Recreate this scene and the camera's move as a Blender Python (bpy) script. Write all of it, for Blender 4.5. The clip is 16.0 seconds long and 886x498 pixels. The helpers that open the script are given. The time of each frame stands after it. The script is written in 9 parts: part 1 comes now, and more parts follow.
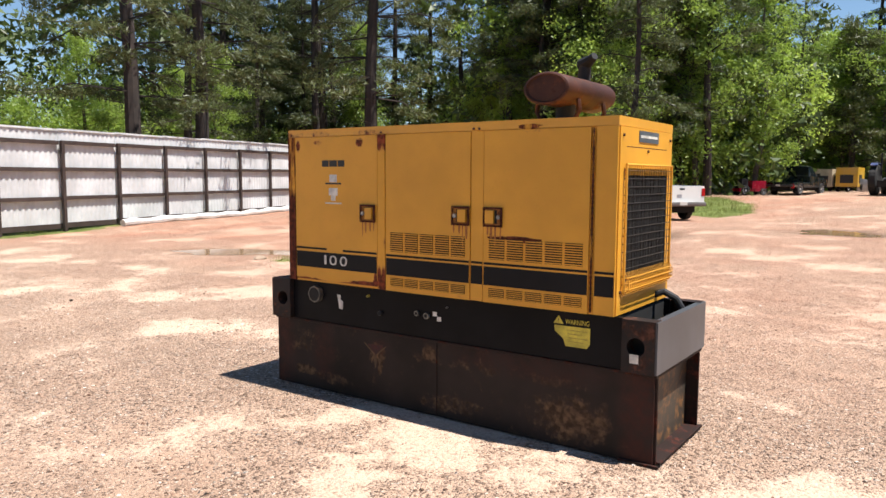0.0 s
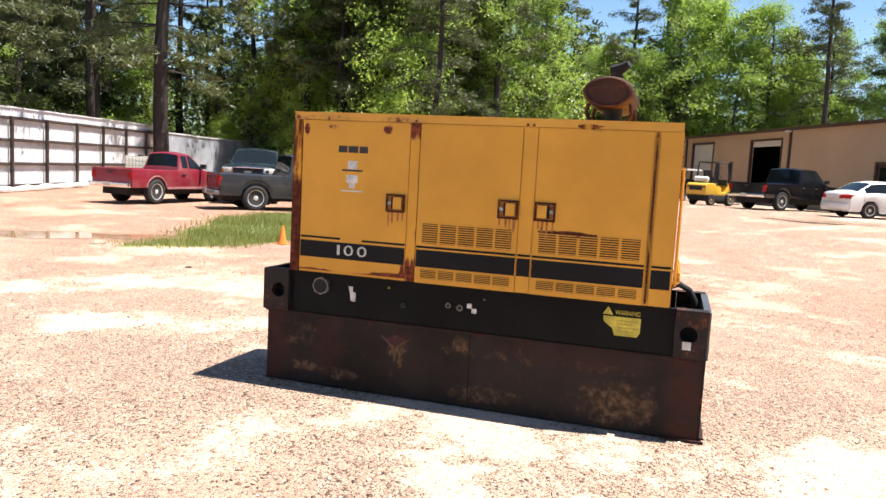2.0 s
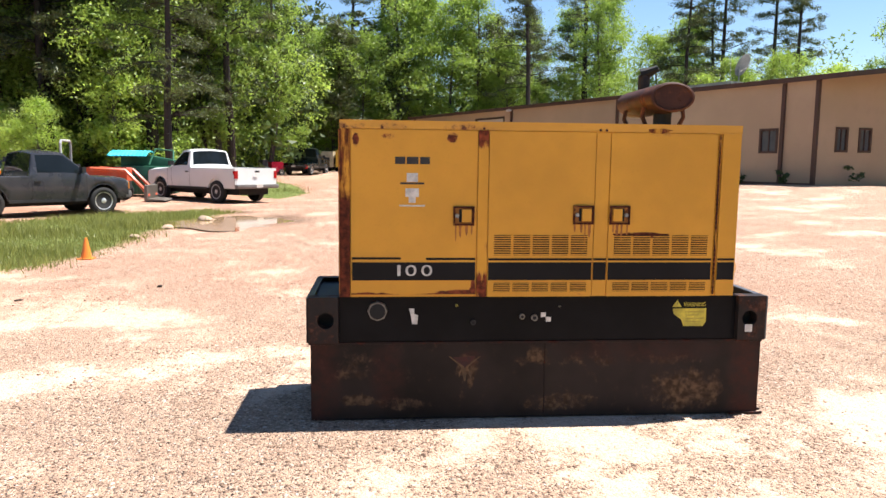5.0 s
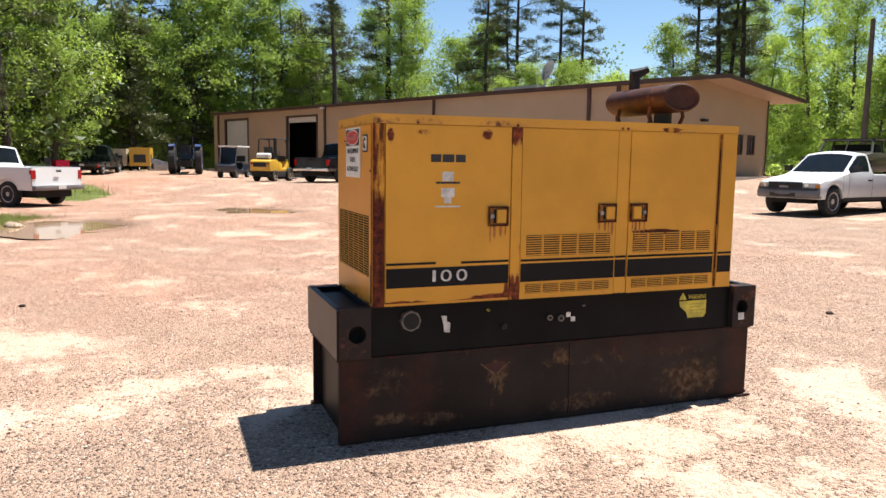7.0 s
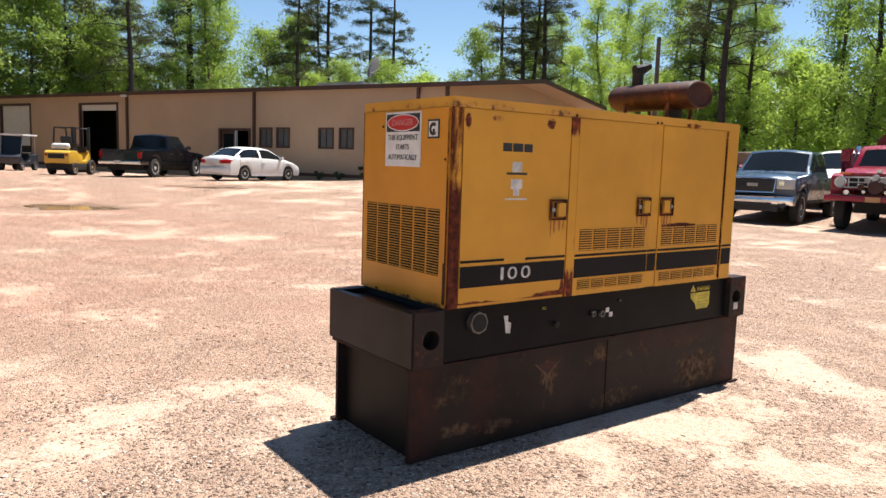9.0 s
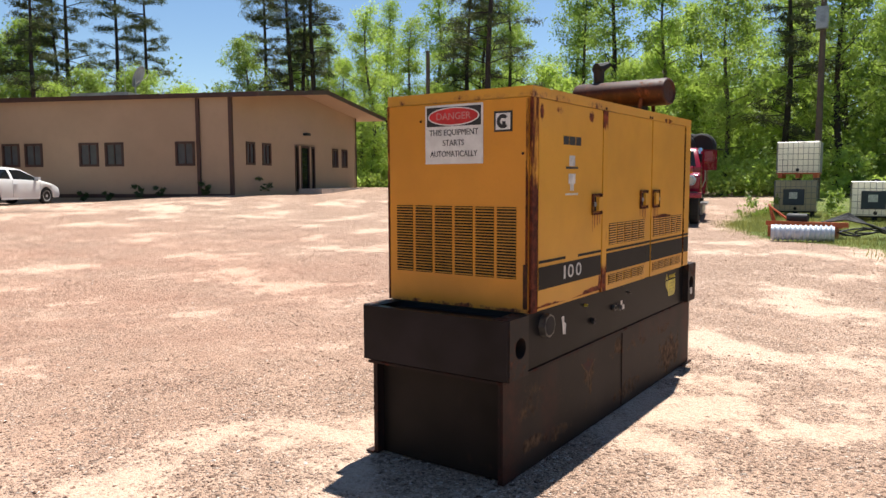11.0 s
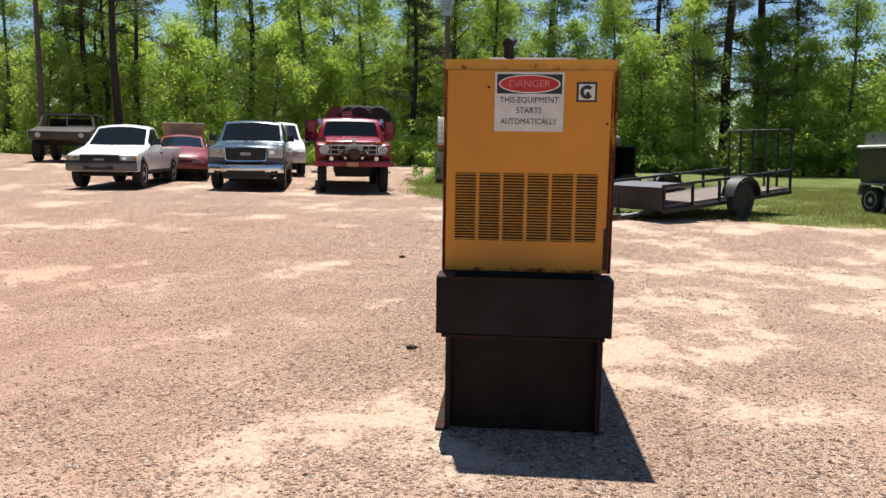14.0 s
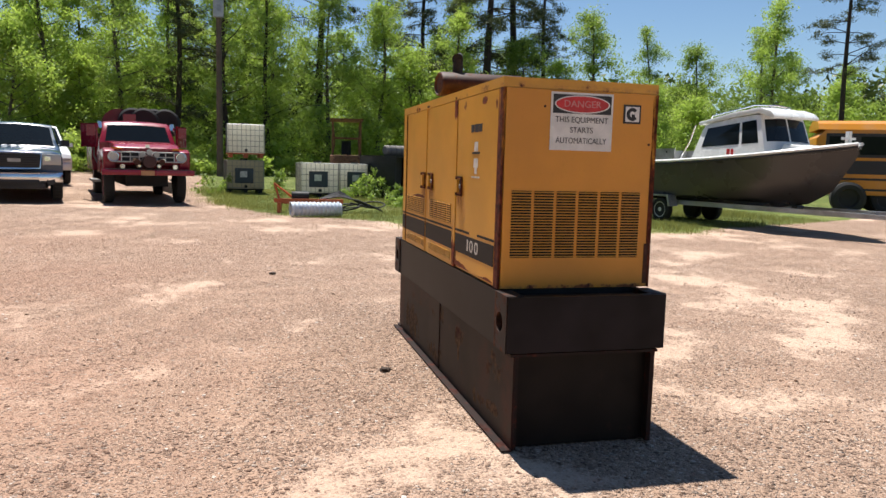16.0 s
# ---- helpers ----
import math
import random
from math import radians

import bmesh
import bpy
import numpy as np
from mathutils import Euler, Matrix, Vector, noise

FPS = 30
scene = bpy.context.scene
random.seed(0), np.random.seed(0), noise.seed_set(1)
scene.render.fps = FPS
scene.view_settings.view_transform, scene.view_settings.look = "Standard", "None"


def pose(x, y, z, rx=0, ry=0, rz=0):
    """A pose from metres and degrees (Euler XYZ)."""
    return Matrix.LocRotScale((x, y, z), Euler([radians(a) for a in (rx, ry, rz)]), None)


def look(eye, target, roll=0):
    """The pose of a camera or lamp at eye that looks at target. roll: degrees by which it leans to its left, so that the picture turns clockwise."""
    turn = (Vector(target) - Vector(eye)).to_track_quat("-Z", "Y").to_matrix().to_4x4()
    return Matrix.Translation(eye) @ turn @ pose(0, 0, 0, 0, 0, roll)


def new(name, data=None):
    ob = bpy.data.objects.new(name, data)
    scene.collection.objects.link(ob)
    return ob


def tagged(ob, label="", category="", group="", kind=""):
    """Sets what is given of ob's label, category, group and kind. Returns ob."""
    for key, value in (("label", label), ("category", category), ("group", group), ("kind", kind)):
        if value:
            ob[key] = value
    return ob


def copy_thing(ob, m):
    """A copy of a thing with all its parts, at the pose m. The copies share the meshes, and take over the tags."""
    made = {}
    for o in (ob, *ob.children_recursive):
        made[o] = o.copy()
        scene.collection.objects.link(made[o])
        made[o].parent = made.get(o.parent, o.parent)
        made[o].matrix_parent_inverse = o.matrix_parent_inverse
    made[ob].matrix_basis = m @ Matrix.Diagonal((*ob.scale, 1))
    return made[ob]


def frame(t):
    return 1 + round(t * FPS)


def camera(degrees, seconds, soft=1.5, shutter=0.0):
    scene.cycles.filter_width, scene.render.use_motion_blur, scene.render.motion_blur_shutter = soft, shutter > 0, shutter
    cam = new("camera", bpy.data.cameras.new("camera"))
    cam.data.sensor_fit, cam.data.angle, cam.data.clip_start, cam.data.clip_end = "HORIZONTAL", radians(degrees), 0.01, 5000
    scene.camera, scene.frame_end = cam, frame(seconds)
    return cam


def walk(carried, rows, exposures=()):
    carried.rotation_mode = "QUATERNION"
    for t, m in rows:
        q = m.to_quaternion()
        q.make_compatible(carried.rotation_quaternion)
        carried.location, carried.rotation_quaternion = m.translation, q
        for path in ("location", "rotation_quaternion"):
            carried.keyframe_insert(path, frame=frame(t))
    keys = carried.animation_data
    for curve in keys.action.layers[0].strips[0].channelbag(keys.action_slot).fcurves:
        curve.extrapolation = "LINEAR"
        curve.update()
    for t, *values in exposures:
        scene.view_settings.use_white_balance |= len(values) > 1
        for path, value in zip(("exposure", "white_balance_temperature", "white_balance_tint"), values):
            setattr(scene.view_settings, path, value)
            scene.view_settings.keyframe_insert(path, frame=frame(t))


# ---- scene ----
cam = camera(62.2, 16.0)
PATH = [
    (0, (2.805, -4.31, 1.581), (1.655, -2.685, 1.388), 0.3),
    (0.5, (2.455, -4.532, 1.57), (1.423, -2.829, 1.381), 0.9),
    (1, (2.048, -4.727, 1.563), (1.152, -2.949, 1.371), 2.3),
    (1.5, (1.67, -4.936, 1.57), (0.908, -3.099, 1.36), 2.2),
    (2, (1.26, -5.075, 1.566), (0.664, -3.177, 1.355), 3.1),
    (2.5, (0.853, -5.208, 1.597), (0.343, -3.291, 1.339), -0.2),
    (3, (0.479, -5.232, 1.599), (0.081, -3.29, 1.333), 1.4),
    (3.5, (0.079, -5.236, 1.625), (-0.16, -3.264, 1.39), 0.8),
    (6, (-1.743, -4.862, 1.685), (-1.32, -2.924, 1.433), 1.6),
    (6.5, (-2.087, -4.717, 1.689), (-1.523, -2.824, 1.375), 1.5),
    (7, (-2.403, -4.513, 1.655), (-1.697, -2.656, 1.42), 0.7),
    (7.5, (-2.755, -4.34, 1.638), (-1.897, -2.552, 1.374), 1.2),
    (8, (-3.033, -4.094, 1.622), (-2.056, -2.362, 1.408), 0.7),
    (8.5, (-3.316, -3.811, 1.602), (-2.241, -2.14, 1.375), 1.4),
    (11, (-4.453, -2.168, 1.468), (-2.818, -1.031, 1.284), -0.2),
    (11.5, (-4.653, -1.804, 1.471), (-2.934, -0.806, 1.252), 0.2),
    (12, (-4.785, -1.431, 1.458), (-2.981, -0.598, 1.236), 0.0),
    (12.5, (-4.989, -1.079, 1.447), (-3.114, -0.425, 1.215), -1.5),
    (13, (-5.059, -0.703, 1.435), (-3.135, -0.211, 1.198), -0.1),
    (13.5, (-5.133, -0.316, 1.436), (-3.176, 0.01, 1.188), -0.5),
    (14, (-5.18, 0.064, 1.445), (-3.204, 0.228, 1.183), 0.8),
    (14.5, (-5.104, 0.434, 1.444), (-3.121, 0.455, 1.182), 1.4),
    (15, (-5.093, 0.842, 1.454), (-3.119, 0.674, 1.176), -0.9),
    (15.5, (-4.99, 1.215, 1.45), (-3.038, 0.872, 1.179), 0.8),
    (16, (-4.931, 1.629, 1.462), (-3.008, 1.13, 1.235), 1.5),
]
walk(cam, [(t, look(e, g, r)) for t, e, g, r in PATH], [(0, 1.04), (1, 1.16), (2, 1.5), (3.5, 1.56), (6, 1.26), (8.5, 1.12), (12, 0.9), (16, 0.76)])

# ==== world and sun ====
SUN_TO = Vector((0.705, 0.14, 1.916)).normalized()
world = bpy.data.worlds.new("sky")
scene.world = world
world.use_nodes = True
wn = world.node_tree
sky = wn.nodes.new("ShaderNodeTexSky")
sky.sky_type = "NISHITA"
sky.sun_disc = False
sky.sun_elevation = math.asin(SUN_TO.z)
sky.sun_rotation = math.atan2(SUN_TO.x, SUN_TO.y)
sky.air_density, sky.dust_density, sky.ozone_density = 1.0, 0.05, 3.0
hue = wn.nodes.new("ShaderNodeHueSaturation")
hue.inputs["Saturation"].default_value = 1.06
hue.inputs["Value"].default_value = 1.0
wn.links.new(sky.outputs[0], hue.inputs["Color"])
wn.links.new(hue.outputs[0], wn.nodes["Background"].inputs[0])
wn.nodes["Background"].inputs[1].default_value = 0.066
sun = new("sun", bpy.data.lights.new("sun", "SUN"))
sun.data.energy, sun.data.angle, sun.data.color = 5.0, radians(0.53), (1.0, 0.962, 0.91)
sun.matrix_world = look(SUN_TO * 60, (0, 0, 0))


# ==== small tools ====
def part(name, bm, material, parent=None, label="", smooth=35):
    """One mesh object from a bmesh, under a thing or a part."""
    me = bpy.data.meshes.new(name)
    bm.to_mesh(me)
    bm.free()
    if smooth:
        me.polygons.foreach_set("use_smooth", [True] * len(me.polygons))
        me.set_sharp_from_angle(angle=radians(smooth))
    me.materials.append(material)
    ob = new(name, me)
    ob.parent = parent
    if label:
        ob["label"] = label
    return ob


def thing(name, m, label, category, group="", kind=""):
    ob = new(name)
    ob.matrix_world = m
    ob.empty_display_size = 0.2
    return tagged(ob, label, category, group, kind)


def heading(x, y, z, hx, hy):
    """A pose on the ground whose local x axis points along (hx, hy)."""
    return pose(x, y, z, 0, 0, math.degrees(math.atan2(hy, hx)))


def bevelled(bm, width, seg=2, angle=30):
    if width <= 0:
        return bm
    edges = [e for e in bm.edges if len(e.link_faces) == 2 and e.calc_face_angle(0) > radians(angle)]
    bmesh.ops.bevel(bm, geom=edges, offset=width, segments=seg, affect="EDGES", profile=0.6, clamp_overlap=True)
    return bm


def add_box(bm, x0, x1, y0, y1, z0, z1, m=None):
    vs = [bm.verts.new((x, y, z)) for z in (z0, z1) for x, y in ((x0, y0), (x1, y0), (x1, y1), (x0, y1))]
    if m is not None:
        for v in vs:
            v.co = m @ v.co
    for f in ((3, 2, 1, 0), (4, 5, 6, 7), (0, 1, 5, 4), (1, 2, 6, 5), (2, 3, 7, 6), (3, 0, 4, 7)):
        bm.faces.new([vs[i] for i in f])
    return vs


def box(x0, x1, y0, y1, z0, z1, b=0.0, seg=2):
    bm = bmesh.new()
    add_box(bm, x0, x1, y0, y1, z0, z1)
    return bevelled(bm, b, seg)


def add_tube(bm, pts, radii, n=8, caps=True):
    """A tube along points, with a radius at each."""
    rings = []
    pts = [Vector(p) for p in pts]
    if not isinstance(radii, (list, tuple)):
        radii = [radii] * len(pts)
    for i, p in enumerate(pts):
        d = (pts[min(i + 1, len(pts) - 1)] - pts[max(i - 1, 0)]).normalized()
        a = d.orthogonal().normalized() if i == 0 else (a - d * a.dot(d)).normalized()
        c = d.cross(a)
        rings.append([bm.verts.new(p + (a * math.cos(2 * math.pi * k / n) + c * math.sin(2 * math.pi * k / n)) * radii[i]) for k in range(n)])
    for r, s in zip(rings, rings[1:]):
        for k in range(n):
            bm.faces.new((r[k], r[(k + 1) % n], s[(k + 1) % n], s[k]))
    if caps:
        bm.faces.new(rings[0][::-1])
        bm.faces.new(rings[-1])
    return bm


def tube(pts, radii, n=8, caps=True):
    return add_tube(bmesh.new(), pts, radii, n, caps)


def add_extrude(bm, pts, y0, y1, m=None):
    """A side outline of (x, z), drawn out from y0 to y1."""
    a = [bm.verts.new((x, y0, z)) for x, z in pts]
    b = [bm.verts.new((x, y1, z)) for x, z in pts]
    if m is not None:
        for v in a + b:
            v.co = m @ v.co
    n = len(pts)
    bm.faces.new(a)
    bm.faces.new(b[::-1])
    for i in range(n):
        bm.faces.new((a[i], b[i], b[(i + 1) % n], a[(i + 1) % n]))
    return bm


def extrude(pts, y0, y1, b=0.0, seg=2):
    bm = add_extrude(bmesh.new(), pts, y0, y1)
    bmesh.ops.recalc_face_normals(bm, faces=bm.faces)
    return bevelled(bm, b, seg)


def add_lathe(bm, prof, n=24, m=None):
    """(axial, radius) outline spun about the local y axis."""
    rings = []
    for a, r in prof:
        rings.append([bm.verts.new((r * math.cos(2 * math.pi * k / n), a, r * math.sin(2 * math.pi * k / n))) for k in range(n)])
    for r, s in zip(rings, rings[1:]):
        for k in range(n):
            bm.faces.new((r[k], r[(k + 1) % n], s[(k + 1) % n], s[k]))
    bm.faces.new(rings[0][::-1])
    bm.faces.new(rings[-1])
    if m is not None:
        for r in rings:
            for v in r:
                v.co = m @ v.co
    return bm


def hole_plate(bm, x0, x1, z0, z1, y, cx, cz, r, n=20, depth=0.12):
    """An upright plate in the plane y with a round hole through it and the hole's wall behind."""
    ring, back, rim = [], [], []
    for k in range(n):
        a = 2 * math.pi * k / n
        c, s = math.cos(a), math.sin(a)
        ring.append(bm.verts.new((cx + r * c, y, cz + r * s)))
        back.append(bm.verts.new((cx + r * c, y + depth, cz + r * s)))
        tx = (x1 - cx) / c if c > 1e-6 else (x0 - cx) / c if c < -1e-6 else 1e9
        tz = (z1 - cz) / s if s > 1e-6 else (z0 - cz) / s if s < -1e-6 else 1e9
        t = min(tx, tz)
        rim.append(bm.verts.new((cx + t * c, y, cz + t * s)))
    corners = [(x1, z1), (x0, z1), (x0, z0), (x1, z0)]
    for k in range(n):
        j = (k + 1) % n
        loop = [ring[k], rim[k]]
        p, q = rim[k].co, rim[j].co
        if abs(p.x - q.x) > 1e-5 and abs(p.z - q.z) > 1e-5:
            cxz = min(corners, key=lambda o: (o[0] - (p.x + q.x) / 2) ** 2 + (o[1] - (p.z + q.z) / 2) ** 2)
            loop.append(bm.verts.new((cxz[0], y, cxz[1])))
        bm.faces.new(loop + [rim[j], ring[j]])
        bm.faces.new((ring[j], back[j], back[k], ring[k]))


def text_mesh(name, body, size, material, parent, m, width=0.0):
    """Writing in the built-in font as a thin mesh, centred, in the local xz plane facing -y."""
    cu = bpy.data.curves.new(name, "FONT")
    cu.body, cu.size, cu.extrude, cu.align_x, cu.align_y = body, size, 0.0008, "CENTER", "CENTER"
    cu.resolution_u = 4
    tmp = new(name + "_tmp", cu)
    bpy.context.view_layer.update()
    me = bpy.data.meshes.new_from_object(tmp.evaluated_get(bpy.context.evaluated_depsgraph_get()))
    bpy.data.objects.remove(tmp)
    if width:
        xs = [v.co.x for v in me.vertices]
        k = width / (max(xs) - min(xs))
        me.transform(Matrix.Diagonal((k, 1, 1, 1)))
    me.transform(pose(0, 0, 0, 90, 0, 0))
    me.materials.clear()
    me.materials.append(material)
    ob = new(name, me)
    ob.parent = parent
    ob.matrix_local = m
    return ob


# ==== the lie of the land ====
LAND = [(0, 0, 0), (-6, -6, 0), (5, -6, 0), (-23.2, 15, -0.12), (-20.5, 6, -0.24), (-15, 15, -0.06), (-11, 15.5, 0.0), (-5.5, 6.5, 0.0),
        (8.6, 28, 0.62), (5.7, 31, 0.62), (2.8, 33, 0.6), (16, 22.8, 0.93), (27, 25.7, 1.16), (1.3, 55.3, 0.92), (-6, 24, 0.02), (0, 17, 0.2),
        (-6.5, 50, 0.52), (0, 44, 0.6), (-4, 55, 0.76), (-10, 22.6, 0.06), (12.4, 10, 0.36), (16, 10.4, 0.44), (14.4, 7.6, 0.32), (15.4, 4.4, 0.28), (10, -4.8, 0.2),
        (12, -9, 0.15), (16, 2, 0.3), (18.5, -0.5, 0.34), (34, 3, 0.6), (34, 25, 1.0), (-35, 35, 0.0), (20, -20, 0.2), (6, -10, 0.1), (40, -20, 0.3), (11.8, 0.4, 0.24), (23.5, 17.8, 0.9), (21, 10, 0.55)]
PUDDLES = [(-9.6, 6.2, 2.2, 0.9, 30), (-4.4, 14.2, 1.4, 1.9, -10), (-7.3, 17.6, 2.4, 0.8, 8), (0.2, 18.2, 1.8, 1.7, -15), (6.9, 23.6, 2.3, 0.9, -25)]
P_LAND = np.array(LAND)


def smooth_land(x, y):
    x, y = np.asarray(x, float), np.asarray(y, float)
    far = np.hypot(x, y)
    wsum, hsum = np.full(x.shape, 0.0004), np.full(x.shape, 0.0004 * 0.4)
    for px, py, pz in P_LAND:
        w = 1.0 / ((x - px) ** 2 + (y - py) ** 2 + 6.0) ** 1.6
        wsum, hsum = wsum + w, hsum + w * pz
    return hsum / wsum * np.clip((far - 2.5) / 5.0, 0, 1)


def puddle_dip(x, y):
    d = np.zeros(np.shape(x))
    for px, py, a, b, turn in PUDDLES:
        c, s = math.cos(radians(turn)), math.sin(radians(turn))
        u, v = ((x - px) * c + (y - py) * s) / a, (-(x - px) * s + (y - py) * c) / b
        d = d + 0.10 * np.exp(-(u * u + v * v) * 0.8) * (1 + 0.28 * np.sin(2.3 * x + 1.1 * y) + 0.22 * np.sin(4.7 * y - 2.9 * x))
    return d


def ground_z(x, y):
    return float(smooth_land(x, y) - puddle_dip(np.asarray(float(x)), np.asarray(float(y))))


# ==== materials ====
MATS = {}


class Nodes:
    """A short hand for node materials."""

    def __init__(self, name):
        self.m = bpy.data.materials.new(name)
        self.m.use_nodes = True
        self.t = self.m.node_tree
        self.b = self.t.nodes["Principled BSDF"]
        self.out = self.t.nodes["Material Output"]
        self.co = self.t.nodes.new("ShaderNodeTexCoord").outputs["Object"]

    def node(self, kind, **v):
        n = self.t.nodes.new(kind)
        for key, value in v.items():
            n.inputs[key].default_value = value
        return n

    def link(self, a, b):
        self.t.links.new(a, b)

    def noise(self, scale, detail=4.0, rough=0.6, co=None, stretch=None):
        n = self.node("ShaderNodeTexNoise", Scale=scale, Detail=detail, Roughness=rough)
        src = co or self.co
        if stretch:
            mp = self.node("ShaderNodeMapping")
            mp.inputs["Scale"].default_value = stretch
            self.link(src, mp.inputs["Vector"])
            src = mp.outputs[0]
        self.link(src, n.inputs["Vector"])
        return n.outputs["Fac"]

    def ramp(self, fac, lo, hi, a=0.0, b=1.0):
        n = self.node("ShaderNodeMapRange")
        n.interpolation_type = "SMOOTHSTEP"
        n.inputs["From Min"].default_value, n.inputs["From Max"].default_value = lo, hi
        n.inputs["To Min"].default_value, n.inputs["To Max"].default_value = a, b
        self.link(fac, n.inputs["Value"])
        return n.outputs["Result"]

    def mix(self, fac, a, b, blend="MIX"):
        n = self.t.nodes.new("ShaderNodeMix")
        n.data_type, n.blend_type = "RGBA", blend
        for sock, v in ((n.inputs[0], fac), (n.inputs[6], a), (n.inputs[7], b)):
            if hasattr(v, "is_linked"):
                self.link(v, sock)
            elif isinstance(v, (int, float)):
                sock.default_value = v
            else:
                sock.default_value = (*v, 1.0)
        return n.outputs[2]

    def math(self, op, a, b=0.0):
        n = self.t.nodes.new("ShaderNodeMath")
        n.operation = op
        for sock, v in ((n.inputs[0], a), (n.inputs[1], b)):
            if hasattr(v, "is_linked"):
                self.link(v, sock)
            else:
                sock.default_value = v
        return n.outputs[0]

    def axis(self, i):
        n = self.t.nodes.new("ShaderNodeSeparateXYZ")
        self.link(self.co, n.inputs[0])
        return n.outputs[i]

    def ellipse(self, cx, cz, rx, rz, top):
        """A soft round spot on an upright face: top in its middle, 0 past its rim."""
        u = self.math("POWER", self.math("ABSOLUTE", self.math("DIVIDE", self.math("SUBTRACT", self.axis(0), cx), rx)), 2.0)
        w = self.math("POWER", self.math("ABSOLUTE", self.math("DIVIDE", self.math("SUBTRACT", self.axis(2), cz), rz)), 2.0)
        return self.ramp(self.math("ADD", u, w), 0.0, 1.0, top, 0.0)

    def bump(self, height, strength=0.3, distance=0.01):
        n = self.node("ShaderNodeBump", Strength=strength, Distance=distance)
        self.link(height, n.inputs["Height"])
        self.link(n.outputs[0], self.b.inputs["Normal"])

    def done(self, colour=None, rough=None, metal=None):
        for key, v in (("Base Color", colour), ("Roughness", rough), ("Metallic", metal)):
            if v is None:
                continue
            if hasattr(v, "is_linked"):
                self.link(v, self.b.inputs[key])
            else:
                self.b.inputs[key].default_value = (*v, 1.0) if isinstance(v, tuple) else v
        return self.m


def shade(c, k):
    return tuple(min(1.0, v * k) for v in c)


def plain(name, colour, rough=0.5, metal=0.0, vary=0.25, scale=3.0, grain=60.0, bump=0.05, coat=0.0):
    """A surface of one colour with stains and grain at two scales."""
    if name in MATS:
        return MATS[name]
    n = Nodes(name)
    big, fine = n.noise(scale), n.noise(grain, 3.0)
    c = n.mix(n.ramp(big, 0.3, 0.7), shade(colour, 1 - vary), shade(colour, 1 + vary * 0.5))
    c = n.mix(n.ramp(fine, 0.45, 0.8, 0.0, 0.35), c, shade(colour, 1 - vary * 1.5))
    if bump:
        n.bump(fine, bump, 0.004)
    n.b.inputs["Coat Weight"].default_value = coat
    n.b.inputs["Coat Roughness"].default_value = 0.08
    MATS[name] = n.done(c, n.ramp(big, 0.3, 0.7, max(rough - 0.08, 0.02), min(rough + 0.1, 1.0)), metal)
    return MATS[name]


def rusty(name, colour, amount, rough=0.42, low=None, rust=(0.16, 0.045, 0.018), fade=0.12, streak=0.0, gloss=0.5, edge_tint=None, spots=(), tint=None, soft=0.1, drawn=None):
    """Old paint: fading, small chips and rust that eats in from where the noise is strongest. low: height under which it rusts more."""
    if name in MATS:
        return MATS[name]
    n = Nodes(name)
    fade_n, chip, fine = n.noise(1.7, 3), n.noise(9.0, 8, 0.74, stretch=drawn), n.noise(55.0, 3)
    paint = n.mix(n.ramp(fade_n, 0.3, 0.72), shade(colour, 1 - fade), shade(colour, 1 + fade * 0.6))
    paint = n.mix(n.ramp(fine, 0.5, 0.85, 0, 0.2), paint, shade(colour, 0.7))
    grow = n.math("ADD", chip, amount - 0.5)
    if low:
        grow = n.math("ADD", grow, n.ramp(n.axis(2), low[0], low[1], low[2], 0.0))
    if streak:
        run = n.noise(7.0, 5, 0.6, stretch=(3.0, 3.0, 0.22))
        grow = n.math("ADD", grow, n.ramp(run, 0.5, 0.75, 0.0, streak))
    for cx, cz, rx, rz, more in spots:
        grow = n.math("ADD", grow, n.ellipse(cx, cz, rx, rz, more))
    mask = n.ramp(grow, 0.57 - soft / 2, 0.57 + soft / 2)
    edge = n.ramp(grow, 0.44, 0.56)
    rusts = n.mix(n.ramp(n.noise(26.0, 5), 0.35, 0.7), shade(rust, 0.45), shade(rust, 1.7))
    c = n.mix(n.math("MULTIPLY", edge, 0.45), paint, edge_tint or (0.42, 0.17, 0.04))
    c = n.mix(mask, c, rusts)
    if tint:
        for cx, cz, rx, rz, more in tint[1]:
            c = n.mix(n.math("MULTIPLY", n.ellipse(cx, cz, rx, rz, more), n.ramp(chip, 0.3, 0.65)), c, tint[0])
    n.bump(n.math("ADD", n.math("MULTIPLY", mask, fine), n.math("MULTIPLY", fine, 0.3)), 0.25, 0.003)
    n.b.inputs["Specular IOR Level"].default_value = gloss
    MATS[name] = n.done(c, n.ramp(mask, 0, 1, rough, 0.85))
    return MATS[name]


YELLOW = (0.67, 0.325, 0.034)
M_YEL = rusty("yellow_paint", YELLOW, 0.08, 0.42, gloss=0.35)
M_YEL_LOW = rusty("yellow_paint_door", YELLOW, 0.07, 0.42, gloss=0.35, rust=(0.165, 0.035, 0.013), spots=[(-0.55, 0.83, 0.3, 0.055, 0.75), (-1.12, 0.825, 0.22, 0.04, 0.7), (-0.8, 0.822, 0.6, 0.022, 0.6), (-0.99, 1.825, 0.085, 0.038, 0.56), (-0.6, 1.82, 0.06, 0.055, 0.56), (-1.2, 1.8, 0.035, 0.08, 0.48), (-0.46, 0.9, 0.03, 0.09, 0.55)])
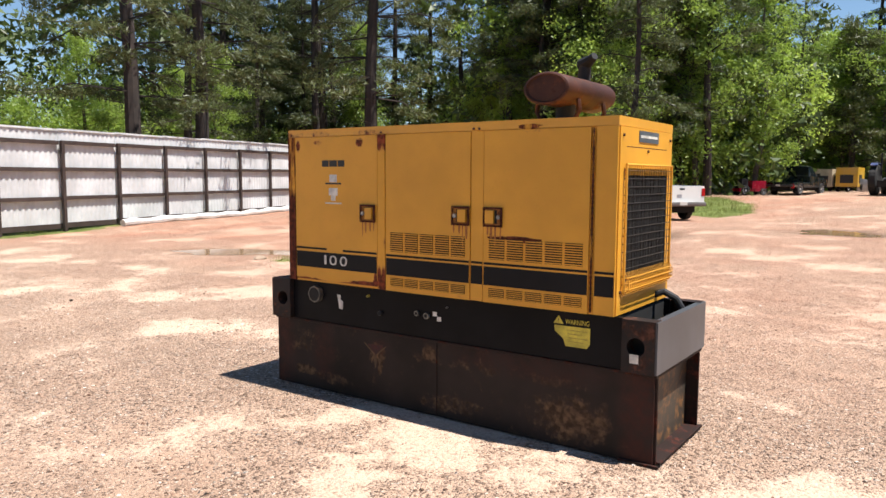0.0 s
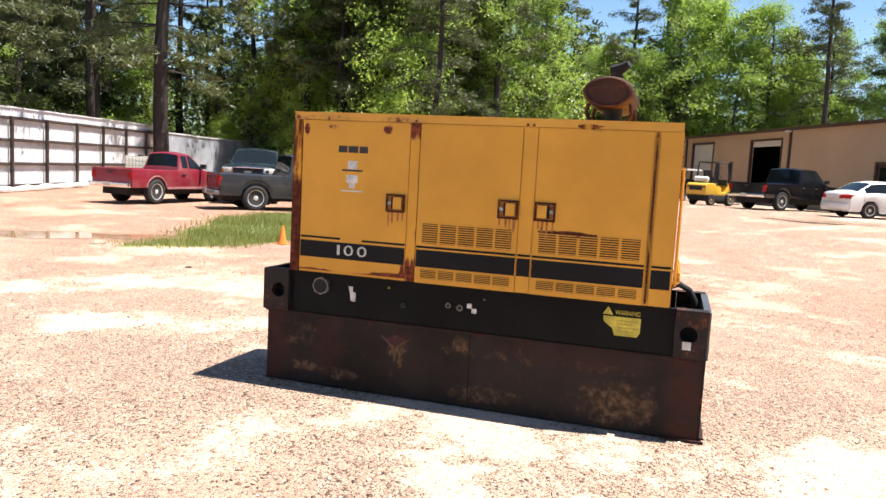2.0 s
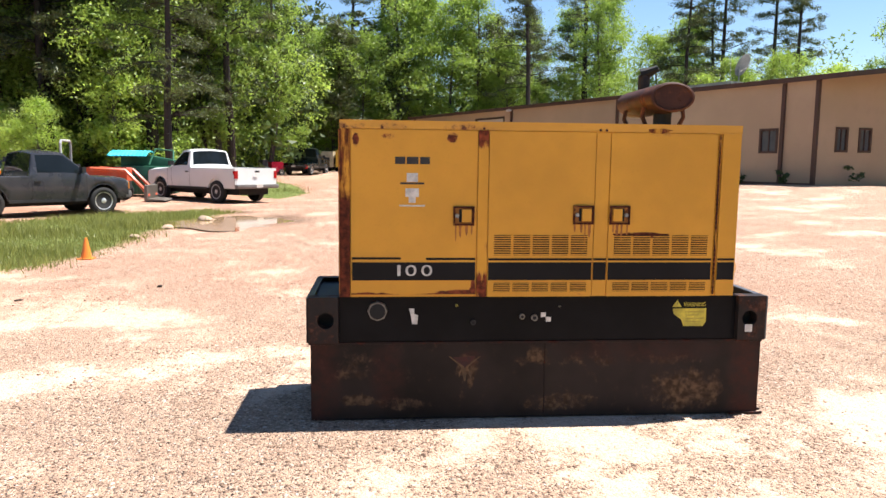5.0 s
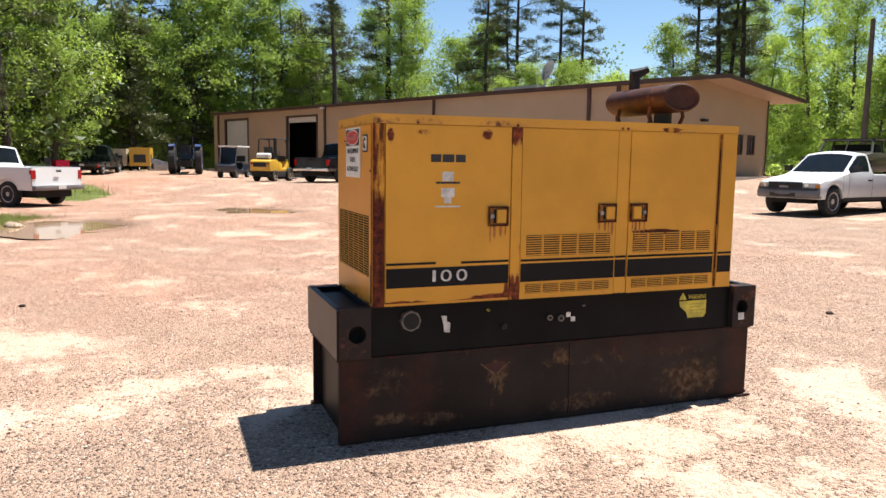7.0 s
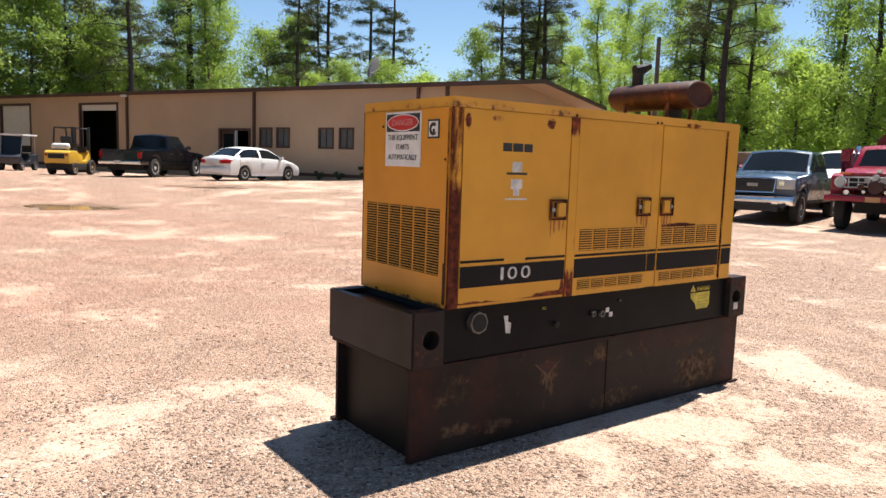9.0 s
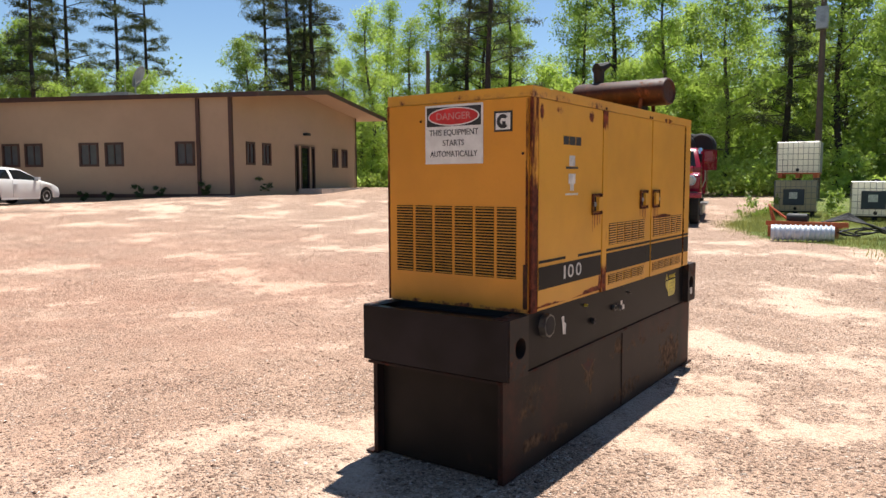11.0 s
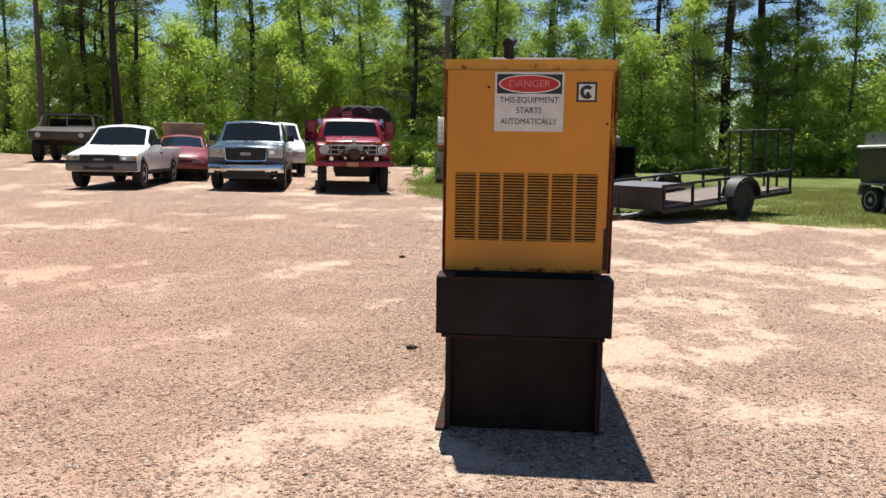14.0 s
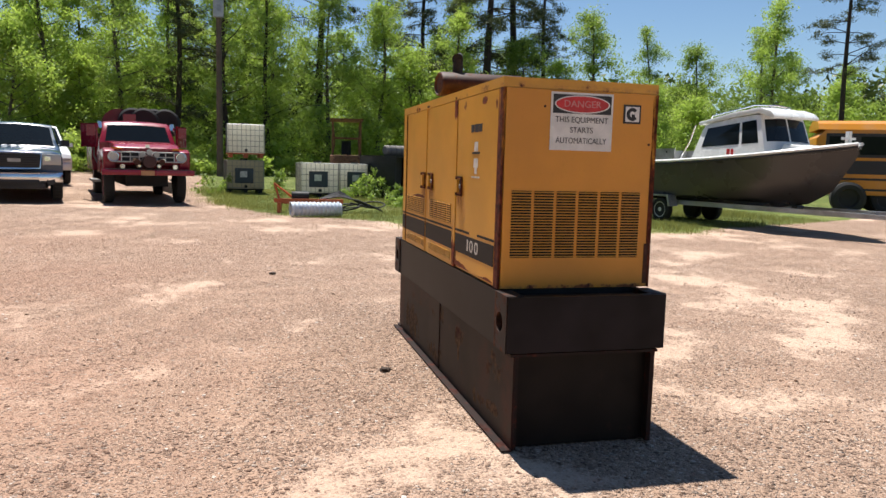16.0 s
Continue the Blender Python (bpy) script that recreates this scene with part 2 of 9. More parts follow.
M_YEL_MID = rusty("yellow_paint_middle", YELLOW, 0.06, 0.42, gloss=0.35, rust=(0.15, 0.035, 0.013), spots=[(0.27, 1.2, 0.03, 0.09, 0.4), (0.24, 0.83, 0.05, 0.03, 0.45), (-0.34, 1.78, 0.03, 0.06, 0.35)])
M_YEL_LAST = rusty("yellow_paint_vents", YELLOW, 0.07, 0.42, gloss=0.35, rust=(0.11, 0.028, 0.012), spots=[(0.56, 1.222, 0.2, 0.025, 0.6), (0.7, 1.215, 0.14, 0.03, 0.6), (0.5, 1.14, 0.12, 0.09, 0.36), (0.9, 1.22, 0.12, 0.015, 0.4), (0.75, 1.86, 0.3, 0.03, 0.42)])
# the end side's lighting is put into this paint: more orange than YELLOW
M_YEL_END = rusty("yellow_paint_end", (0.66, 0.275, 0.022), 0.09, 0.38, low=(0.83, 0.87, 0.5))
M_YEL_RUST = rusty("yellow_paint_rusting", YELLOW, 0.56, 0.6, low=(1.3, 1.52, 0.3), rust=(0.1, 0.022, 0.009), streak=0.3, gloss=0.25, edge_tint=(0.34, 0.085, 0.014), drawn=(2.2, 2.2, 0.4), soft=0.16)
M_YEL_POST = rusty("yellow_paint_post", YELLOW, 0.24, 0.45, rust=(0.17, 0.035, 0.012), streak=0.26, drawn=(2.2, 2.2, 0.4), gloss=0.3, spots=[(-0.405, 1.85, 0.2, 0.14, 0.45), (-0.405, 0.88, 0.2, 0.16, 0.42), (-0.405, 1.1, 0.2, 0.1, 0.2)])
M_YEL_EDGE = rusty("yellow_paint_edge", YELLOW, 0.3, 0.45)
M_YEL_ROOF = rusty("yellow_paint_roof", YELLOW, 0.2, 0.42, rust=(0.12, 0.036, 0.015), spots=[(-1.05, 1.88, 0.35, 0.05, 0.3), (-0.5, 1.88, 0.25, 0.05, 0.32), (0.72, 1.88, 0.12, 0.05, 0.3), (-1.3, 1.88, 0.06, 0.06, 0.16)])
M_YEL_HINGE = rusty("yellow_paint_hinge", YELLOW, 0.68, 0.6, rust=(0.075, 0.02, 0.01), drawn=(3.0, 3.0, 0.6), gloss=0.25)
M_BAND = rusty("black_band_paint", (0.01, 0.0095, 0.011), 0.12, 0.5, fade=0.3, gloss=0.15, edge_tint=(0.04, 0.025, 0.02))
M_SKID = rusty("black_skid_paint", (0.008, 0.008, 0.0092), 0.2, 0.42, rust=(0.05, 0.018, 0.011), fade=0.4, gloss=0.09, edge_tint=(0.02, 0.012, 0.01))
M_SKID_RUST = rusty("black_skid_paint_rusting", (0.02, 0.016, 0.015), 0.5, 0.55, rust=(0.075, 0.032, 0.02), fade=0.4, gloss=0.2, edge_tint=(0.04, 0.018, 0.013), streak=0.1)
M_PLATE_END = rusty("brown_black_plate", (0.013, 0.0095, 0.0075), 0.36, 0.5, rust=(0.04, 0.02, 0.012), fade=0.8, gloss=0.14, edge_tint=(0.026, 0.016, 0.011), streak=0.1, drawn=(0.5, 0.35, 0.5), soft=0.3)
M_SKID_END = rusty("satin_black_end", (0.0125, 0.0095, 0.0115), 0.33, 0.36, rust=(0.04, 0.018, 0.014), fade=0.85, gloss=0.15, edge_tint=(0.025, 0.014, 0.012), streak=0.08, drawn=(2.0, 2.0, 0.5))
M_WIRE = plain("dull_guard_wire", (0.05, 0.042, 0.035), 0.6, 0.3)
# several times lighter than the other end beam
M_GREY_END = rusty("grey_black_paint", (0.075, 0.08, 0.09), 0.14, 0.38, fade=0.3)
M_TANK = rusty("dark_rusty_steel", (0.021, 0.015, 0.013), 0.395, 0.55, rust=(0.085, 0.052, 0.03), fade=0.5, streak=0.06, gloss=0.16, edge_tint=(0.03, 0.018, 0.013), soft=0.2,
               spots=[(0.98, 0.17, 0.36, 0.2, 0.24), (-0.47, 0.36, 0.13, 0.09, 0.26), (-0.46, 0.27, 0.03, 0.1, 0.3), (-1.18, 0.13, 0.16, 0.05, 0.28), (-0.02, 0.43, 0.1, 0.08, 0.22), (0.15, 0.1, 0.35, 0.08, 0.2), (-0.9, 0.1, 0.25, 0.06, 0.16), (-1.2, 0.36, 0.2, 0.12, 0.14), (0.5, 0.38, 0.9, 0.05, 0.1)],
               tint=((0.06, 0.017, 0.012), [(1.45, 0.25, 0.2, 0.6, 0.8), (-1.45, 0.25, 0.18, 0.6, 0.7), (-1.0, 0.3, 0.14, 0.3, 0.55), (0.7, 0.45, 0.7, 0.12, 0.4), (-0.45, 0.4, 0.1, 0.07, 0.6)]))
M_TANK_EDGE = rusty("rusty_steel_edge", (0.022, 0.014, 0.012), 0.5, 0.6, rust=(0.07, 0.02, 0.013), gloss=0.15, edge_tint=(0.03, 0.014, 0.012))
M_MUFF = rusty("rusted_muffler_steel", (0.05, 0.018, 0.011), 0.50, 0.6, rust=(0.10, 0.034, 0.017), fade=0.5, gloss=0.25, edge_tint=(0.075, 0.027, 0.014))
# near-black with the shade of openings put in; also the core and rain cap
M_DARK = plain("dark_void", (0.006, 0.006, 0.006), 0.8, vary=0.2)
M_BLACK = plain("black_rubber", (0.016, 0.016, 0.017), 0.7, scale=8, bump=0.2)
M_TYRE = plain("tyre_rubber", (0.022, 0.021, 0.02), 0.85, scale=6, bump=0.3)
M_STEEL = plain("dull_steel", (0.42, 0.41, 0.39), 0.42, 0.8, vary=0.3)
M_OLDSTEEL = plain("weathered_steel", (0.2, 0.19, 0.17), 0.5, 0.7, vary=0.4, scale=20)
M_CHROME = plain("chrome", (0.75, 0.75, 0.76), 0.14, 1.0, vary=0.1, bump=0)
M_WHITE = plain("white_sticker", (0.62, 0.6, 0.55), 0.5, vary=0.3, scale=20)
M_SIGNPLATE = plain("sign_white", (0.74, 0.72, 0.67), 0.45, vary=0.12, scale=14)
M_RUN = plain("rust_run_stain", (0.4, 0.15, 0.032), 0.7, vary=0.4, scale=20)
M_SIGNRED = plain("sign_red", (0.58, 0.03, 0.03), 0.4, vary=0.25, scale=12)
M_INK = plain("black_ink", (0.03, 0.028, 0.026), 0.6, vary=0.3, scale=20)
M_LABEL = plain("yellow_label", (0.62, 0.52, 0.06), 0.45, vary=0.4, scale=14)
M_GREYPLATE = plain("grey_plate", (0.16, 0.19, 0.22), 0.35, 0.5)


def glass(name, colour=(0.008, 0.0105, 0.012), rough=0.03):
    """Dark window glass seen from outside: a smooth dark pane."""
    if name in MATS:
        return MATS[name]
    n = Nodes(name)
    dust = n.noise(2.0, 3)
    n.b.inputs["IOR"].default_value = 1.33
    MATS[name] = n.done(n.mix(n.ramp(dust, 0.3, 0.8), colour, shade(colour, 1.25)), n.ramp(dust, 0.3, 0.8, rough, rough + 0.02))
    return MATS[name]


M_GLASS = glass("tinted_glass")


def ground_material():
    n = Nodes("gravel_ground")
    att = n.t.nodes.new("ShaderNodeAttribute")
    att.attribute_name = "cover"
    sep = n.t.nodes.new("ShaderNodeSeparateColor")
    n.link(att.outputs["Color"], sep.inputs[0])
    grass, clay, wet = sep.outputs[0], sep.outputs[1], sep.outputs[2]
    # stones of three sizes, each a rounded lump of its own tint and size, bedded in tan fines
    warp = n.t.nodes.new("ShaderNodeVectorMath")
    warp.operation = "ADD"
    jit = n.node("ShaderNodeTexNoise", Scale=38.0, Detail=2.0)
    n.link(n.co, jit.inputs["Vector"])
    soft = n.t.nodes.new("ShaderNodeVectorMath")
    soft.operation = "MULTIPLY_ADD"
    soft.inputs[1].default_value, soft.inputs[2].default_value = (0.014, 0.014, 0.0), (-0.007, -0.007, 0.0)
    n.link(jit.outputs["Color"], soft.inputs[0])
    n.link(n.co, warp.inputs[0])
    n.link(soft.outputs[0], warp.inputs[1])

    def stones_of(scale, least, most, share):
        """Mask, height and two random numbers of stones scattered in a cell pattern."""
        v = n.node("ShaderNodeTexVoronoi", Scale=scale)
        n.link(warp.outputs[0], v.inputs["Vector"])
        rnd = n.t.nodes.new("ShaderNodeSeparateColor")
        n.link(v.outputs["Color"], rnd.inputs[0])
        size = n.ramp(rnd.outputs[2], 1.0 - share, 1.0, 0.0, 1.0)
        reach = n.math("MULTIPLY", n.ramp(size, 0.02, 0.1), n.math("ADD", n.math("MULTIPLY", size, most - least), least))
        gap = n.math("SUBTRACT", reach, v.outputs["Distance"])
        return n.ramp(gap, 0.0, 0.1), n.ramp(gap, 0.0, 0.4), rnd.outputs[0], rnd.outputs[1]

    broad = n.noise(0.35, 5, 0.62)
    patch = n.math("ADD", n.noise(0.62, 6, 0.66), n.math("MULTIPLY", n.noise(0.16, 3), 0.45))
    patch = n.ramp(n.math("ADD", patch, n.math("MULTIPLY", n.noise(6.0, 4, 0.7), 0.26)), 0.84, 1.0, 0.0, 1.0)
    ragged = n.math("MULTIPLY", n.math("SUBTRACT", n.noise(5.0, 5, 0.7), 0.5), 0.3)
    tracks = n.ramp(n.math("ADD", n.noise(1.0, 5, 0.6, stretch=(0.1, 0.8, 1.0)), ragged), 0.58, 0.72, 0.0, 0.75)
    across = n.ramp(n.math("ADD", n.noise(1.0, 6, 0.65, stretch=(0.95, 0.3, 1.0)), ragged), 0.58, 0.73, 0.0, 0.75)
    bare = n.math("MAXIMUM", patch, n.math("MAXIMUM", tracks, across))
    fines = n.mix(n.noise(90.0, 4, 0.7), (0.255, 0.163, 0.111), (0.46, 0.313, 0.223))
    fines = n.mix(n.ramp(broad, 0.35, 0.7, 0, 0.5), fines, (0.5, 0.33, 0.233))
    # darker mid-sized mottle; the shading of low track ridges is put into it
    dark_mottle = n.ramp(n.math("ADD", n.noise(2.6, 7, 0.74), ragged), 0.46, 0.66, 0.0, 0.72)
    fines = n.mix(dark_mottle, fines, (0.24, 0.145, 0.098))
    pale = n.mix(n.noise(70.0, 3), (0.48, 0.335, 0.24), (0.625, 0.46, 0.35))
    c = n.mix(bare, fines, pale)
    clear = n.ramp(bare, 0.2, 1.0, 1.0, 0.25)
    h = n.math("MULTIPLY", n.noise(70.0, 4, 0.7), 0.25)
    for scale, least, most, share, tall in ((100.0, 0.32, 0.68, 0.9, 0.4), (54.0, 0.32, 0.68, 0.78, 0.9), (30.0, 0.25, 0.55, 0.3, 1.3)):
        mask, dome, r1, r2 = stones_of(scale, least, most, share)
        tint = n.mix(r1, (0.15, 0.091, 0.062), (0.68, 0.472, 0.345))
        tint = n.mix(n.ramp(r2, 0.86, 0.97, 0, 0.75), tint, (0.74, 0.62, 0.52))
        on = n.math("MULTIPLY", mask, clear)
        c = n.mix(on, c, tint)
        h = n.math("ADD", h, n.math("MULTIPLY", n.math("MULTIPLY", dome, on), tall))
    red = n.mix(n.noise(1.6, 5), (0.34, 0.13, 0.075), (0.5, 0.28, 0.19))
    c = n.mix(n.math("MULTIPLY", clay, n.ramp(n.noise(0.5, 5), 0.3, 0.65, 0.25, 0.8)), c, red)
    c = n.mix(n.ramp(wet, 0.25, 0.8, 0, 0.85), c, (0.17, 0.105, 0.065))
    turf = n.mix(n.ramp(n.noise(2.2, 6, 0.7), 0.3, 0.7), (0.075, 0.115, 0.024), (0.2, 0.225, 0.06))
    turf = n.mix(n.ramp(n.noise(0.6, 4), 0.55, 0.75, 0, 0.6), turf, (0.34, 0.28, 0.14))
    gm = n.ramp(n.math("ADD", grass, n.math("MULTIPLY", n.math("SUBTRACT", n.noise(3.0, 5, 0.7), 0.5), 0.7)), 0.40, 0.60)
    c = n.mix(gm, c, turf)
    n.bump(n.math("ADD", h, n.math("MULTIPLY", n.noise(4.0, 7, 0.7), 2.8)), 1.0, 0.021)
    n.b.inputs["Specular IOR Level"].default_value = 0.2
    return n.done(c, n.ramp(wet, 0.3, 0.9, 0.92, 0.5))


# ==== ground ====
MEDIAN = [(-7.6, 4.9), (-6.3, 6.3), (-6.1, 9.0), (-6.2, 11.6), (-5.9, 14.8), (-5.6, 17.8), (-7.0, 18.8), (-9.0, 17.3), (-10.5, 14.5), (-9.6, 11.0), (-8.6, 8.0)]
LAWN = [(10.6, -1.2), (9.2, -1.5), (10.1, -4.3), (8.7, -5.9), (9.0, -7.6), (10.4, -9.3), (13.2, -16), (13, -30), (60, -40), (60, 8), (30, 3.6), (21, 3.4), (15.4, 2.6), (12.0, 1.2)]
FENCE_STRIP = [(-24.5, 18), (-21.3, 5.0), (-19.4, 5.0), (-20.4, 8.2), (-21.9, 12.5), (-23.6, 18.5)]
ROADSIDE = [(-5.4, 25.6), (-4.3, 28), (-5.4, 33), (-9.5, 42), (-14, 38), (-9.5, 30)]


def inside(poly, x, y):
    """How far inside a polygon points lie: signed distance, positive inside."""
    res, sign = np.full(x.shape, 1e9), np.ones(x.shape, bool)
    cnt = np.zeros(x.shape, int)
    for (ax, ay), (bx, by) in zip(poly, poly[1:] + poly[:1]):
        dx, dy = bx - ax, by - ay
        t = np.clip(((x - ax) * dx + (y - ay) * dy) / (dx * dx + dy * dy), 0, 1)
        res = np.minimum(res, np.hypot(x - ax - t * dx, y - ay - t * dy))
        cross = ((ay > y) != (by > y)) & (x < (bx - ax) * (y - ay) / (by - ay + 1e-12) + ax)
        cnt += cross
    return np.where(cnt % 2 == 1, res, -res)


def grass_cover(x, y):
    g = np.maximum.reduce([inside(p, x, y) for p in (MEDIAN, LAWN, FENCE_STRIP, ROADSIDE)])
    return np.clip(0.5 + g / 1.4, 0, 1)


def woods_edge(x, y):
    """Grassy, leafy ground under the woods."""
    return np.clip((np.hypot(x, y - 12) - 58) / 8, 0, 1)


def build_ground():
    u = np.linspace(-1, 1, 261)
    k = 6.2
    ax = np.sinh(u * k) / math.sinh(k) * 2600
    X, Y = np.meshgrid(ax, ax + 4.0)
    Z = smooth_land(X, Y) - puddle_dip(X, Y)
    rough = np.array([noise.noise((x * 0.7, y * 0.7, 0)) * 0.02 + noise.noise((x * 2.3, y * 2.3, 3)) * 0.008 for x, y in zip(X.ravel(), Y.ravel())]).reshape(X.shape)
    near = np.clip((np.maximum(np.abs(X) - 1.9, np.abs(Y) - 0.9)) / 1.0, 0, 1)
    Z = Z + rough * near - 0.004
    n = len(u)
    verts = np.stack([X, Y, Z], -1).reshape(-1, 3)
    idx = np.arange(n * n).reshape(n, n)
    faces = np.stack([idx[:-1, :-1], idx[:-1, 1:], idx[1:, 1:], idx[1:, :-1]], -1).reshape(-1, 4)
    me = bpy.data.meshes.new("ground")
    me.from_pydata(verts.tolist(), [], faces.tolist())
    me.polygons.foreach_set("use_smooth", [True] * len(me.polygons))
    grass = np.maximum(grass_cover(X, Y), woods_edge(X, Y))
    clay = np.clip((-(X + 4.5) + (Y - 4) * 0.25) / 6, 0, 1) * np.clip((Y - 2) / 6, 0, 1) * np.clip((60 - Y) / 20, 0, 1)
    clay = np.maximum(clay, 0.55 * np.clip((Y - 0.5) / 4, 0, 1) * np.clip((34 - Y) / 12, 0, 1) * np.clip((11 - X) / 9, 0, 1) * np.clip((X + 16) / 8, 0, 1))
    wet = np.clip(puddle_dip(X, Y) / 0.1, 0, 1)
    col = np.stack([grass, clay, wet, np.ones_like(X)], -1).reshape(-1)
    att = me.color_attributes.new("cover", "FLOAT_COLOR", "POINT")
    att.data.foreach_set("color", col.astype(np.float32))
    me.materials.append(ground_material())
    return tagged(new("ground", me), "pale tan gravel yard with sandy patches, red clay and grass verges", "ground", kind="structure")


build_ground()

n_w = Nodes("muddy_water")
n_w.b.inputs["IOR"].default_value = 1.33
n_w.bump(n_w.noise(7.0, 2), 0.04, 0.01)
M_WATER = n_w.done(n_w.mix(n_w.noise(1.2), (0.24, 0.15, 0.085), (0.33, 0.22, 0.13)), 0.05)
for px, py, a, b, turn in PUDDLES:
    bm = bmesh.new()
    rim = []
    for k in range(40):
        w = 2 * math.pi * k / 40
        r = 1.3 + 0.3 * noise.noise((math.cos(w) * 1.4 + px, math.sin(w) * 1.4, py))
        rim.append(bm.verts.new((a * r * math.cos(w), b * r * math.sin(w), 0)))
    c, s = math.cos(radians(turn)), math.sin(radians(turn))
    level = min(ground_z(px + v.co.x * c - v.co.y * s, py + v.co.x * s + v.co.y * c) for v in rim) - 0.02
    bm.faces.new(rim)
    ob = part("water", bm, M_WATER, None, "shallow brown rain puddle lying in the gravel", 0)
    ob.matrix_world = pose(px, py, max(level, ground_z(px, py) + 0.006), 0, 0, turn)
    tagged(ob, "", "puddle", "rain puddles in the yard", "structure")


def scatter_mesh(name, protos, places, material):
    """Joins many small copies of simple shapes into one mesh. places: n x (x, y, z, size, turn, tilt)."""
    vs, fs, base = [], [], 0
    for i, (x, y, z, s, turn, tilt) in enumerate(places):
        pv, pf = protos[i % len(protos)]
        c, sn, ct, st = math.cos(turn), math.sin(turn), math.cos(tilt), math.sin(tilt)
        p = pv * s
        px, py, pz = p[:, 0], p[:, 1] * ct - p[:, 2] * st, p[:, 1] * st + p[:, 2] * ct
        vs.append(np.stack([x + px * c - py * sn, y + px * sn + py * c, z + pz], -1))
        fs.extend([tuple(j + base for j in f) for f in pf])
        base += len(pv)
    me = bpy.data.meshes.new(name)
    me.from_pydata(np.concatenate(vs).tolist(), [], fs)
    me.materials.append(material)
    return new(name, me)


def stone_material():
    n = Nodes("gravel_stone")
    rnd = n.t.nodes.new("ShaderNodeNewGeometry").outputs["Random Per Island"]
    c = n.mix(rnd, (0.15, 0.08, 0.05), (0.47, 0.32, 0.23))
    c = n.mix(n.ramp(n.math("FRACT", n.math("MULTIPLY", rnd, 17.3)), 0.85, 0.95), c, (0.66, 0.58, 0.5))
    return n.done(c, 0.9)


rng = np.random.default_rng(4)
octa = [(0, 2, 4), (2, 1, 4), (1, 3, 4), (3, 0, 4), (2, 0, 5), (1, 2, 5), (3, 1, 5), (0, 3, 5)]
stones = []
for i in range(8):
    v = np.array([(1, 0, 0), (-1, 0, 0), (0, 1, 0), (0, -1, 0), (0, 0, 1), (0, 0, -1)], float) * (1, 0.75, 0.5)
    stones.append((v * rng.uniform(0.6, 1.2, (6, 1)) + rng.uniform(-0.2, 0.2, (6, 3)), octa))
PN = 60000
ang, rad = rng.uniform(0, 2 * math.pi, PN), 1.0 + 7.5 * rng.uniform(0, 1, PN) ** 0.75
gx, gy = -1.0 + rad * np.cos(ang) * 1.15, -0.6 + rad * np.sin(ang)
lump = np.array([noise.noise((x * 0.8, y * 0.8, 9)) + 0.5 * noise.noise((x * 2, y * 2, 4)) for x, y in zip(gx, gy)])
keep = (lump > -0.12) & ~((np.abs(gx) < 1.5) & (gy > -0.47) & (gy < 0.37))
gx, gy = gx[keep], gy[keep]
gz = smooth_land(gx, gy) + np.array([noise.noise((x * 0.7, y * 0.7, 0)) * 0.02 + noise.noise((x * 2.3, y * 2.3, 3)) * 0.008 for x, y in zip(gx, gy)]) * np.clip(np.maximum(np.abs(gx) - 1.9, np.abs(gy) - 0.9), 0, 1) - 0.003
gs = 0.004 + 0.014 * rng.uniform(0, 1, len(gx)) ** 4
ob = scatter_mesh("gravel", stones, np.stack([gx, gy, gz, gs, rng.uniform(0, 6.28, len(gx)), rng.uniform(-0.5, 0.5, len(gx))], -1), stone_material())
tagged(ob, "loose tan and pinkish gravel stones strewn over the yard", "gravel", kind="stuff")


# ==== fuel tank under the generator ====
tank = thing("fuel_tank", pose(0, 0, 0), "long dark rusty steel base fuel tank standing on gravel", "fuel tank")
bm = bmesh.new()
add_box(bm, -1.49, 1.49, -0.452, -0.44, 0.004, 0.5)
part("front_plate", bevelled(bm, 0.002), M_TANK, tank)
part("back_plate", box(-1.49, 1.49, 0.338, 0.35, 0.004, 0.5), M_TANK, tank)
part("end_plate", box(-1.44, -1.428, -0.438, 0.336, 0.004, 0.5), M_PLATE_END, tank)
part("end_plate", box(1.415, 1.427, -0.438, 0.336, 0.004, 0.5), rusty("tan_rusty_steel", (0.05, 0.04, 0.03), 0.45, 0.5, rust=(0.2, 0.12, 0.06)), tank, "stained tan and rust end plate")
part("top_plate", box(-1.505, 1.505, -0.458, 0.372, 0.502, 0.516, 0.003), M_TANK_EDGE, tank, "rust-edged top plate")
for x0, x1 in ((-1.492, -1.44), (1.428, 1.505)):
    for y0, y1 in ((-0.4395, -0.425), (0.322, 0.3375)):
        part("end_flange", box(x0, x1, y0, y1, 0.006, 0.498, 0.002), M_TANK_EDGE, tank)
part("foot_flange", box(1.30, 1.53, -0.47, -0.4525, 0.002, 0.014, 0.002), M_TANK_EDGE, tank, "rust-red foot flange")
part("foot_flange", box(-1.50, 1.52, 0.3505, 0.40, 0.002, 0.012, 0.002), M_TANK_EDGE, tank)
part("foot_flange", box(1.4275, 1.53, -0.43, 0.36, 0.0145, 0.026, 0.002), M_TANK_EDGE, tank)
for y, s in ((-0.4545, 1), (0.3525, -1)):
    part("weld_seam", tube([(0.03, y, 0.02), (0.031, y, 0.2), (0.028, y, 0.35), (0.03, y, 0.49)], 0.004, 6), M_TANK_EDGE, tank)


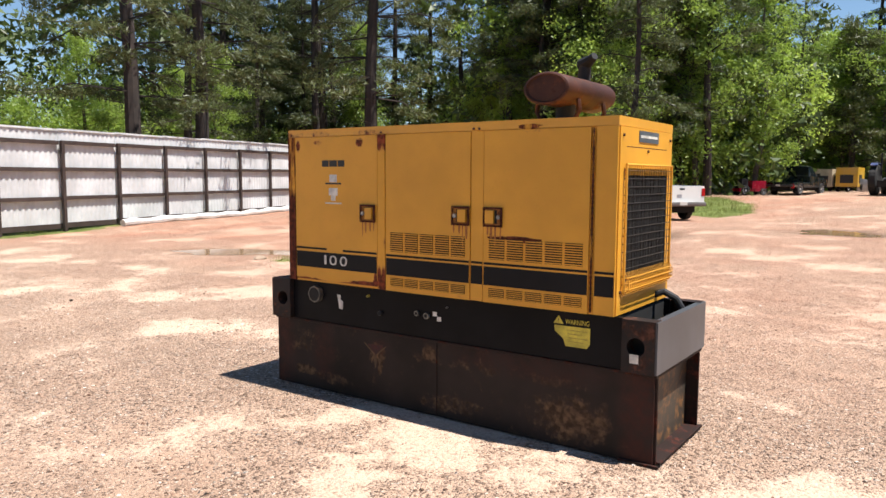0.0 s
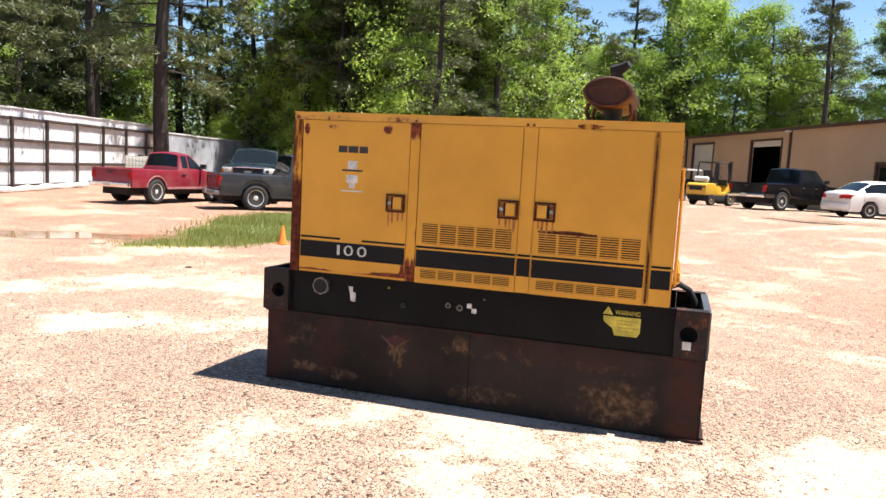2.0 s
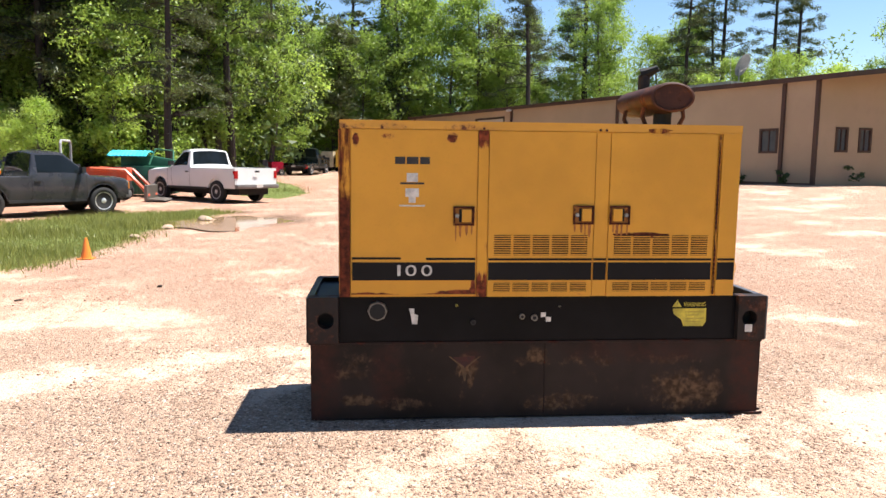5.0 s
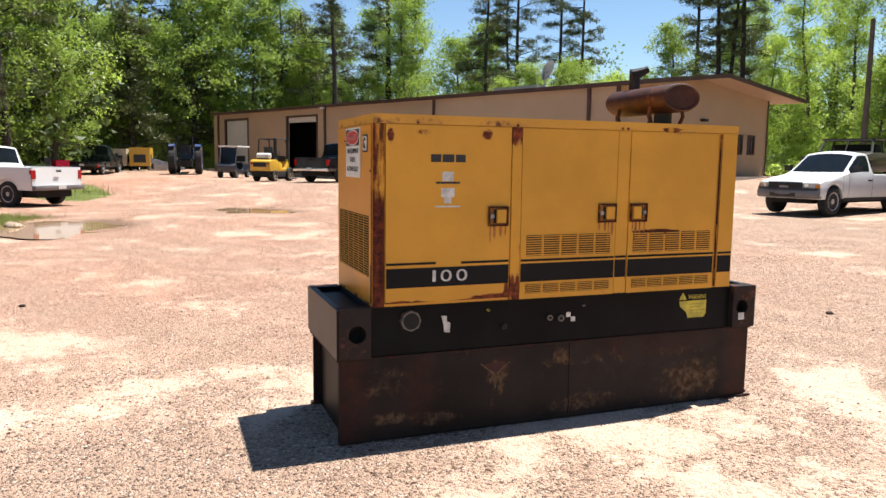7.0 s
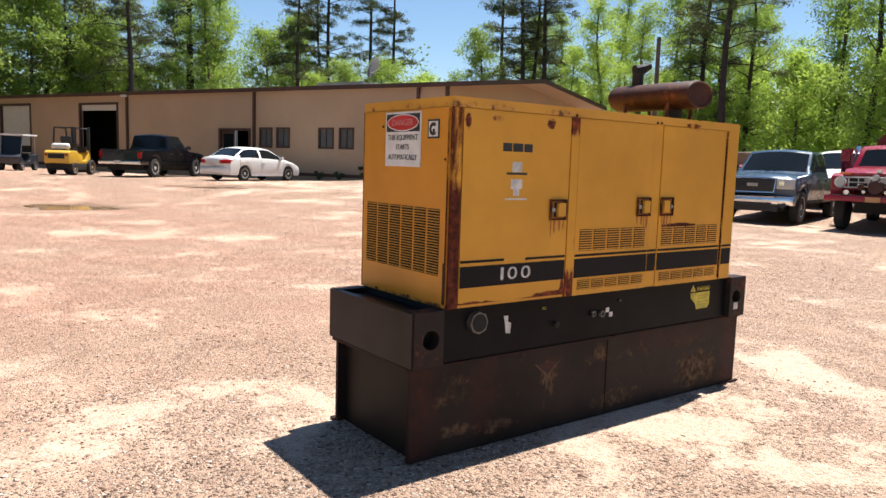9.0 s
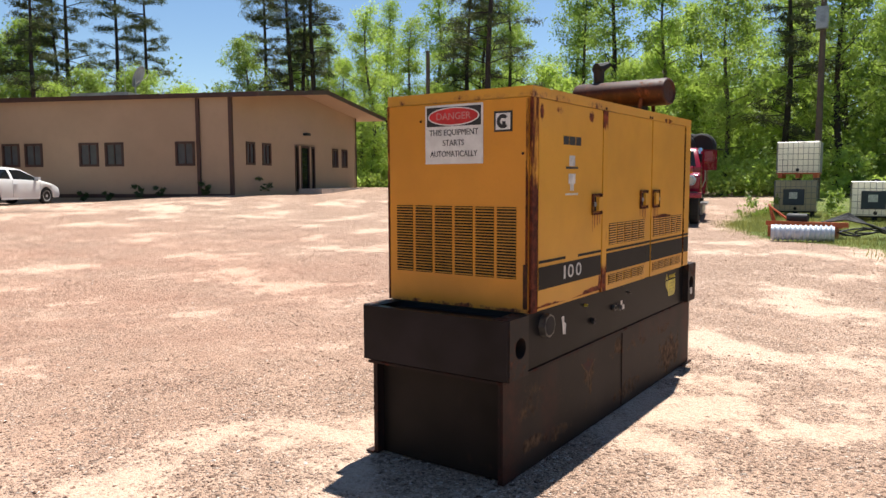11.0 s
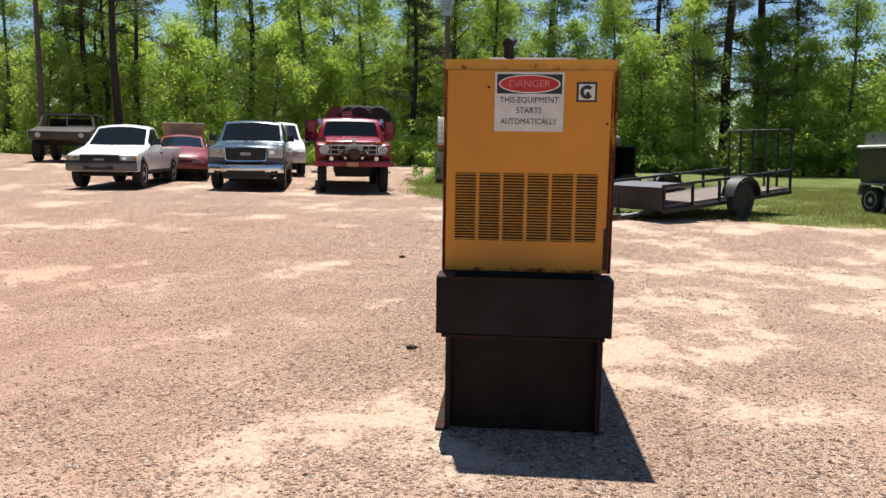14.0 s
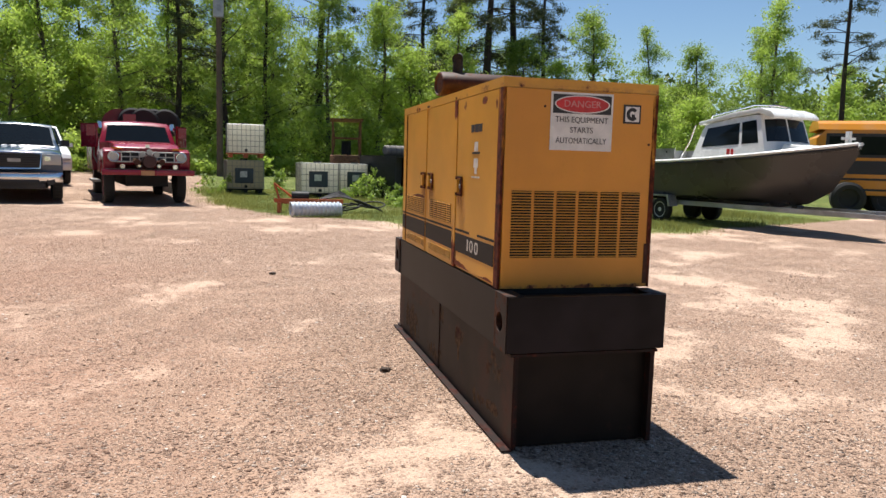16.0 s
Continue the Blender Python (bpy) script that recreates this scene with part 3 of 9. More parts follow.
M_SCAR = plain("ochre_scorch", (0.13, 0.075, 0.035), 0.8, vary=0.5, scale=30)
M_SCAR_RED = plain("dark_red_scorch", (0.05, 0.012, 0.009), 0.75, vary=0.5, scale=25)
bm = bmesh.new()
bm.faces.new([bm.verts.new((x, -0.4532, z)) for x, z in ((-0.575, 0.412), (-0.43, 0.416), (-0.47, 0.365), (-0.495, 0.335), (-0.53, 0.362))])
scar = part("scorch_mark", bm, M_SCAR_RED, tank, "dark red scorch with ochre runs", 0)
for pts in (((-0.6, 0.418, 0.004), (-0.56, 0.385, 0.007), (-0.515, 0.35, 0.012), (-0.5, 0.3, 0.013), (-0.497, 0.25, 0.004)), ((-0.4, 0.415, 0.003), (-0.44, 0.385, 0.006), (-0.48, 0.35, 0.009), (-0.49, 0.32, 0.01)), ((-0.49, 0.345, 0.006), (-0.465, 0.31, 0.007), (-0.46, 0.265, 0.003)), ((-0.515, 0.34, 0.006), (-0.53, 0.31, 0.006), (-0.535, 0.28, 0.002))):
    bm = bmesh.new()
    rows = [(bm.verts.new((x - w, -0.4541, z)), bm.verts.new((x + w, -0.4541, z))) for x, z, w in pts]
    for p0, p1 in zip(rows, rows[1:]):
        bm.faces.new((p0[0], p0[1], p1[1], p1[0]))
    part("scorch_run", bm, M_SCAR, scar, "", 0)


# ==== generator set ====
gen = thing("generator_set", pose(0, 0, 0), "rust-streaked yellow diesel generator set on a black steel skid", "generator")
Z0 = 0.52
# skid rails
for s in (-1, 1):
    y0, y1 = (-0.45, -0.41) if s < 0 else (0.352, 0.392)
    bm = bmesh.new()
    add_box(bm, -1.31, 1.31, min(y0, y1), max(y0, y1), Z0, 0.812)
    part("skid_rail", bevelled(bm, 0.006), M_SKID, gen)
    yl = -0.41 if s < 0 else 0.30
    part("rail_lip", box(-1.31, 1.31, yl + 0.001, yl + 0.05, Z0 + 0.002, Z0 + 0.012), M_SKID, gen)
for s in (-1, 1):
    for front in (True, False):
        bm = bmesh.new()
        x0, x1 = (-1.5, -1.311) if s < 0 else (1.311, 1.5)
        y = -0.492 if front else 0.401
        if front:
            hole_plate(bm, x0, x1, Z0, 0.815, y, s * 1.392, 0.665, 0.052)
        else:
            hole_plate(bm, x0, x1, Z0, 0.815, y, s * 1.392, 0.665, 0.052, depth=-0.1)
        yb = -0.40 if front else 0.31
        for quad in ([(x0, y, 0.815), (x1, y, 0.815), (x1, yb, 0.815), (x0, yb, 0.815)], [(x0, y, Z0), (x1, y, Z0), (x1, yb, Z0), (x0, yb, Z0)],
                     [(x0, y, Z0), (x0, yb, Z0), (x0, yb, 0.815), (x0, y, 0.815)], [(x1, y, Z0), (x1, yb, Z0), (x1, yb, 0.815), (x1, y, 0.815)]):
            bm.faces.new([bm.verts.new(q) for q in quad])
        part("lifting_post", bm, M_SKID_RUST, gen, "rust-stained lifting post with round hole")
        # black disc closes the hole and paints the shade of its depth
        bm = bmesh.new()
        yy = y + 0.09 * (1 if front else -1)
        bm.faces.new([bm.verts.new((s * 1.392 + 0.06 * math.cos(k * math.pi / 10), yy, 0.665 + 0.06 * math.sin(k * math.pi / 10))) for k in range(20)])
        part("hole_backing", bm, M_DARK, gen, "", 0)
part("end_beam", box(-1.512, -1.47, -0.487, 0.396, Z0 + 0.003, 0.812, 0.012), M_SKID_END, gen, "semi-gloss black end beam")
part("end_beam", box(1.47, 1.512, -0.487, 0.396, Z0 + 0.003, 0.812, 0.012), M_GREY_END, gen, "grey-black end beam, lighter than the other one")
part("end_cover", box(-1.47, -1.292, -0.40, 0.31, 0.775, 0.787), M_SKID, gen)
# near-black fills: the shade inside trough and skid is in their colour
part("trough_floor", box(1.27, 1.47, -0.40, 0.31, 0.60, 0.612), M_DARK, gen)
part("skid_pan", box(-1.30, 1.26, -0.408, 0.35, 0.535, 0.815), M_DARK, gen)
hose = part("coolant_hose", tube([(1.255, 0.16, 0.86), (1.32, 0.17, 0.885), (1.39, 0.19, 0.845), (1.43, 0.21, 0.77), (1.44, 0.22, 0.65)], 0.022, 10), M_BLACK, gen, "black rubber hose")
# fittings on the front rail
part("pipe_coupling", bevelled(add_lathe(bmesh.new(), [(-0.03, 0.04), (-0.03, 0.062), (0.03, 0.066)], 8, pose(-1.065, -0.455, 0.722)), 0.003), M_OLDSTEEL, gen, "grey hexagonal pipe coupling")
# black discs on the fittings paint the shade of their bores
part("pipe_bore", add_lathe(bmesh.new(), [(-0.0325, 0.001), (-0.0325, 0.05), (-0.03, 0.05)], 16, pose(-1.065, -0.455, 0.722)), M_DARK, gen)
for x, z, r, mm in ((-0.13, 0.68, 0.018, M_OLDSTEEL), (-0.05, 0.672, 0.021, M_OLDSTEEL), (-0.45, 0.645, 0.018, M_BLACK), (-0.56, 0.755, 0.008, M_LABEL), (0.115, 0.745, 0.006, M_STEEL)):
    fit_ = part("rail_fitting", add_lathe(bmesh.new(), [(-0.02, r * 0.7), (-0.02, r), (0.0, r)], 14, pose(x, -0.451, z)), mm, gen)
    part("fitting_bore", add_lathe(bmesh.new(), [(-0.0215, 0.001), (-0.0215, r * 0.6), (-0.02, r * 0.6)], 12, pose(x, -0.451, z)), M_DARK, fit_)
bm = bmesh.new()
bm.faces.new([bm.verts.new((x, -0.4525, z)) for x, z in ((-0.865, 0.735), (-0.83, 0.735), (-0.83, 0.70), (-0.805, 0.69), (-0.81, 0.63), (-0.845, 0.635), (-0.85, 0.68))])
part("torn_tag", bm, M_WHITE, gen, "torn white paper tag", 0)
bm = bmesh.new()
for x0, x1, z0, z1 in ((-0.005, 0.028, 0.674, 0.705), (0.028, 0.062, 0.643, 0.674)):
    bm.faces.new([bm.verts.new((x, -0.4525, z)) for x, z in ((x0, z0), (x1, z0), (x1, z1), (x0, z1))])
part("check_mark_plate", bm, M_WHITE, gen, "small white quartered sticker", 0)
bm = bmesh.new()
bm.faces.new([bm.verts.new((x, -0.4525, z)) for x, z in ((0.88, 0.725), (1.108, 0.727), (1.108, 0.635), (1.09, 0.607), (0.955, 0.607), (0.94, 0.65), (0.885, 0.69))])
warn = part("warning_label", bm, M_LABEL, gen, "torn yellow warning label", 0)
bm = bmesh.new()
bm.faces.new([bm.verts.new((x, -0.4525, z)) for x, z in ((0.875, 0.735), (0.94, 0.735), (0.908, 0.785))])
part("warning_triangle", bm, M_LABEL, warn, "", 0)
text_mesh("warning_writing", "WARNING", 0.042, M_LABEL, warn, pose(1.028, -0.4535, 0.7515), 0.15)
text_mesh("warning_sign_mark", "!", 0.036, M_INK, warn, pose(0.908, -0.4535, 0.752))
M_FAINT = plain("faint_label_print", (0.42, 0.34, 0.05), 0.5, vary=0.4, scale=20)
for i in range(4):
    part("label_line", box(0.965, 1.09 - 0.02 * (i % 2), -0.4535, -0.453, 0.70 - i * 0.022, 0.706 - i * 0.022), M_FAINT, warn)
part("number_tag", box(1.36, 1.41, -0.4955, -0.4935, 0.575, 0.625), M_WHITE, gen, "small white paper tag")

# enclosure
FX0, FX1, FY0, FY1, HB, HT = -1.29, 1.262, -0.485, 0.376, 0.818, 1.9
part("enclosure_frame", box(FX0, FX1, FY0, FY1, HB, HT, 0.004), M_YEL, gen)
part("roof_panel", box(FX0 - 0.008, FX1 + 0.004, FY0 - 0.012, FY1 + 0.012, HT - 0.03, HT + 0.022, 0.008, 3), M_YEL_ROOF, gen, "yellow roof panel with rusting rim")


def louvers(name, x0, x1, z0, z1, cols, rows, y, s, parent, gap=0.018):
    """Columns of pressed slots in a door: slats across a sheet blackened for shade."""
    w = (x1 - x0 - gap * (cols - 1)) / cols
    for c in range(cols):
        a = x0 + c * (w + gap)
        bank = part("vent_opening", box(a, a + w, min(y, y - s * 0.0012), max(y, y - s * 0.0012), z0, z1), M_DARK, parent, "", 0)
        bm = bmesh.new()
        pitch = (z1 - z0) / rows
        for r in range(rows):
            z = z0 + (r + 0.5) * pitch
            add_box(bm, a, a + w, -0.003, 0.0015, -pitch * 0.2, pitch * 0.2, pose(0, y - s * 0.0035, z, s * 18, 0, 0))
        part("vent_slats", bm, M_YEL, bank, "", 0)


M_LATCH = rusty("rusty_latch_pan", (0.34, 0.14, 0.03), 0.5, 0.6, rust=(0.06, 0.018, 0.009), gloss=0.2, edge_tint=(0.2, 0.06, 0.015))


def latch(x, z, y, s, parent, flip):
    """A paddle latch in a rusty recessed pan: dark pan, raised rim, a paddle standing off it and the gap beside it."""
    f = -1 if flip else 1

    def slab(x0, x1, d0, d1, z0, z1, b=0.0):
        ya, yb = sorted((y - s * d0, y - s * d1))
        xa, xb = sorted((x + f * x0, x + f * x1))
        return box(xa, xb, ya, yb, z + z0, z + z1, b)
    pan = part("latch", slab(-0.062, 0.062, 0.0, 0.004, -0.056, 0.056, 0.001), M_LATCH, parent, "rusty yellow paddle latch in a dark pan")
    for q in ((-0.067, -0.055, -0.06, 0.06), (0.055, 0.067, -0.06, 0.06), (-0.055, 0.055, 0.049, 0.06), (-0.055, 0.055, -0.06, -0.049)):
        part("latch_rim", slab(q[0], q[1], 0.0042, 0.013, q[2], q[3], 0.003), M_YEL_HINGE, pan)
    part("paddle", slab(-0.012, 0.046, 0.0045, 0.024, -0.038, 0.04, 0.005), M_YEL, pan)
    part("paddle_gap", slab(-0.03, -0.013, 0.0045, 0.007, -0.04, 0.042), M_DARK, pan)
    part("lock_barrel", add_lathe(bmesh.new(), [(-0.012 * s, 0.009), (-0.016 * s, 0.013), (-0.0045 * s, 0.014)], 12, pose(x - f * 0.042, y, z)), M_STEEL, pan)
    rr = random.Random(int(x * 100) + 7)
    for i in range(4):
        xx, ll, ww = x - 0.045 + 0.03 * i + rr.uniform(-0.008, 0.008), rr.uniform(0.035, 0.17), rr.uniform(0.004, 0.011)
        bm = bmesh.new()
        cuts = [(ww, 0.0), (ww * 0.8, 0.3), (ww * 0.85, 0.6), (ww * 0.3, 1.0)]
        rows = [(bm.verts.new((xx - k + rr.uniform(-0.002, 0.002), y - s * 0.0013, z - 0.06 - ll * q)), bm.verts.new((xx + k, y - s * 0.0013, z - 0.06 - ll * q))) for k, q in cuts]
        for p0, p1 in zip(rows, rows[1:]):
            bm.faces.new((p0[0], p0[1], p1[1], p1[0]))
        part("rust_run", bm, M_RUN, pan, "", 0)


def strip(name, x0, x1, z0, z1, y, s, material, parent, label="", t=0.0016):
    return part(name, box(x0, x1, min(y, y - s * t), max(y, y - s * t), z0, z1), material, parent, label, 0)


for s, yf in ((1, FY0), (-1, FY1)):
    # s = 1: the side towards -y
    yd = yf - s * 0.012
    lo, hi = min(yf - s * 0.0005, yd), max(yf - s * 0.0005, yd)
    doors = []
    for i, (x0, x1, zb) in enumerate(((-1.228, -0.443, 0.835), (-0.368, 0.31, 0.818), (0.41, 1.105, 0.818))):
        d = part("side_door", box(x0, x1, lo, hi, zb, 1.865, 0.004), (M_YEL_LOW, M_YEL_MID, M_YEL_LAST)[i], gen, ("yellow door with rusting foot", "", "yellow door rusting over its vents")[i])
        doors.append(d)
        strip("band", x0 + 0.004, x1 - 0.004, 0.925, 1.04, yd, s, M_BAND, d, "black stripe")
        if i == 0:
            strip("thin_line", x0 + 0.004, -0.92, 1.058, 1.072, yd, s, M_BAND, d)
            strip("thin_line", -0.76, x1 - 0.004, 1.055, 1.069, yd, s, M_BAND, d)
        else:
            strip("thin_line", x0 + 0.004, x1 - 0.004, 1.052, 1.066, yd, s, M_BAND, d)
            louvers("vent", x0 + 0.04, x1 - 0.035, 1.085, 1.215, 5, 9, yd, s, d)
            louvers("vent", x0 + 0.04, x1 - 0.035, 0.85, 0.908, 5, 5, yd, s, d)
            part("rust_bloom", box(x0 + 0.03, x0 + 0.4, min(yd, yd - s * 0.0011), max(yd, yd - s * 0.0011), 1.216, 1.226), M_YEL_RUST, d) if i == 2 else None
    latch(-0.525, 1.335, yd, s, doors[0], False)
    latch(0.242, 1.345, yd, s, doors[1], False)
    latch(0.478, 1.345, yd, s, doors[2], True)
    # corner post, centre post, mullion and hinge strip
    part("corner_post", box(-1.301, -1.236, min(yf - s * 0.0006, yf - s * 0.014), max(yf - s * 0.0006, yf - s * 0.014), 0.82, 1.868, 0.004), M_YEL_RUST, gen, "rust-eaten yellow corner post")
    part("centre_post", box(-0.437, -0.374, min(yf - s * 0.0006, yf - s * 0.016), max(yf - s * 0.0006, yf - s * 0.016), 0.82, 1.868, 0.006), M_YEL_POST, gen, "rust-streaked yellow centre post")
    part("mullion", box(0.316, 0.404, min(yf - s * 0.0006, yf - s * 0.008), max(yf - s * 0.0006, yf - s * 0.008), 0.82, 1.866, 0.003), M_YEL, gen)
    part("rear_panel", box(1.14, 1.2625, min(yf - s * 0.0006, yf - s * 0.011), max(yf - s * 0.0006, yf - s * 0.011), 0.82, 1.8685, 0.006), M_YEL, gen)
    for x0, x1 in ((0.318, 0.402), (1.144, 1.258)):
        yb = yf - s * (0.008 if x0 < 1 else 0.011)
        strip("band", x0, x1, 0.925, 1.04, yb, s, M_BAND, gen, "black stripe")
        strip("thin_line", x0, x1, 1.052, 1.066, yb, s, M_BAND, gen)
    hinge = part("hinge", tube([(1.122, yf - s * 0.012, 0.83), (1.122, yf - s * 0.012, 1.86)], 0.005, 8), M_YEL_HINGE, gen, "rusted piano hinge")
    bm = bmesh.new()
    for k in range(34):
        z = 0.84 + k * 0.03
        add_tube(bm, [(1.122, yf - s * 0.012, z), (1.122, yf - s * 0.012, z + 0.016)], 0.0072, 6)
    tagged(part("hinge_knuckle", bm, M_YEL_HINGE, hinge), kind="stuff")
    # worn markings: dark block letters drawn as plain shapes, the rating, and a worn sticker
    for a, w in ((-0.957, 0.064), (-0.886, 0.074), (-0.803, 0.062)):
        strip("maker_mark", a, a + w, 1.655, 1.7, yd, s, M_INK, doors[0], "dark block mark", 0.001)
    for digit, dx, wide in (("1", -0.098, 0.02), ("0", -0.022, 0.07), ("0", 0.078, 0.07)):
        text_mesh("rating_digit", digit, 0.1, M_WHITE, doors[0], pose(-0.833 + s * dx, yd - s * 0.0026, 0.984, 0, 0, 0 if s > 0 else 180), wide)
    bm = bmesh.new()
    for q in ((-0.885, -0.815, 1.545, 1.6), (-0.892, -0.808, 1.452, 1.505), (-0.93, -0.77, 1.392, 1.402), (-0.872, -0.828, 1.415, 1.452)):
        add_box(bm, q[0], q[1], min(yd, yd - s * 0.001), max(yd, yd - s * 0.001), q[2], q[3])
    part("worn_sticker", bm, M_WHITE, doors[0], "worn white sticker remains", 0)
    strip("sticker_line", -0.925, -0.775, 1.53, 1.542, yd, s, M_INK, doors[0])
    # rust patches under the roof rim
    for x, z, w in ((0.72, 1.88, 0.1),):
        bm = bmesh.new()
        bm.faces.new([bm.verts.new((x + w * (0.8 + 0.4 * noise.noise((k, x, z))) * math.cos(k * 0.4189), yd - s * 0.0008, z + min(w, 0.02) * (0.8 + 0.5 * noise.noise((x, k, z))) * math.sin(k * 0.4189))) for k in range(15)])
        part("rust_patch", bm, M_YEL_RUST, doors[0] if x < 0 else gen, "", 0)
    # bolts
    for x, z in ((0.335, 1.88), (0.375, 1.88), (-0.405, 1.88)):
        part("roof_bolt", add_lathe(bmesh.new(), [(0, 0.009), (-0.006 * s, 0.008)], 6, pose(x, yf - s * 0.014, z)), M_MUFF, gen)

# louvred end with signs
end = part("louvred_end", box(-1.305, -1.2905, FY0 + 0.004, FY1 - 0.004, 0.821, 1.867, 0.004), M_YEL_END, gen, "flat yellow louvred end panel")
cols, W0, W1 = 6, -0.415, 0.325
cw = (W1 - W0 - 5 * 0.018) / 6
for c in range(cols):
    a = W0 + c * (cw + 0.018)
    # the shade between the end slats is a black sheet behind them
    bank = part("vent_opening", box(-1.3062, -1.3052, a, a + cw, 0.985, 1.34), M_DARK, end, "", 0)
    bm = bmesh.new()
    for r in range(24):
        z = 0.985 + (r + 0.5) * 0.355 / 24
        add_box(bm, -0.0035, 0.0035, a, a + cw, -0.0021, 0.0021, pose(-1.309, 0, z, 0, 20, 0))
    part("vent_slats", bm, M_YEL if c > 0 else M_YEL_EDGE, bank, "", 0)
danger = part("danger_sign", box(-1.3095, -1.3055, -0.226, 0.128, 1.556, 1.857, 0.001), M_SIGNPLATE, end, "worn white danger sign with red oval")
part("sign_header", box(-1.3107, -1.31, -0.215, 0.117, 1.748, 1.846), M_INK, danger)
bm = bmesh.new()
bm.faces.new([bm.verts.new((-1.3115, -0.049 + 0.158 * math.cos(k * math.pi / 20), 1.797 + 0.047 * math.sin(k * math.pi / 20))) for k in range(40)])
part("oval_border", bm, M_SIGNPLATE, danger, "", 0)
bm = bmesh.new()
bm.faces.new([bm.verts.new((-1.3119, -0.049 + 0.15 * math.cos(k * math.pi / 20), 1.797 + 0.041 * math.sin(k * math.pi / 20))) for k in range(40)])
part("red_oval", bm, M_SIGNRED, danger, "", 0)
face = Matrix(((0, 1, 0, 0), (-1, 0, 0, 0), (0, 0, 1, 0), (0, 0, 0, 1)))
M_FADED = plain("faded_pink_ink", (0.6, 0.27, 0.24), 0.6, scale=20)
text_mesh("danger_writing", "DANGER", 0.05, M_FADED, danger, Matrix.Translation((-1.3125, -0.049, 1.797)) @ face, 0.21)
for body, z, w in (("THIS EQUIPMENT", 1.715, 0.3), ("STARTS", 1.662, 0.13), ("AUTOMATICALLY", 1.606, 0.29)):
    text_mesh("sign_writing", body, 0.043, M_INK, danger, Matrix.Translation((-1.3103, -0.049, z)) @ face, w)
em = part("emblem", box(-1.309, -1.3055, -0.392, -0.29, 1.708, 1.808, 0.002), M_INK, end, "small black and white square plate")
part("emblem_face", box(-1.3102, -1.3095, -0.382, -0.3, 1.718, 1.798), M_SIGNPLATE, em)
bm = bmesh.new()
rows = []
for k in range(15):
    w = radians(40 + k * 20)
    rows.append([bm.verts.new((-1.3108, -0.341 - q * math.cos(w), 1.758 + q * math.sin(w))) for q in (0.016, 0.035)])
for p0, p1 in zip(rows, rows[1:]):
    bm.faces.new((p0[0], p0[1], p1[1], p1[0]))
part("emblem_ring", bm, M_INK, em, "", 0)
part("emblem_bar", box(-1.3112, -1.3106, -0.356, -0.337, 1.734, 1.758), M_INK, em)
for y in (0.16, -0.45):
    part("panel_bolt", add_lathe(bmesh.new(), [(0, 0.008), (0.006, 0.006)], 6, pose(-1.304, y, 1.78 if y != -0.45 else 1.6, 0, 0, 90)), M_MUFF, end)
part("edge_rust", box(-1.3075, -1.3055, FY0 + 0.005, FY0 + 0.03, 0.84, 1.06), M_MUFF, end, "rust eating the panel edge")
part("edge_rust", box(-1.3072, -1.3055, FY0 + 0.005, FY0 + 0.018, 1.06, 1.86), M_YEL_RUST, end)

# radiator end
rad = part("radiator_end", box(1.2625, 1.27, FY0 + 0.004, FY1 - 0.004, 1.64, 1.867, 0.003), M_YEL, gen)
part("end_cheek", box(1.2625, 1.27, FY0 + 0.004, -0.38, 0.822, 1.6395), M_YEL, gen)
part("end_cheek", box(1.2625, 1.27, 0.30, FY1 - 0.004, 0.822, 1.6395), M_YEL, gen)
part("end_sill", box(1.2625, 1.27, -0.3795, 0.2995, 0.822, 1.0), M_YEL, gen)
core = part("radiator_core", box(1.2625, 1.265, -0.3795, 0.2995, 1.0, 1.6395), M_DARK, gen, "dark radiator core")
fin = part("fin", box(0.0, 0.0028, 0.0, 0.004, 0.0, 0.635), M_BLACK, core, "", 0)
fin.matrix_local = pose(1.2652, -0.372, 1.002)
for k in range(1, 40):
    ob = new("fin", fin.data)
    ob.parent = core
    ob.matrix_local = pose(1.2652, -0.372 + k * 0.0172, 1.002)
guard = part("radiator_guard", tube([(1.286, -0.42, 0.945), (1.286, -0.42, 1.66), (1.286, 0.335, 1.66), (1.286, 0.335, 0.945), (1.286, -0.42, 0.945)], 0.008, 6), M_YEL_EDGE, gen, "yellow wire radiator guard")
wire = part("cross_wire", tube([(1.275, -0.425, 0), (1.287, -0.41, 0), (1.287, 0.33, 0), (1.275, 0.34, 0)], 0.0022, 5), M_WIRE, guard)
wire.matrix_local = pose(0, 0, 0.99)
short = part("upright_wire", tube([(1.2875, 0, 0), (1.2875, 0, 0.055)], 0.0025, 4), M_YEL_EDGE, guard)
short.matrix_local = pose(0, -0.41, 1.6)
tall = part("upright_bar", tube([(1.284, 0, 0), (1.284, 0, 0.66)], 0.002, 4), M_WIRE, guard)
tall.matrix_local = pose(0, -0.395, 0.975)
for k in range(1, 17):
    ob = new("upright_bar", tall.data)
    ob.parent = guard
    ob.matrix_local = pose(0, -0.395 + k * 0.0455, 0.975)
for k in range(1, 15):
    ob = new("cross_wire", wire.data)
    ob.parent = guard
    ob.matrix_local = pose(0, 0, 0.99 + k * 0.0455)
for k in range(1, 52):
    ob = new("upright_wire", short.data)
    ob.parent = guard
    ob.matrix_local = pose(0, -0.41 + (k % 26) * 0.0296, 1.6 if k < 26 else 0.97)
low = part("curved_wire", tube([(1.2875, 0, 0.13), (1.312, 0, 0.085), (1.312, 0, 0.04), (1.275, 0, 0.0)], 0.003, 4), M_YEL_EDGE, guard)
low.matrix_local = pose(0, -0.41, 0.93)
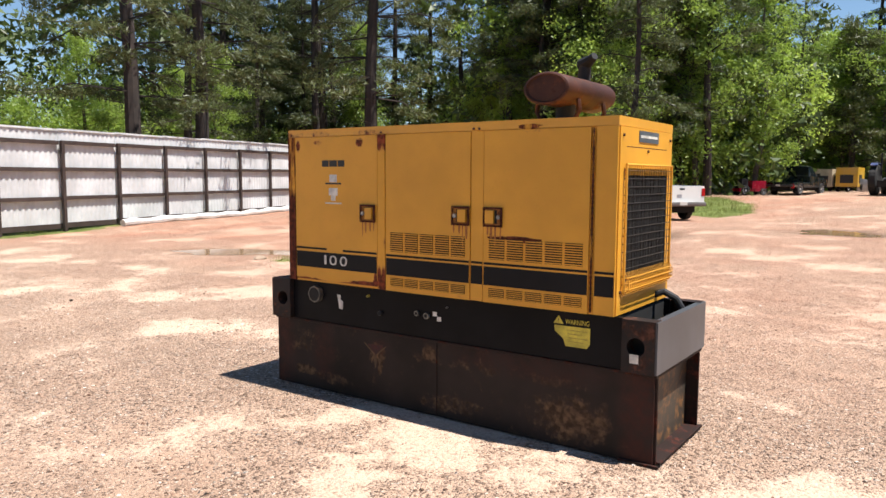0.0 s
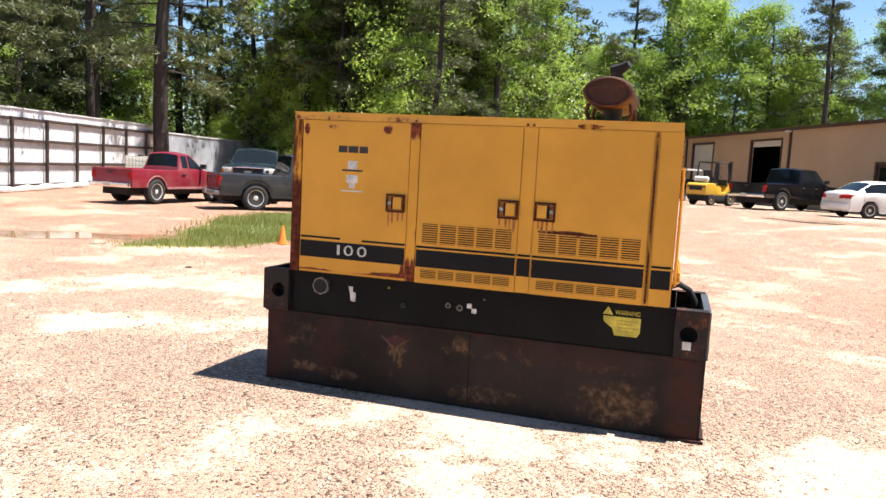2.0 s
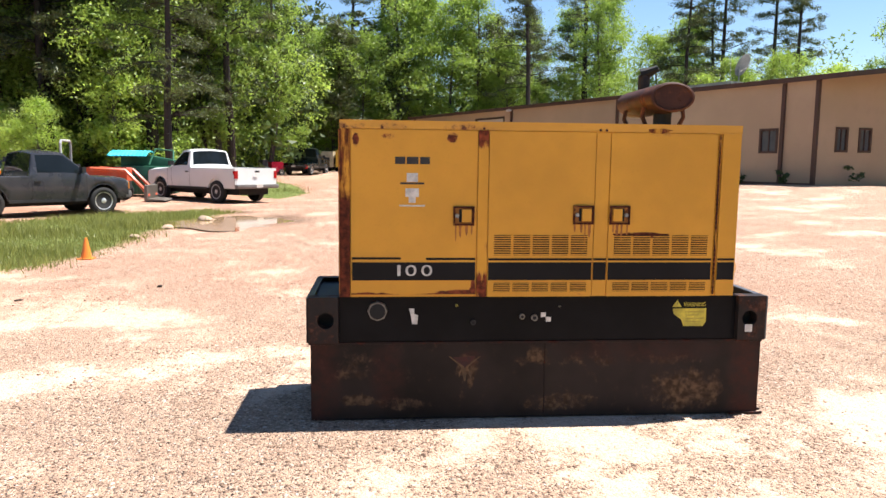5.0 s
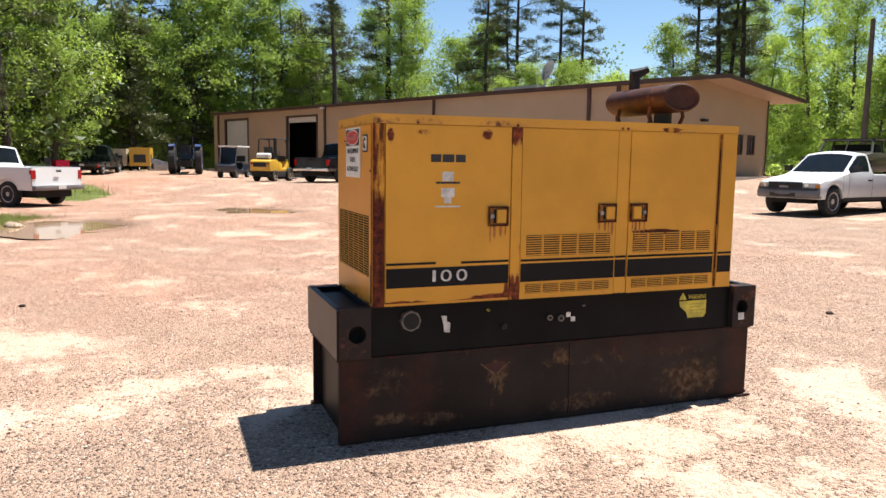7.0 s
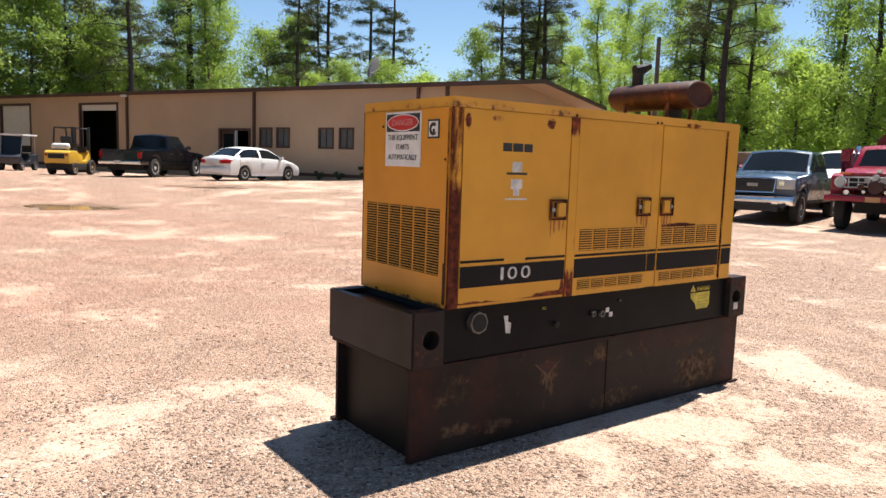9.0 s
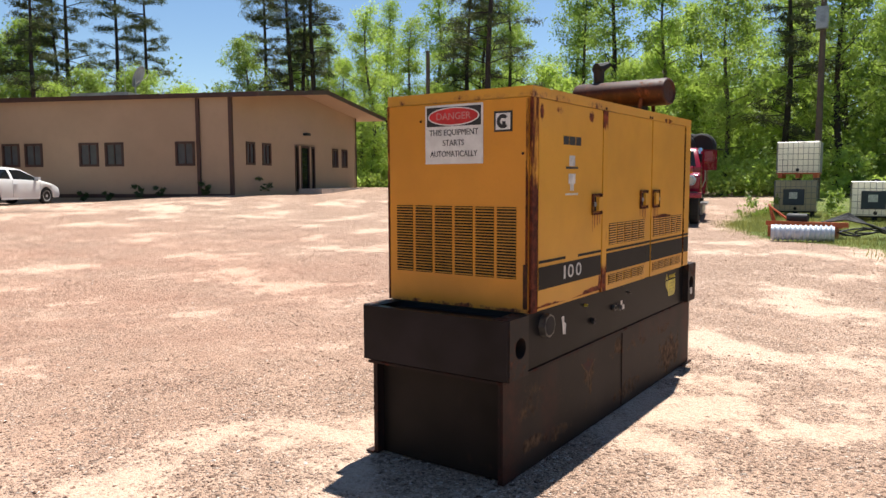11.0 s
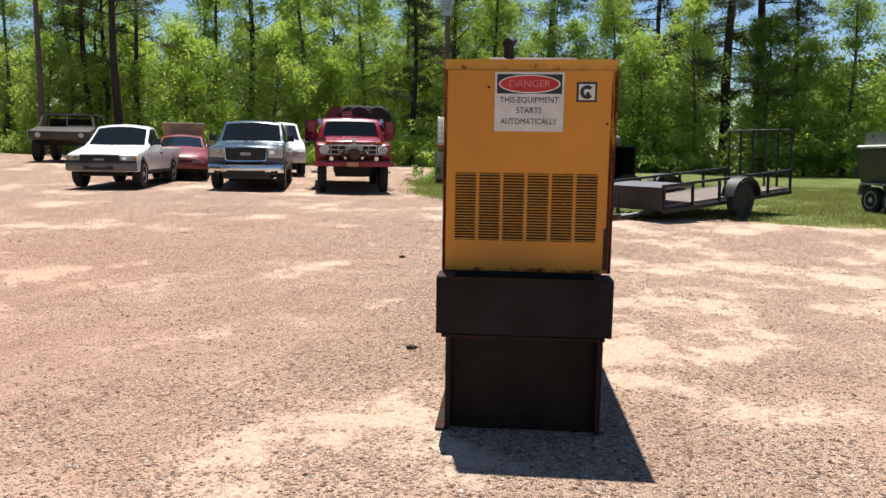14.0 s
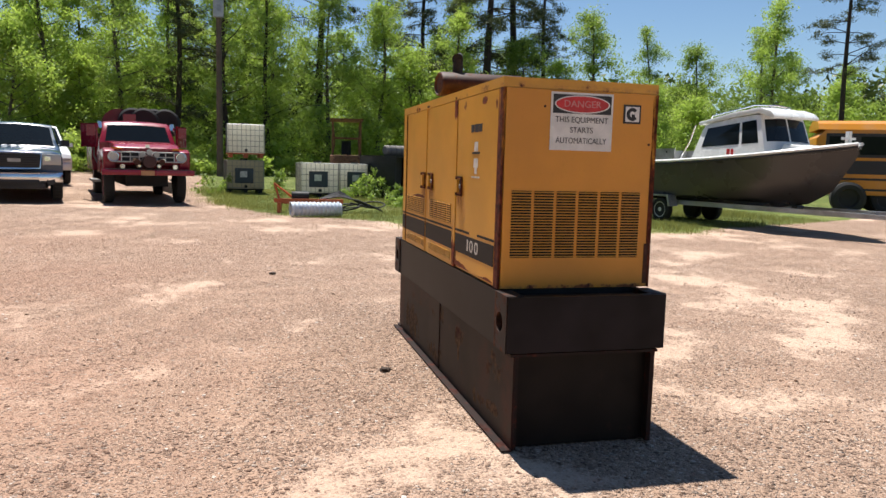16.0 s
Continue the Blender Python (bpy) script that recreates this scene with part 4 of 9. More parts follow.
for k in range(1, 26):
    ob = new("curved_wire", low.data)
    ob.parent = guard
    ob.matrix_local = pose(0, -0.41 + k * 0.0296, 0.93)
for x, z in ((1.305, 1.03), (1.314, 1.0), (1.312, 0.965), (1.295, 0.945)):
    part("bottom_wire", tube([(x - 0.02, -0.425, z), (x, -0.41, z), (x, 0.33, z), (x - 0.02, 0.34, z)], 0.003, 5), M_YEL_EDGE, guard)
plate = part("name_plate", box(1.2705, 1.2745, -0.21, 0.11, 1.79, 1.855, 0.001), M_GREYPLATE, gen, "grey-blue plate")
part("plate_line", box(1.275, 1.2755, -0.19, 0.09, 1.815, 1.83), M_WHITE, plate)
for y, z in ((-0.44, 1.82), (0.33, 1.82), (-0.06, 1.74), (-0.44, 0.95), (0.33, 0.95)):
    part("end_bolt", add_lathe(bmesh.new(), [(0, 0.01), (0.008, 0.008)], 6, pose(1.27, y, z, 0, 0, -90)), M_MUFF, gen)
part("panel_seam", box(1.2702, 1.2708, -0.39, 0.27, 1.757, 1.761), M_MUFF, gen)

# muffler on the roof
muff = thing("muffler", pose(0.805, -0.13, HT + 0.022), "oval rust-brown exhaust muffler standing on the generator roof", "muffler")
bm = bmesh.new()
rings = []
for y, k in ((-0.345, 0.0), (-0.345, 0.86), (-0.34, 0.95), (-0.325, 1.0), (0.325, 1.0), (0.34, 0.95), (0.345, 0.86), (0.345, 0.0)):
    if k == 0.0:
        continue
    rings.append([bm.verts.new((0.152 * k * math.cos(a * math.pi / 16), y, 0.175 + 0.095 * k * math.sin(a * math.pi / 16))) for a in range(32)])
for r, q in zip(rings, rings[1:]):
    for k in range(32):
        bm.faces.new((r[k], r[(k + 1) % 32], q[(k + 1) % 32], q[k]))
inner = []
for rr, yy, sgn in ((rings[0], -0.33, 1), (rings[-1], 0.33, -1)):
    inr = [bm.verts.new((v.co.x * 0.9, yy, 0.175 + (v.co.z - 0.175) * 0.9)) for v in rr]
    for k in range(32):
        bm.faces.new((rr[k], inr[k], inr[(k + 1) % 32], rr[(k + 1) % 32]))
    bm.faces.new(inr)
bmesh.ops.recalc_face_normals(bm, faces=bm.faces)
part("shell", bm, M_MUFF, muff)
for y in (-0.18, 0.18):
    for k in (-1, 1):
        part("bracket", tube([(k * 0.13, y, 0.12), (k * 0.14, y, 0.06), (k * 0.11, y, 0.0)], 0.014, 6), M_MUFF, muff)
part("inlet", tube([(0.02, -0.12, 0.0), (0.02, -0.12, 0.11)], 0.06, 14), M_BLACK, muff)
stack = part("stack", tube([(-0.005, 0.19, 0.2), (-0.005, 0.19, 0.37)], 0.04, 16), plain("sooty_black_steel", (0.02, 0.014, 0.012), 0.75, vary=0.4), muff, "sooty black exhaust stack")
part("rain_cap", add_tube(bmesh.new(), [(-0.03, 0.2, 0.372), (0.01, 0.185, 0.38), (0.05, 0.165, 0.4), (0.08, 0.15, 0.415)], [0.044, 0.042, 0.03, 0.024], 10), M_DARK, stack, "open rain cap")

# clods and small stones by the tank
for x, y, s_, mm in ((0.1, 0.72, 0.05, (0.06, 0.035, 0.025)), (-5.2, 3.6, 0.05, (0.05, 0.03, 0.02)), (-6.2, 0.4, 0.03, (0.07, 0.04, 0.03)), (4.4, 1.4, 0.05, (0.12, 0.08, 0.06)), (-3.9, 4.6, 0.035, (0.05, 0.03, 0.02))):
    bm = bmesh.new()
    bmesh.ops.create_icosphere(bm, subdivisions=2, radius=s_)
    for v in bm.verts:
        v.co *= 0.75 + 0.6 * noise.noise(v.co * 22 + Vector((x, y, 0)))
        v.co.z = max(v.co.z * 0.6, -0.01) + 0.006
    ob = part("clod", bm, plain("mud_clod", (0.06, 0.038, 0.026), 0.95, bump=0.4), None)
    ob.matrix_world = pose(x, y, ground_z(x, y))
    tagged(ob, "dark dried mud clod lying on the gravel", "clod", "clods on the yard")


# ==== metal building ====
M_TAN = plain("tan_wall_panel", (0.425, 0.295, 0.19), 0.55, vary=0.08, scale=0.4, grain=3.0, bump=0.02)
M_BROWN = plain("brown_trim", (0.075, 0.035, 0.026), 0.45, vary=0.2)
M_ROOF = plain("galvanised_roof", (0.42, 0.4, 0.38), 0.4, 0.6, vary=0.15, scale=1.0)
M_SOFFIT = plain("tan_soffit", (0.46, 0.32, 0.22), 0.6, vary=0.08)
M_PALEDOOR = plain("pale_roller_door", (0.55, 0.52, 0.47), 0.5, vary=0.08)
BC = Vector((15.94, 22.77, 0))
BU = Vector((-0.41, 0.912, 0)).normalized()
BV = Vector((0.968, 0.252, 0)).normalized()
BZ, EAVE, RIDGE, LONG, WIDE = 0.9, 5.02, 5.72, 35.6, 11.4
bld = thing("building", pose(0, 0, 0), "long low tan metal building with brown trim", "building")


def wall_frame(p, d):
    """A frame with x along the wall, y into it, z up."""
    n = Vector((0, 0, 1)).cross(d)
    return Matrix(((d.x, n.x, 0, p.x), (d.y, n.y, 0, p.y), (0, 0, 1, 0), (0, 0, 0, 1)))


def wall_with_openings(name, m, length, z0, z1, holes, material, parent, ribs=0.3, top=None):
    """A thick ribbed wall with openings cut through; holes: (s0, s1, z0, z1)."""
    bm = bmesh.new()
    xs = sorted({0.0, length, *[h[0] for h in holes], *[h[1] for h in holes]})
    zs = sorted({z0, z1, *[h[2] for h in holes], *[h[3] for h in holes]})
    for xa, xb in zip(xs, xs[1:]):
        for za, zb in zip(zs, zs[1:]):
            mx, mz = (xa + xb) / 2, (za + zb) / 2
            if any(h[0] < mx < h[1] and h[2] < mz < h[3] for h in holes):
                continue
            add_box(bm, xa, xb, 0.0, 0.18, za, zb, m)
    if top:
        add_extrude(bm, top, 0.0, 0.18, m)
    bmesh.ops.remove_doubles(bm, verts=bm.verts, dist=0.0005)
    return part(name, bm, material, parent, "", 0)


# long wall: s runs from the near corner away along BU; the wall frame runs the other way so that y points inwards
ML = wall_frame(BC + BU * LONG, -BU)


def S(a):
    return LONG - a


WINS = [(10.15, 10.95), (9.0, 9.8), (6.25, 7.1), (5.05, 5.85), (1.72, 2.52)]
holes = [(S(b), S(a), 2.2, 3.13) for a, b in WINS]
holes += [(S(33.8), S(30.6), BZ, 4.55), (S(25.5), S(22.1), BZ, 4.5), (S(13.75), S(11.7), BZ, 3.03)]
wl = wall_with_openings("wall", ML, LONG, BZ - 0.3, EAVE, holes, M_TAN, bld)
MW = wall_frame(BC, BV)
ewins = [(1.05, 1.62), (2.27, 2.87), (8.7, 9.25), (9.75, 10.3)]
eholes = [(a, b, 2.25, 3.15) for a, b in ewins] + [(4.95, 6.85, 1.0, 3.2)]
gable = [(0, EAVE), (WIDE, EAVE), (WIDE / 2, RIDGE - 0.06)]
we = wall_with_openings("wall", MW, WIDE, BZ - 0.3, EAVE, eholes, M_TAN, bld, 0.3, gable)
far0 = BC + BU * LONG
MF = wall_frame(BC + BV * WIDE + BU * LONG, -BV)
wall_with_openings("wall", MF, WIDE, BZ - 0.3, EAVE, [], M_TAN, bld, 0.6)
MB = wall_frame(BC + BV * WIDE, BU)
wall_with_openings("wall", MB, LONG, BZ - 0.3, EAVE, [], M_TAN, bld, 0.6)


M_WINDOW = glass("dusty_window_glass", (0.1, 0.105, 0.105), 0.05)


def frame_window(m, a, b, z0, z1, split=True):
    w = part("window", bevelled(_win(m, a, b, z0, z1, split), 0.0), M_BROWN, bld, "brown-framed window", 0)
    for k, (p, q) in enumerate(((a + 0.05, (a + b) / 2 - 0.02), ((a + b) / 2 + 0.02, b - 0.05)) if split else ((a + 0.05, b - 0.05),)):
        bm = bmesh.new()
        add_box(bm, p, q, 0.05, 0.06, z0 + 0.05, z1 - 0.05, m)
        part("pane", bm, M_WINDOW, w, "", 0)
        bm = bmesh.new()
        for r in range(9):
            zz = z0 + 0.07 + r * (z1 - z0 - 0.14) / 9
            add_box(bm, p + 0.01, q - 0.01, 0.1, 0.103, zz, zz + 0.05, m)
        part("blind", bm, plain("grey_blind", (0.5, 0.48, 0.46), 0.7), w, "", 0)


def _win(m, a, b, z0, z1, split):
    bm = bmesh.new()
    for q in ((a - 0.05, b + 0.05, z1 - 0.05, z1 + 0.05), (a - 0.05, b + 0.05, z0 - 0.05, z0 + 0.05), (a - 0.05, a + 0.05, z0 + 0.05, z1 - 0.05), (b - 0.05, b + 0.05, z0 + 0.05, z1 - 0.05)):
        add_box(bm, q[0], q[1], -0.03, 0.09, q[2], q[3], m)
    if split:
        add_box(bm, (a + b) / 2 - 0.02, (a + b) / 2 + 0.02, 0.0, 0.08, z0 + 0.05, z1 - 0.05, m)
    return bm


for a, b in WINS:
    frame_window(ML, S(b), S(a), 2.2, 3.13)
for a, b in ewins:
    frame_window(MW, a, b, 2.25, 3.15)


def boxm(m, *q, b=0.0):
    bm = bmesh.new()
    add_box(bm, *q, m)
    return bevelled(bm, b)


# black sheets for the rooms' shade behind the openings keep daylight out of panes
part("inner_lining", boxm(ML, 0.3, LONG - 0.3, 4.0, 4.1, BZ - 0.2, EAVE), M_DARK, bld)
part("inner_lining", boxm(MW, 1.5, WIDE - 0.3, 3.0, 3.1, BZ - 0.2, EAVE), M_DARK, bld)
# roller doors
d = part("roller_door", boxm(ML, S(33.7), S(30.7), 0.1, 0.16, BZ, 4.5), M_PALEDOOR, bld, "closed pale roller door")
bm = bmesh.new()
for k in range(24):
    add_box(bm, S(33.7), S(30.7), 0.085, 0.099, BZ + 0.02 + k * 0.15, BZ + 0.13 + k * 0.15, ML)
tagged(part("door_slats", bm, M_PALEDOOR, d), kind="stuff")
part("roller_door", boxm(ML, S(25.45), S(22.15), 0.1, 0.3, 4.15, 4.5), M_PALEDOOR, bld, "rolled-up pale door over a dark bay")
for a, b, zt in ((30.6, 33.8, 4.55), (22.1, 25.5, 4.5), (11.7, 13.75, 3.03)):
    bm = bmesh.new()
    for q in ((S(b) - 0.12, S(b) + 0.02, BZ, zt + 0.1), (S(a) - 0.02, S(a) + 0.12, BZ, zt + 0.1), (S(b) + 0.02, S(a) - 0.02, zt - 0.02, zt + 0.1)):
        add_box(bm, q[0], q[1], -0.04, 0.1, q[2], q[3], ML)
    part("door_frame", bm, M_BROWN, bld, "", 0)
dd = part("door", boxm(ML, S(13.7), S(12.7), 0.04, 0.09, BZ, 2.98), M_BROWN, bld, "brown door with a window")
part("pane", boxm(ML, S(13.55), S(12.85), 0.025, 0.039, 1.9, 2.85), M_GLASS, dd)
part("door_post", boxm(ML, S(12.7), S(12.6), -0.02, 0.1, BZ, 3.0), M_PALEDOOR, bld)
part("door", boxm(ML, S(11.78), S(11.72), 0.1, 0.95, BZ, 2.98), M_BROWN, bld, "brown door standing open")
# black sheet in place of the shade inside the open door
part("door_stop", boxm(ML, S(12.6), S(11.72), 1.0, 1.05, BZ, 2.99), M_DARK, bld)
# glazed entrance in the gable end
ent = part("entrance", boxm(MW, 4.95, 6.85, 0.0, 0.1, 3.2, 3.28), M_BROWN, bld, "glazed brown entrance door with side lights")
for a, b in ((4.97, 5.3), (5.5, 6.3), (6.5, 6.83)):
    bm = bmesh.new()
    for q in ((a, a + 0.06, 1.0, 3.2), (b - 0.06, b, 1.0, 3.2), (a + 0.06, b - 0.06, 3.12, 3.2), (a + 0.06, b - 0.06, 1.0, 1.1)):
        add_box(bm, q[0], q[1], -0.03, 0.08, q[2], q[3], MW)
    fr = part("entrance_frame", bm, M_BROWN, ent, "", 0)
    part("pane", boxm(MW, a + 0.06, b - 0.06, 0.03, 0.04, 1.1, 3.12), M_GLASS, fr)
for a, b in ((5.3, 5.5), (6.3, 6.5)):
    part("entrance_infill", boxm(MW, a, b, 0.0, 0.1, 1.0, 3.2), M_TAN, ent)
# another behind the glazing, painted for the entrance's inner shade
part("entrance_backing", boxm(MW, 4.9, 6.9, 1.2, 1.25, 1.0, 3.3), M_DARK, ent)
step = part("entrance_slab", boxm(MW, 5.2, 9.4, -1.3, -0.02, 0.8, 1.12), plain("pale_concrete", (0.5, 0.44, 0.38), 0.9, scale=1.5, bump=0.3), bld, "low pale concrete slab")
lamp = part("wall_lamp", boxm(MW, 5.75, 6.05, -0.25, -0.001, 3.72, 3.84, b=0.02), M_BLACK, bld, "small black wall lamp")
# downspouts
for s in (34.8, 21.14, 11.3, 1.46):
    part("downspout", boxm(ML, S(s) - 0.07, S(s) + 0.07, -0.12, -0.016, BZ - 0.1, EAVE - 0.06, b=0.01), M_BROWN, bld)
part("corner_trim", boxm(ML, LONG - 0.1, LONG + 0.04, -0.04, -0.016, BZ - 0.1, EAVE), M_BROWN, bld)
part("corner_trim", boxm(MW, -0.03, 0.1, -0.04, -0.016, BZ - 0.1, EAVE), M_BROWN, bld)
part("corner_trim", boxm(MW, WIDE - 0.08, WIDE + 0.02, -0.04, -0.016, BZ - 0.1, EAVE), M_BROWN, bld)
part("base_trim", boxm(ML, 0.1, LONG - 0.1, -0.02, -0.001, BZ - 0.1, BZ + 0.06), M_BROWN, bld)
sec = part("security_light", boxm(ML, S(21.4), S(21.0), -0.3, -0.13, EAVE - 0.15, EAVE - 0.03, b=0.03), M_WHITE, bld, "small white security light")
part("bracket", boxm(ML, S(21.25), S(21.2), -0.13, 0.0, EAVE - 0.12, EAVE - 0.06), M_STEEL, sec)
# roof: two low slopes with an overhang beyond the gable
OVER = 1.3


def roof_slope(a0, z0, a1, z1, name, material, t=0.1, over=OVER):
    bm = bmesh.new()
    vs = []
    for dz in (0, t):
        for a, z in ((a0, z0), (a1, z1)):
            for u in (-over, LONG + 0.15):
                p = BC + BV * a + BU * u
                vs.append(bm.verts.new((p.x, p.y, z + dz)))
    for f in ((0, 1, 3, 2), (4, 6, 7, 5), (0, 2, 6, 4), (1, 5, 7, 3), (0, 4, 5, 1), (2, 3, 7, 6)):
        bm.faces.new([vs[i] for i in f])
    bmesh.ops.recalc_face_normals(bm, faces=bm.faces)
    return part(name, bm, material, bld, "", 20)


roof_slope(-0.15, EAVE + 0.005, WIDE / 2, RIDGE, "roof", M_ROOF)
roof_slope(WIDE / 2, RIDGE, WIDE + 0.9, EAVE - 0.1, "roof", M_ROOF)
roof_slope(0.3, EAVE + 0.0, WIDE / 2, RIDGE - 0.05, "soffit", M_SOFFIT, 0.02, OVER - 0.05)
roof_slope(WIDE / 2, RIDGE - 0.05, WIDE + 0.85, EAVE - 0.15, "soffit", M_SOFFIT, 0.02, OVER - 0.05)
roof_slope(-0.22, EAVE - 0.06, -0.155, EAVE - 0.05, "gutter", M_BROWN, 0.2, OVER)
for a0, z0, a1, z1 in ((-0.2, EAVE - 0.05, WIDE / 2, RIDGE - 0.06), (WIDE / 2, RIDGE - 0.06, WIDE + 0.95, EAVE - 0.16)):
    bm = bmesh.new()
    vs = []
    for u in (-OVER - 0.05, -OVER - 0.002):
        for a, z in ((a0, z0), (a1, z1), (a1, z1 + 0.2), (a0, z0 + 0.2)):
            p = BC + BV * a + BU * u
            vs.append(bm.verts.new((p.x, p.y, z)))
    for f in ((0, 1, 2, 3), (7, 6, 5, 4), (0, 4, 5, 1), (1, 5, 6, 2), (2, 6, 7, 3), (3, 7, 4, 0)):
        bm.faces.new([vs[i] for i in f])
    part("fascia", bm, M_BROWN, bld, "", 20)
# roof unit and satellite dish
p = BC + BU * 8.3 + BV * 3.1
unit = tagged(part("roof_unit", box(-0.6, 0.6, -1.5, 1.5, 0, 0.2, 0.03), M_STEEL, None), "low grey metal unit standing on the building roof", "roof unit")
unit.matrix_world = pose(p.x, p.y, EAVE + 0.1 + 2.6 * (RIDGE - EAVE) / (WIDE / 2) , 0, 0, 24)
p = BC + BU * 6.7 + BV * 2.95
dish = thing("satellite_dish", pose(p.x, p.y, EAVE + 0.33), "grey satellite dish on a mast above the roof", "satellite dish")
part("mast", tube([(0, 0, 0), (0, 0, 1.0)], 0.035, 8), M_STEEL, dish)
bm = bmesh.new()
rings = []
for r, a in ((0.02, 0.0), (0.25, 0.03), (0.45, 0.1), (0.55, 0.15)):
    rings.append([bm.verts.new((r * math.cos(k * math.pi / 12), -a, r * math.sin(k * math.pi / 12))) for k in range(24)])
for r, q in zip(rings, rings[1:]):
    for k in range(24):
        bm.faces.new((r[k], r[(k + 1) % 24], q[(k + 1) % 24], q[k]))
bm.faces.new(rings[0])
bmesh.ops.solidify(bm, geom=bm.faces[:], thickness=0.02)
ds = part("reflector", bm, plain("grey_dish", (0.25, 0.25, 0.25), 0.5), dish)
ds.matrix_local = pose(0, -0.05, 1.1, 25, 0, 35)
part("feed_arm", tube([(0, -0.1, 0.75), (0.25, -0.5, 0.95), (0.3, -0.62, 1.15)], 0.015, 6), M_STEEL, dish)
part("antenna", tube([(-0.2, 0.5, 0), (-0.2, 0.5, 2.6)], 0.012, 5), M_STEEL, dish)

# ==== corrugated fence ====
FP, FD = Vector((-23.15, 15.2, 0)), Vector((-0.275, 0.961, 0)).normalized()
M_SHEET = plain("white_corrugated_sheet", (0.62, 0.62, 0.62), 0.5, vary=0.18, scale=0.9, grain=8.0, bump=0.02)
M_SHEET2 = plain("weathered_grey_sheet", (0.38, 0.4, 0.43), 0.55, 0.2, vary=0.3, scale=0.8, grain=8.0)
M_POST = plain("dark_brown_post", (0.055, 0.036, 0.03), 0.6, vary=0.3)


def sheet(m, length, z0, z1, waves, depth=0.022):
    """A corrugated sheet along local x, seen from -y."""
    bm = bmesh.new()
    rows = [[], [], [], []]
    n = int(length / waves * 4)
    for i in range(n + 1):
        x = length * i / n
        y = depth * (0, 1, 1, 0)[i % 4]
        for r, (z, o) in zip(rows, ((z0, 0.0), (z1, 0.0), (z0, 0.006), (z1, 0.006))):
            r.append(bm.verts.new(m @ Vector((x, y + o, z))))
    a, b, c, d_ = rows
    for i in range(n):
        bm.faces.new((a[i], a[i + 1], b[i + 1], b[i]))
        bm.faces.new((c[i], d_[i], d_[i + 1], c[i + 1]))
        bm.faces.new((b[i], b[i + 1], d_[i + 1], d_[i]))
    return bm


fence = thing("fence", pose(0, 0, 0), "tall white corrugated metal fence on dark posts and rails", "fence")
spans = [(-14.7, -12.3), (-12.3, -9.9), (-9.9, -7.5)] + [(-7.5 + 2.42 * k, -7.5 + 2.42 * (k + 1)) for k in range(10)]
G0, G1 = ground_z(*(FP + FD * -14.7).to_2d()), ground_z(*(FP + FD * 16.7).to_2d())
for a, b in spans:
    p = FP + FD * a
    zg = G0 + (G1 - G0) * ((a + b) / 2 + 14.7) / 31.4
    m = wall_frame(p, FD)
    m = Matrix.Translation((0, 0, zg)) @ m
    L = b - a
    pan = part("panel", sheet(m, L - 0.01, 0.1, 3.1, 0.2), M_SHEET, fence)
    pp = part("post", boxm(m, -0.055, 0.055, -0.2, -0.09, -0.15, 2.76, b=0.006), M_POST, fence)
    for z in (0.93, 1.86, 2.72):
        part("rail", boxm(m, 0.056, L - 0.056, -0.085, -0.002, z - 0.06, z + 0.06), M_POST, fence)
    part("kickboard", boxm(m, 0, L - 0.01, -0.02, -0.001, -0.05, 0.12), M_POST, fence)
    part("cap", boxm(m, 0, L - 0.01, -0.03, 0.045, 3.1, 3.16), plain("pale_cap", (0.6, 0.6, 0.6), 0.5), fence)
F2 = FP + FD * 16.75 + Vector((0.4, 0, 0))
fence2 = thing("fence", pose(0, 0, 0), "weathered grey corrugated metal fence by the woods", "fence")
for k in range(6):
    d2 = Vector((-0.17, 0.985, 0)).normalized()
    p = F2 + d2 * 3.0 * k
    m = Matrix.Translation((0, 0, ground_z(p.x, p.y))) @ wall_frame(p, d2)
    part("panel", sheet(m, 2.99, 0.05, 2.75, 0.25, 0.035), M_SHEET2, fence2)
    part("post", boxm(m, -0.05, 0.05, 0.05, 0.15, -0.1, 2.7), M_POST, fence2)
    part("cap", boxm(m, 0, 2.99, -0.03, 0.06, 2.75, 2.83), M_SHEET, fence2)
# rolled white sheeting at the fence foot
pts = [FP + FD * s + Vector((0.75, 0.2, 0)) + Vector((0.08 * math.sin(s * 1.3), 0, 0)) for s in np.linspace(-5.6, 6.5, 26)]
bm = tube([(q.x, q.y, ground_z(q.x, q.y) + 0.1 + 0.02 * math.sin(i * 1.7)) for i, q in enumerate(pts)], [0.13 + 0.03 * math.sin(i * 2.1) for i in range(26)], 10)
tagged(part("sheeting_roll", bm, plain("white_plastic_sheet", (0.66, 0.64, 0.6), 0.45, vary=0.2, scale=3, bump=0.3), None), "long crumpled roll of white plastic sheeting on the ground", "plastic roll")

# ==== poles ====
M_POLE = plain("weathered_pole_wood", (0.12, 0.09, 0.07), 0.9, vary=0.3, scale=2.0, bump=0.3)
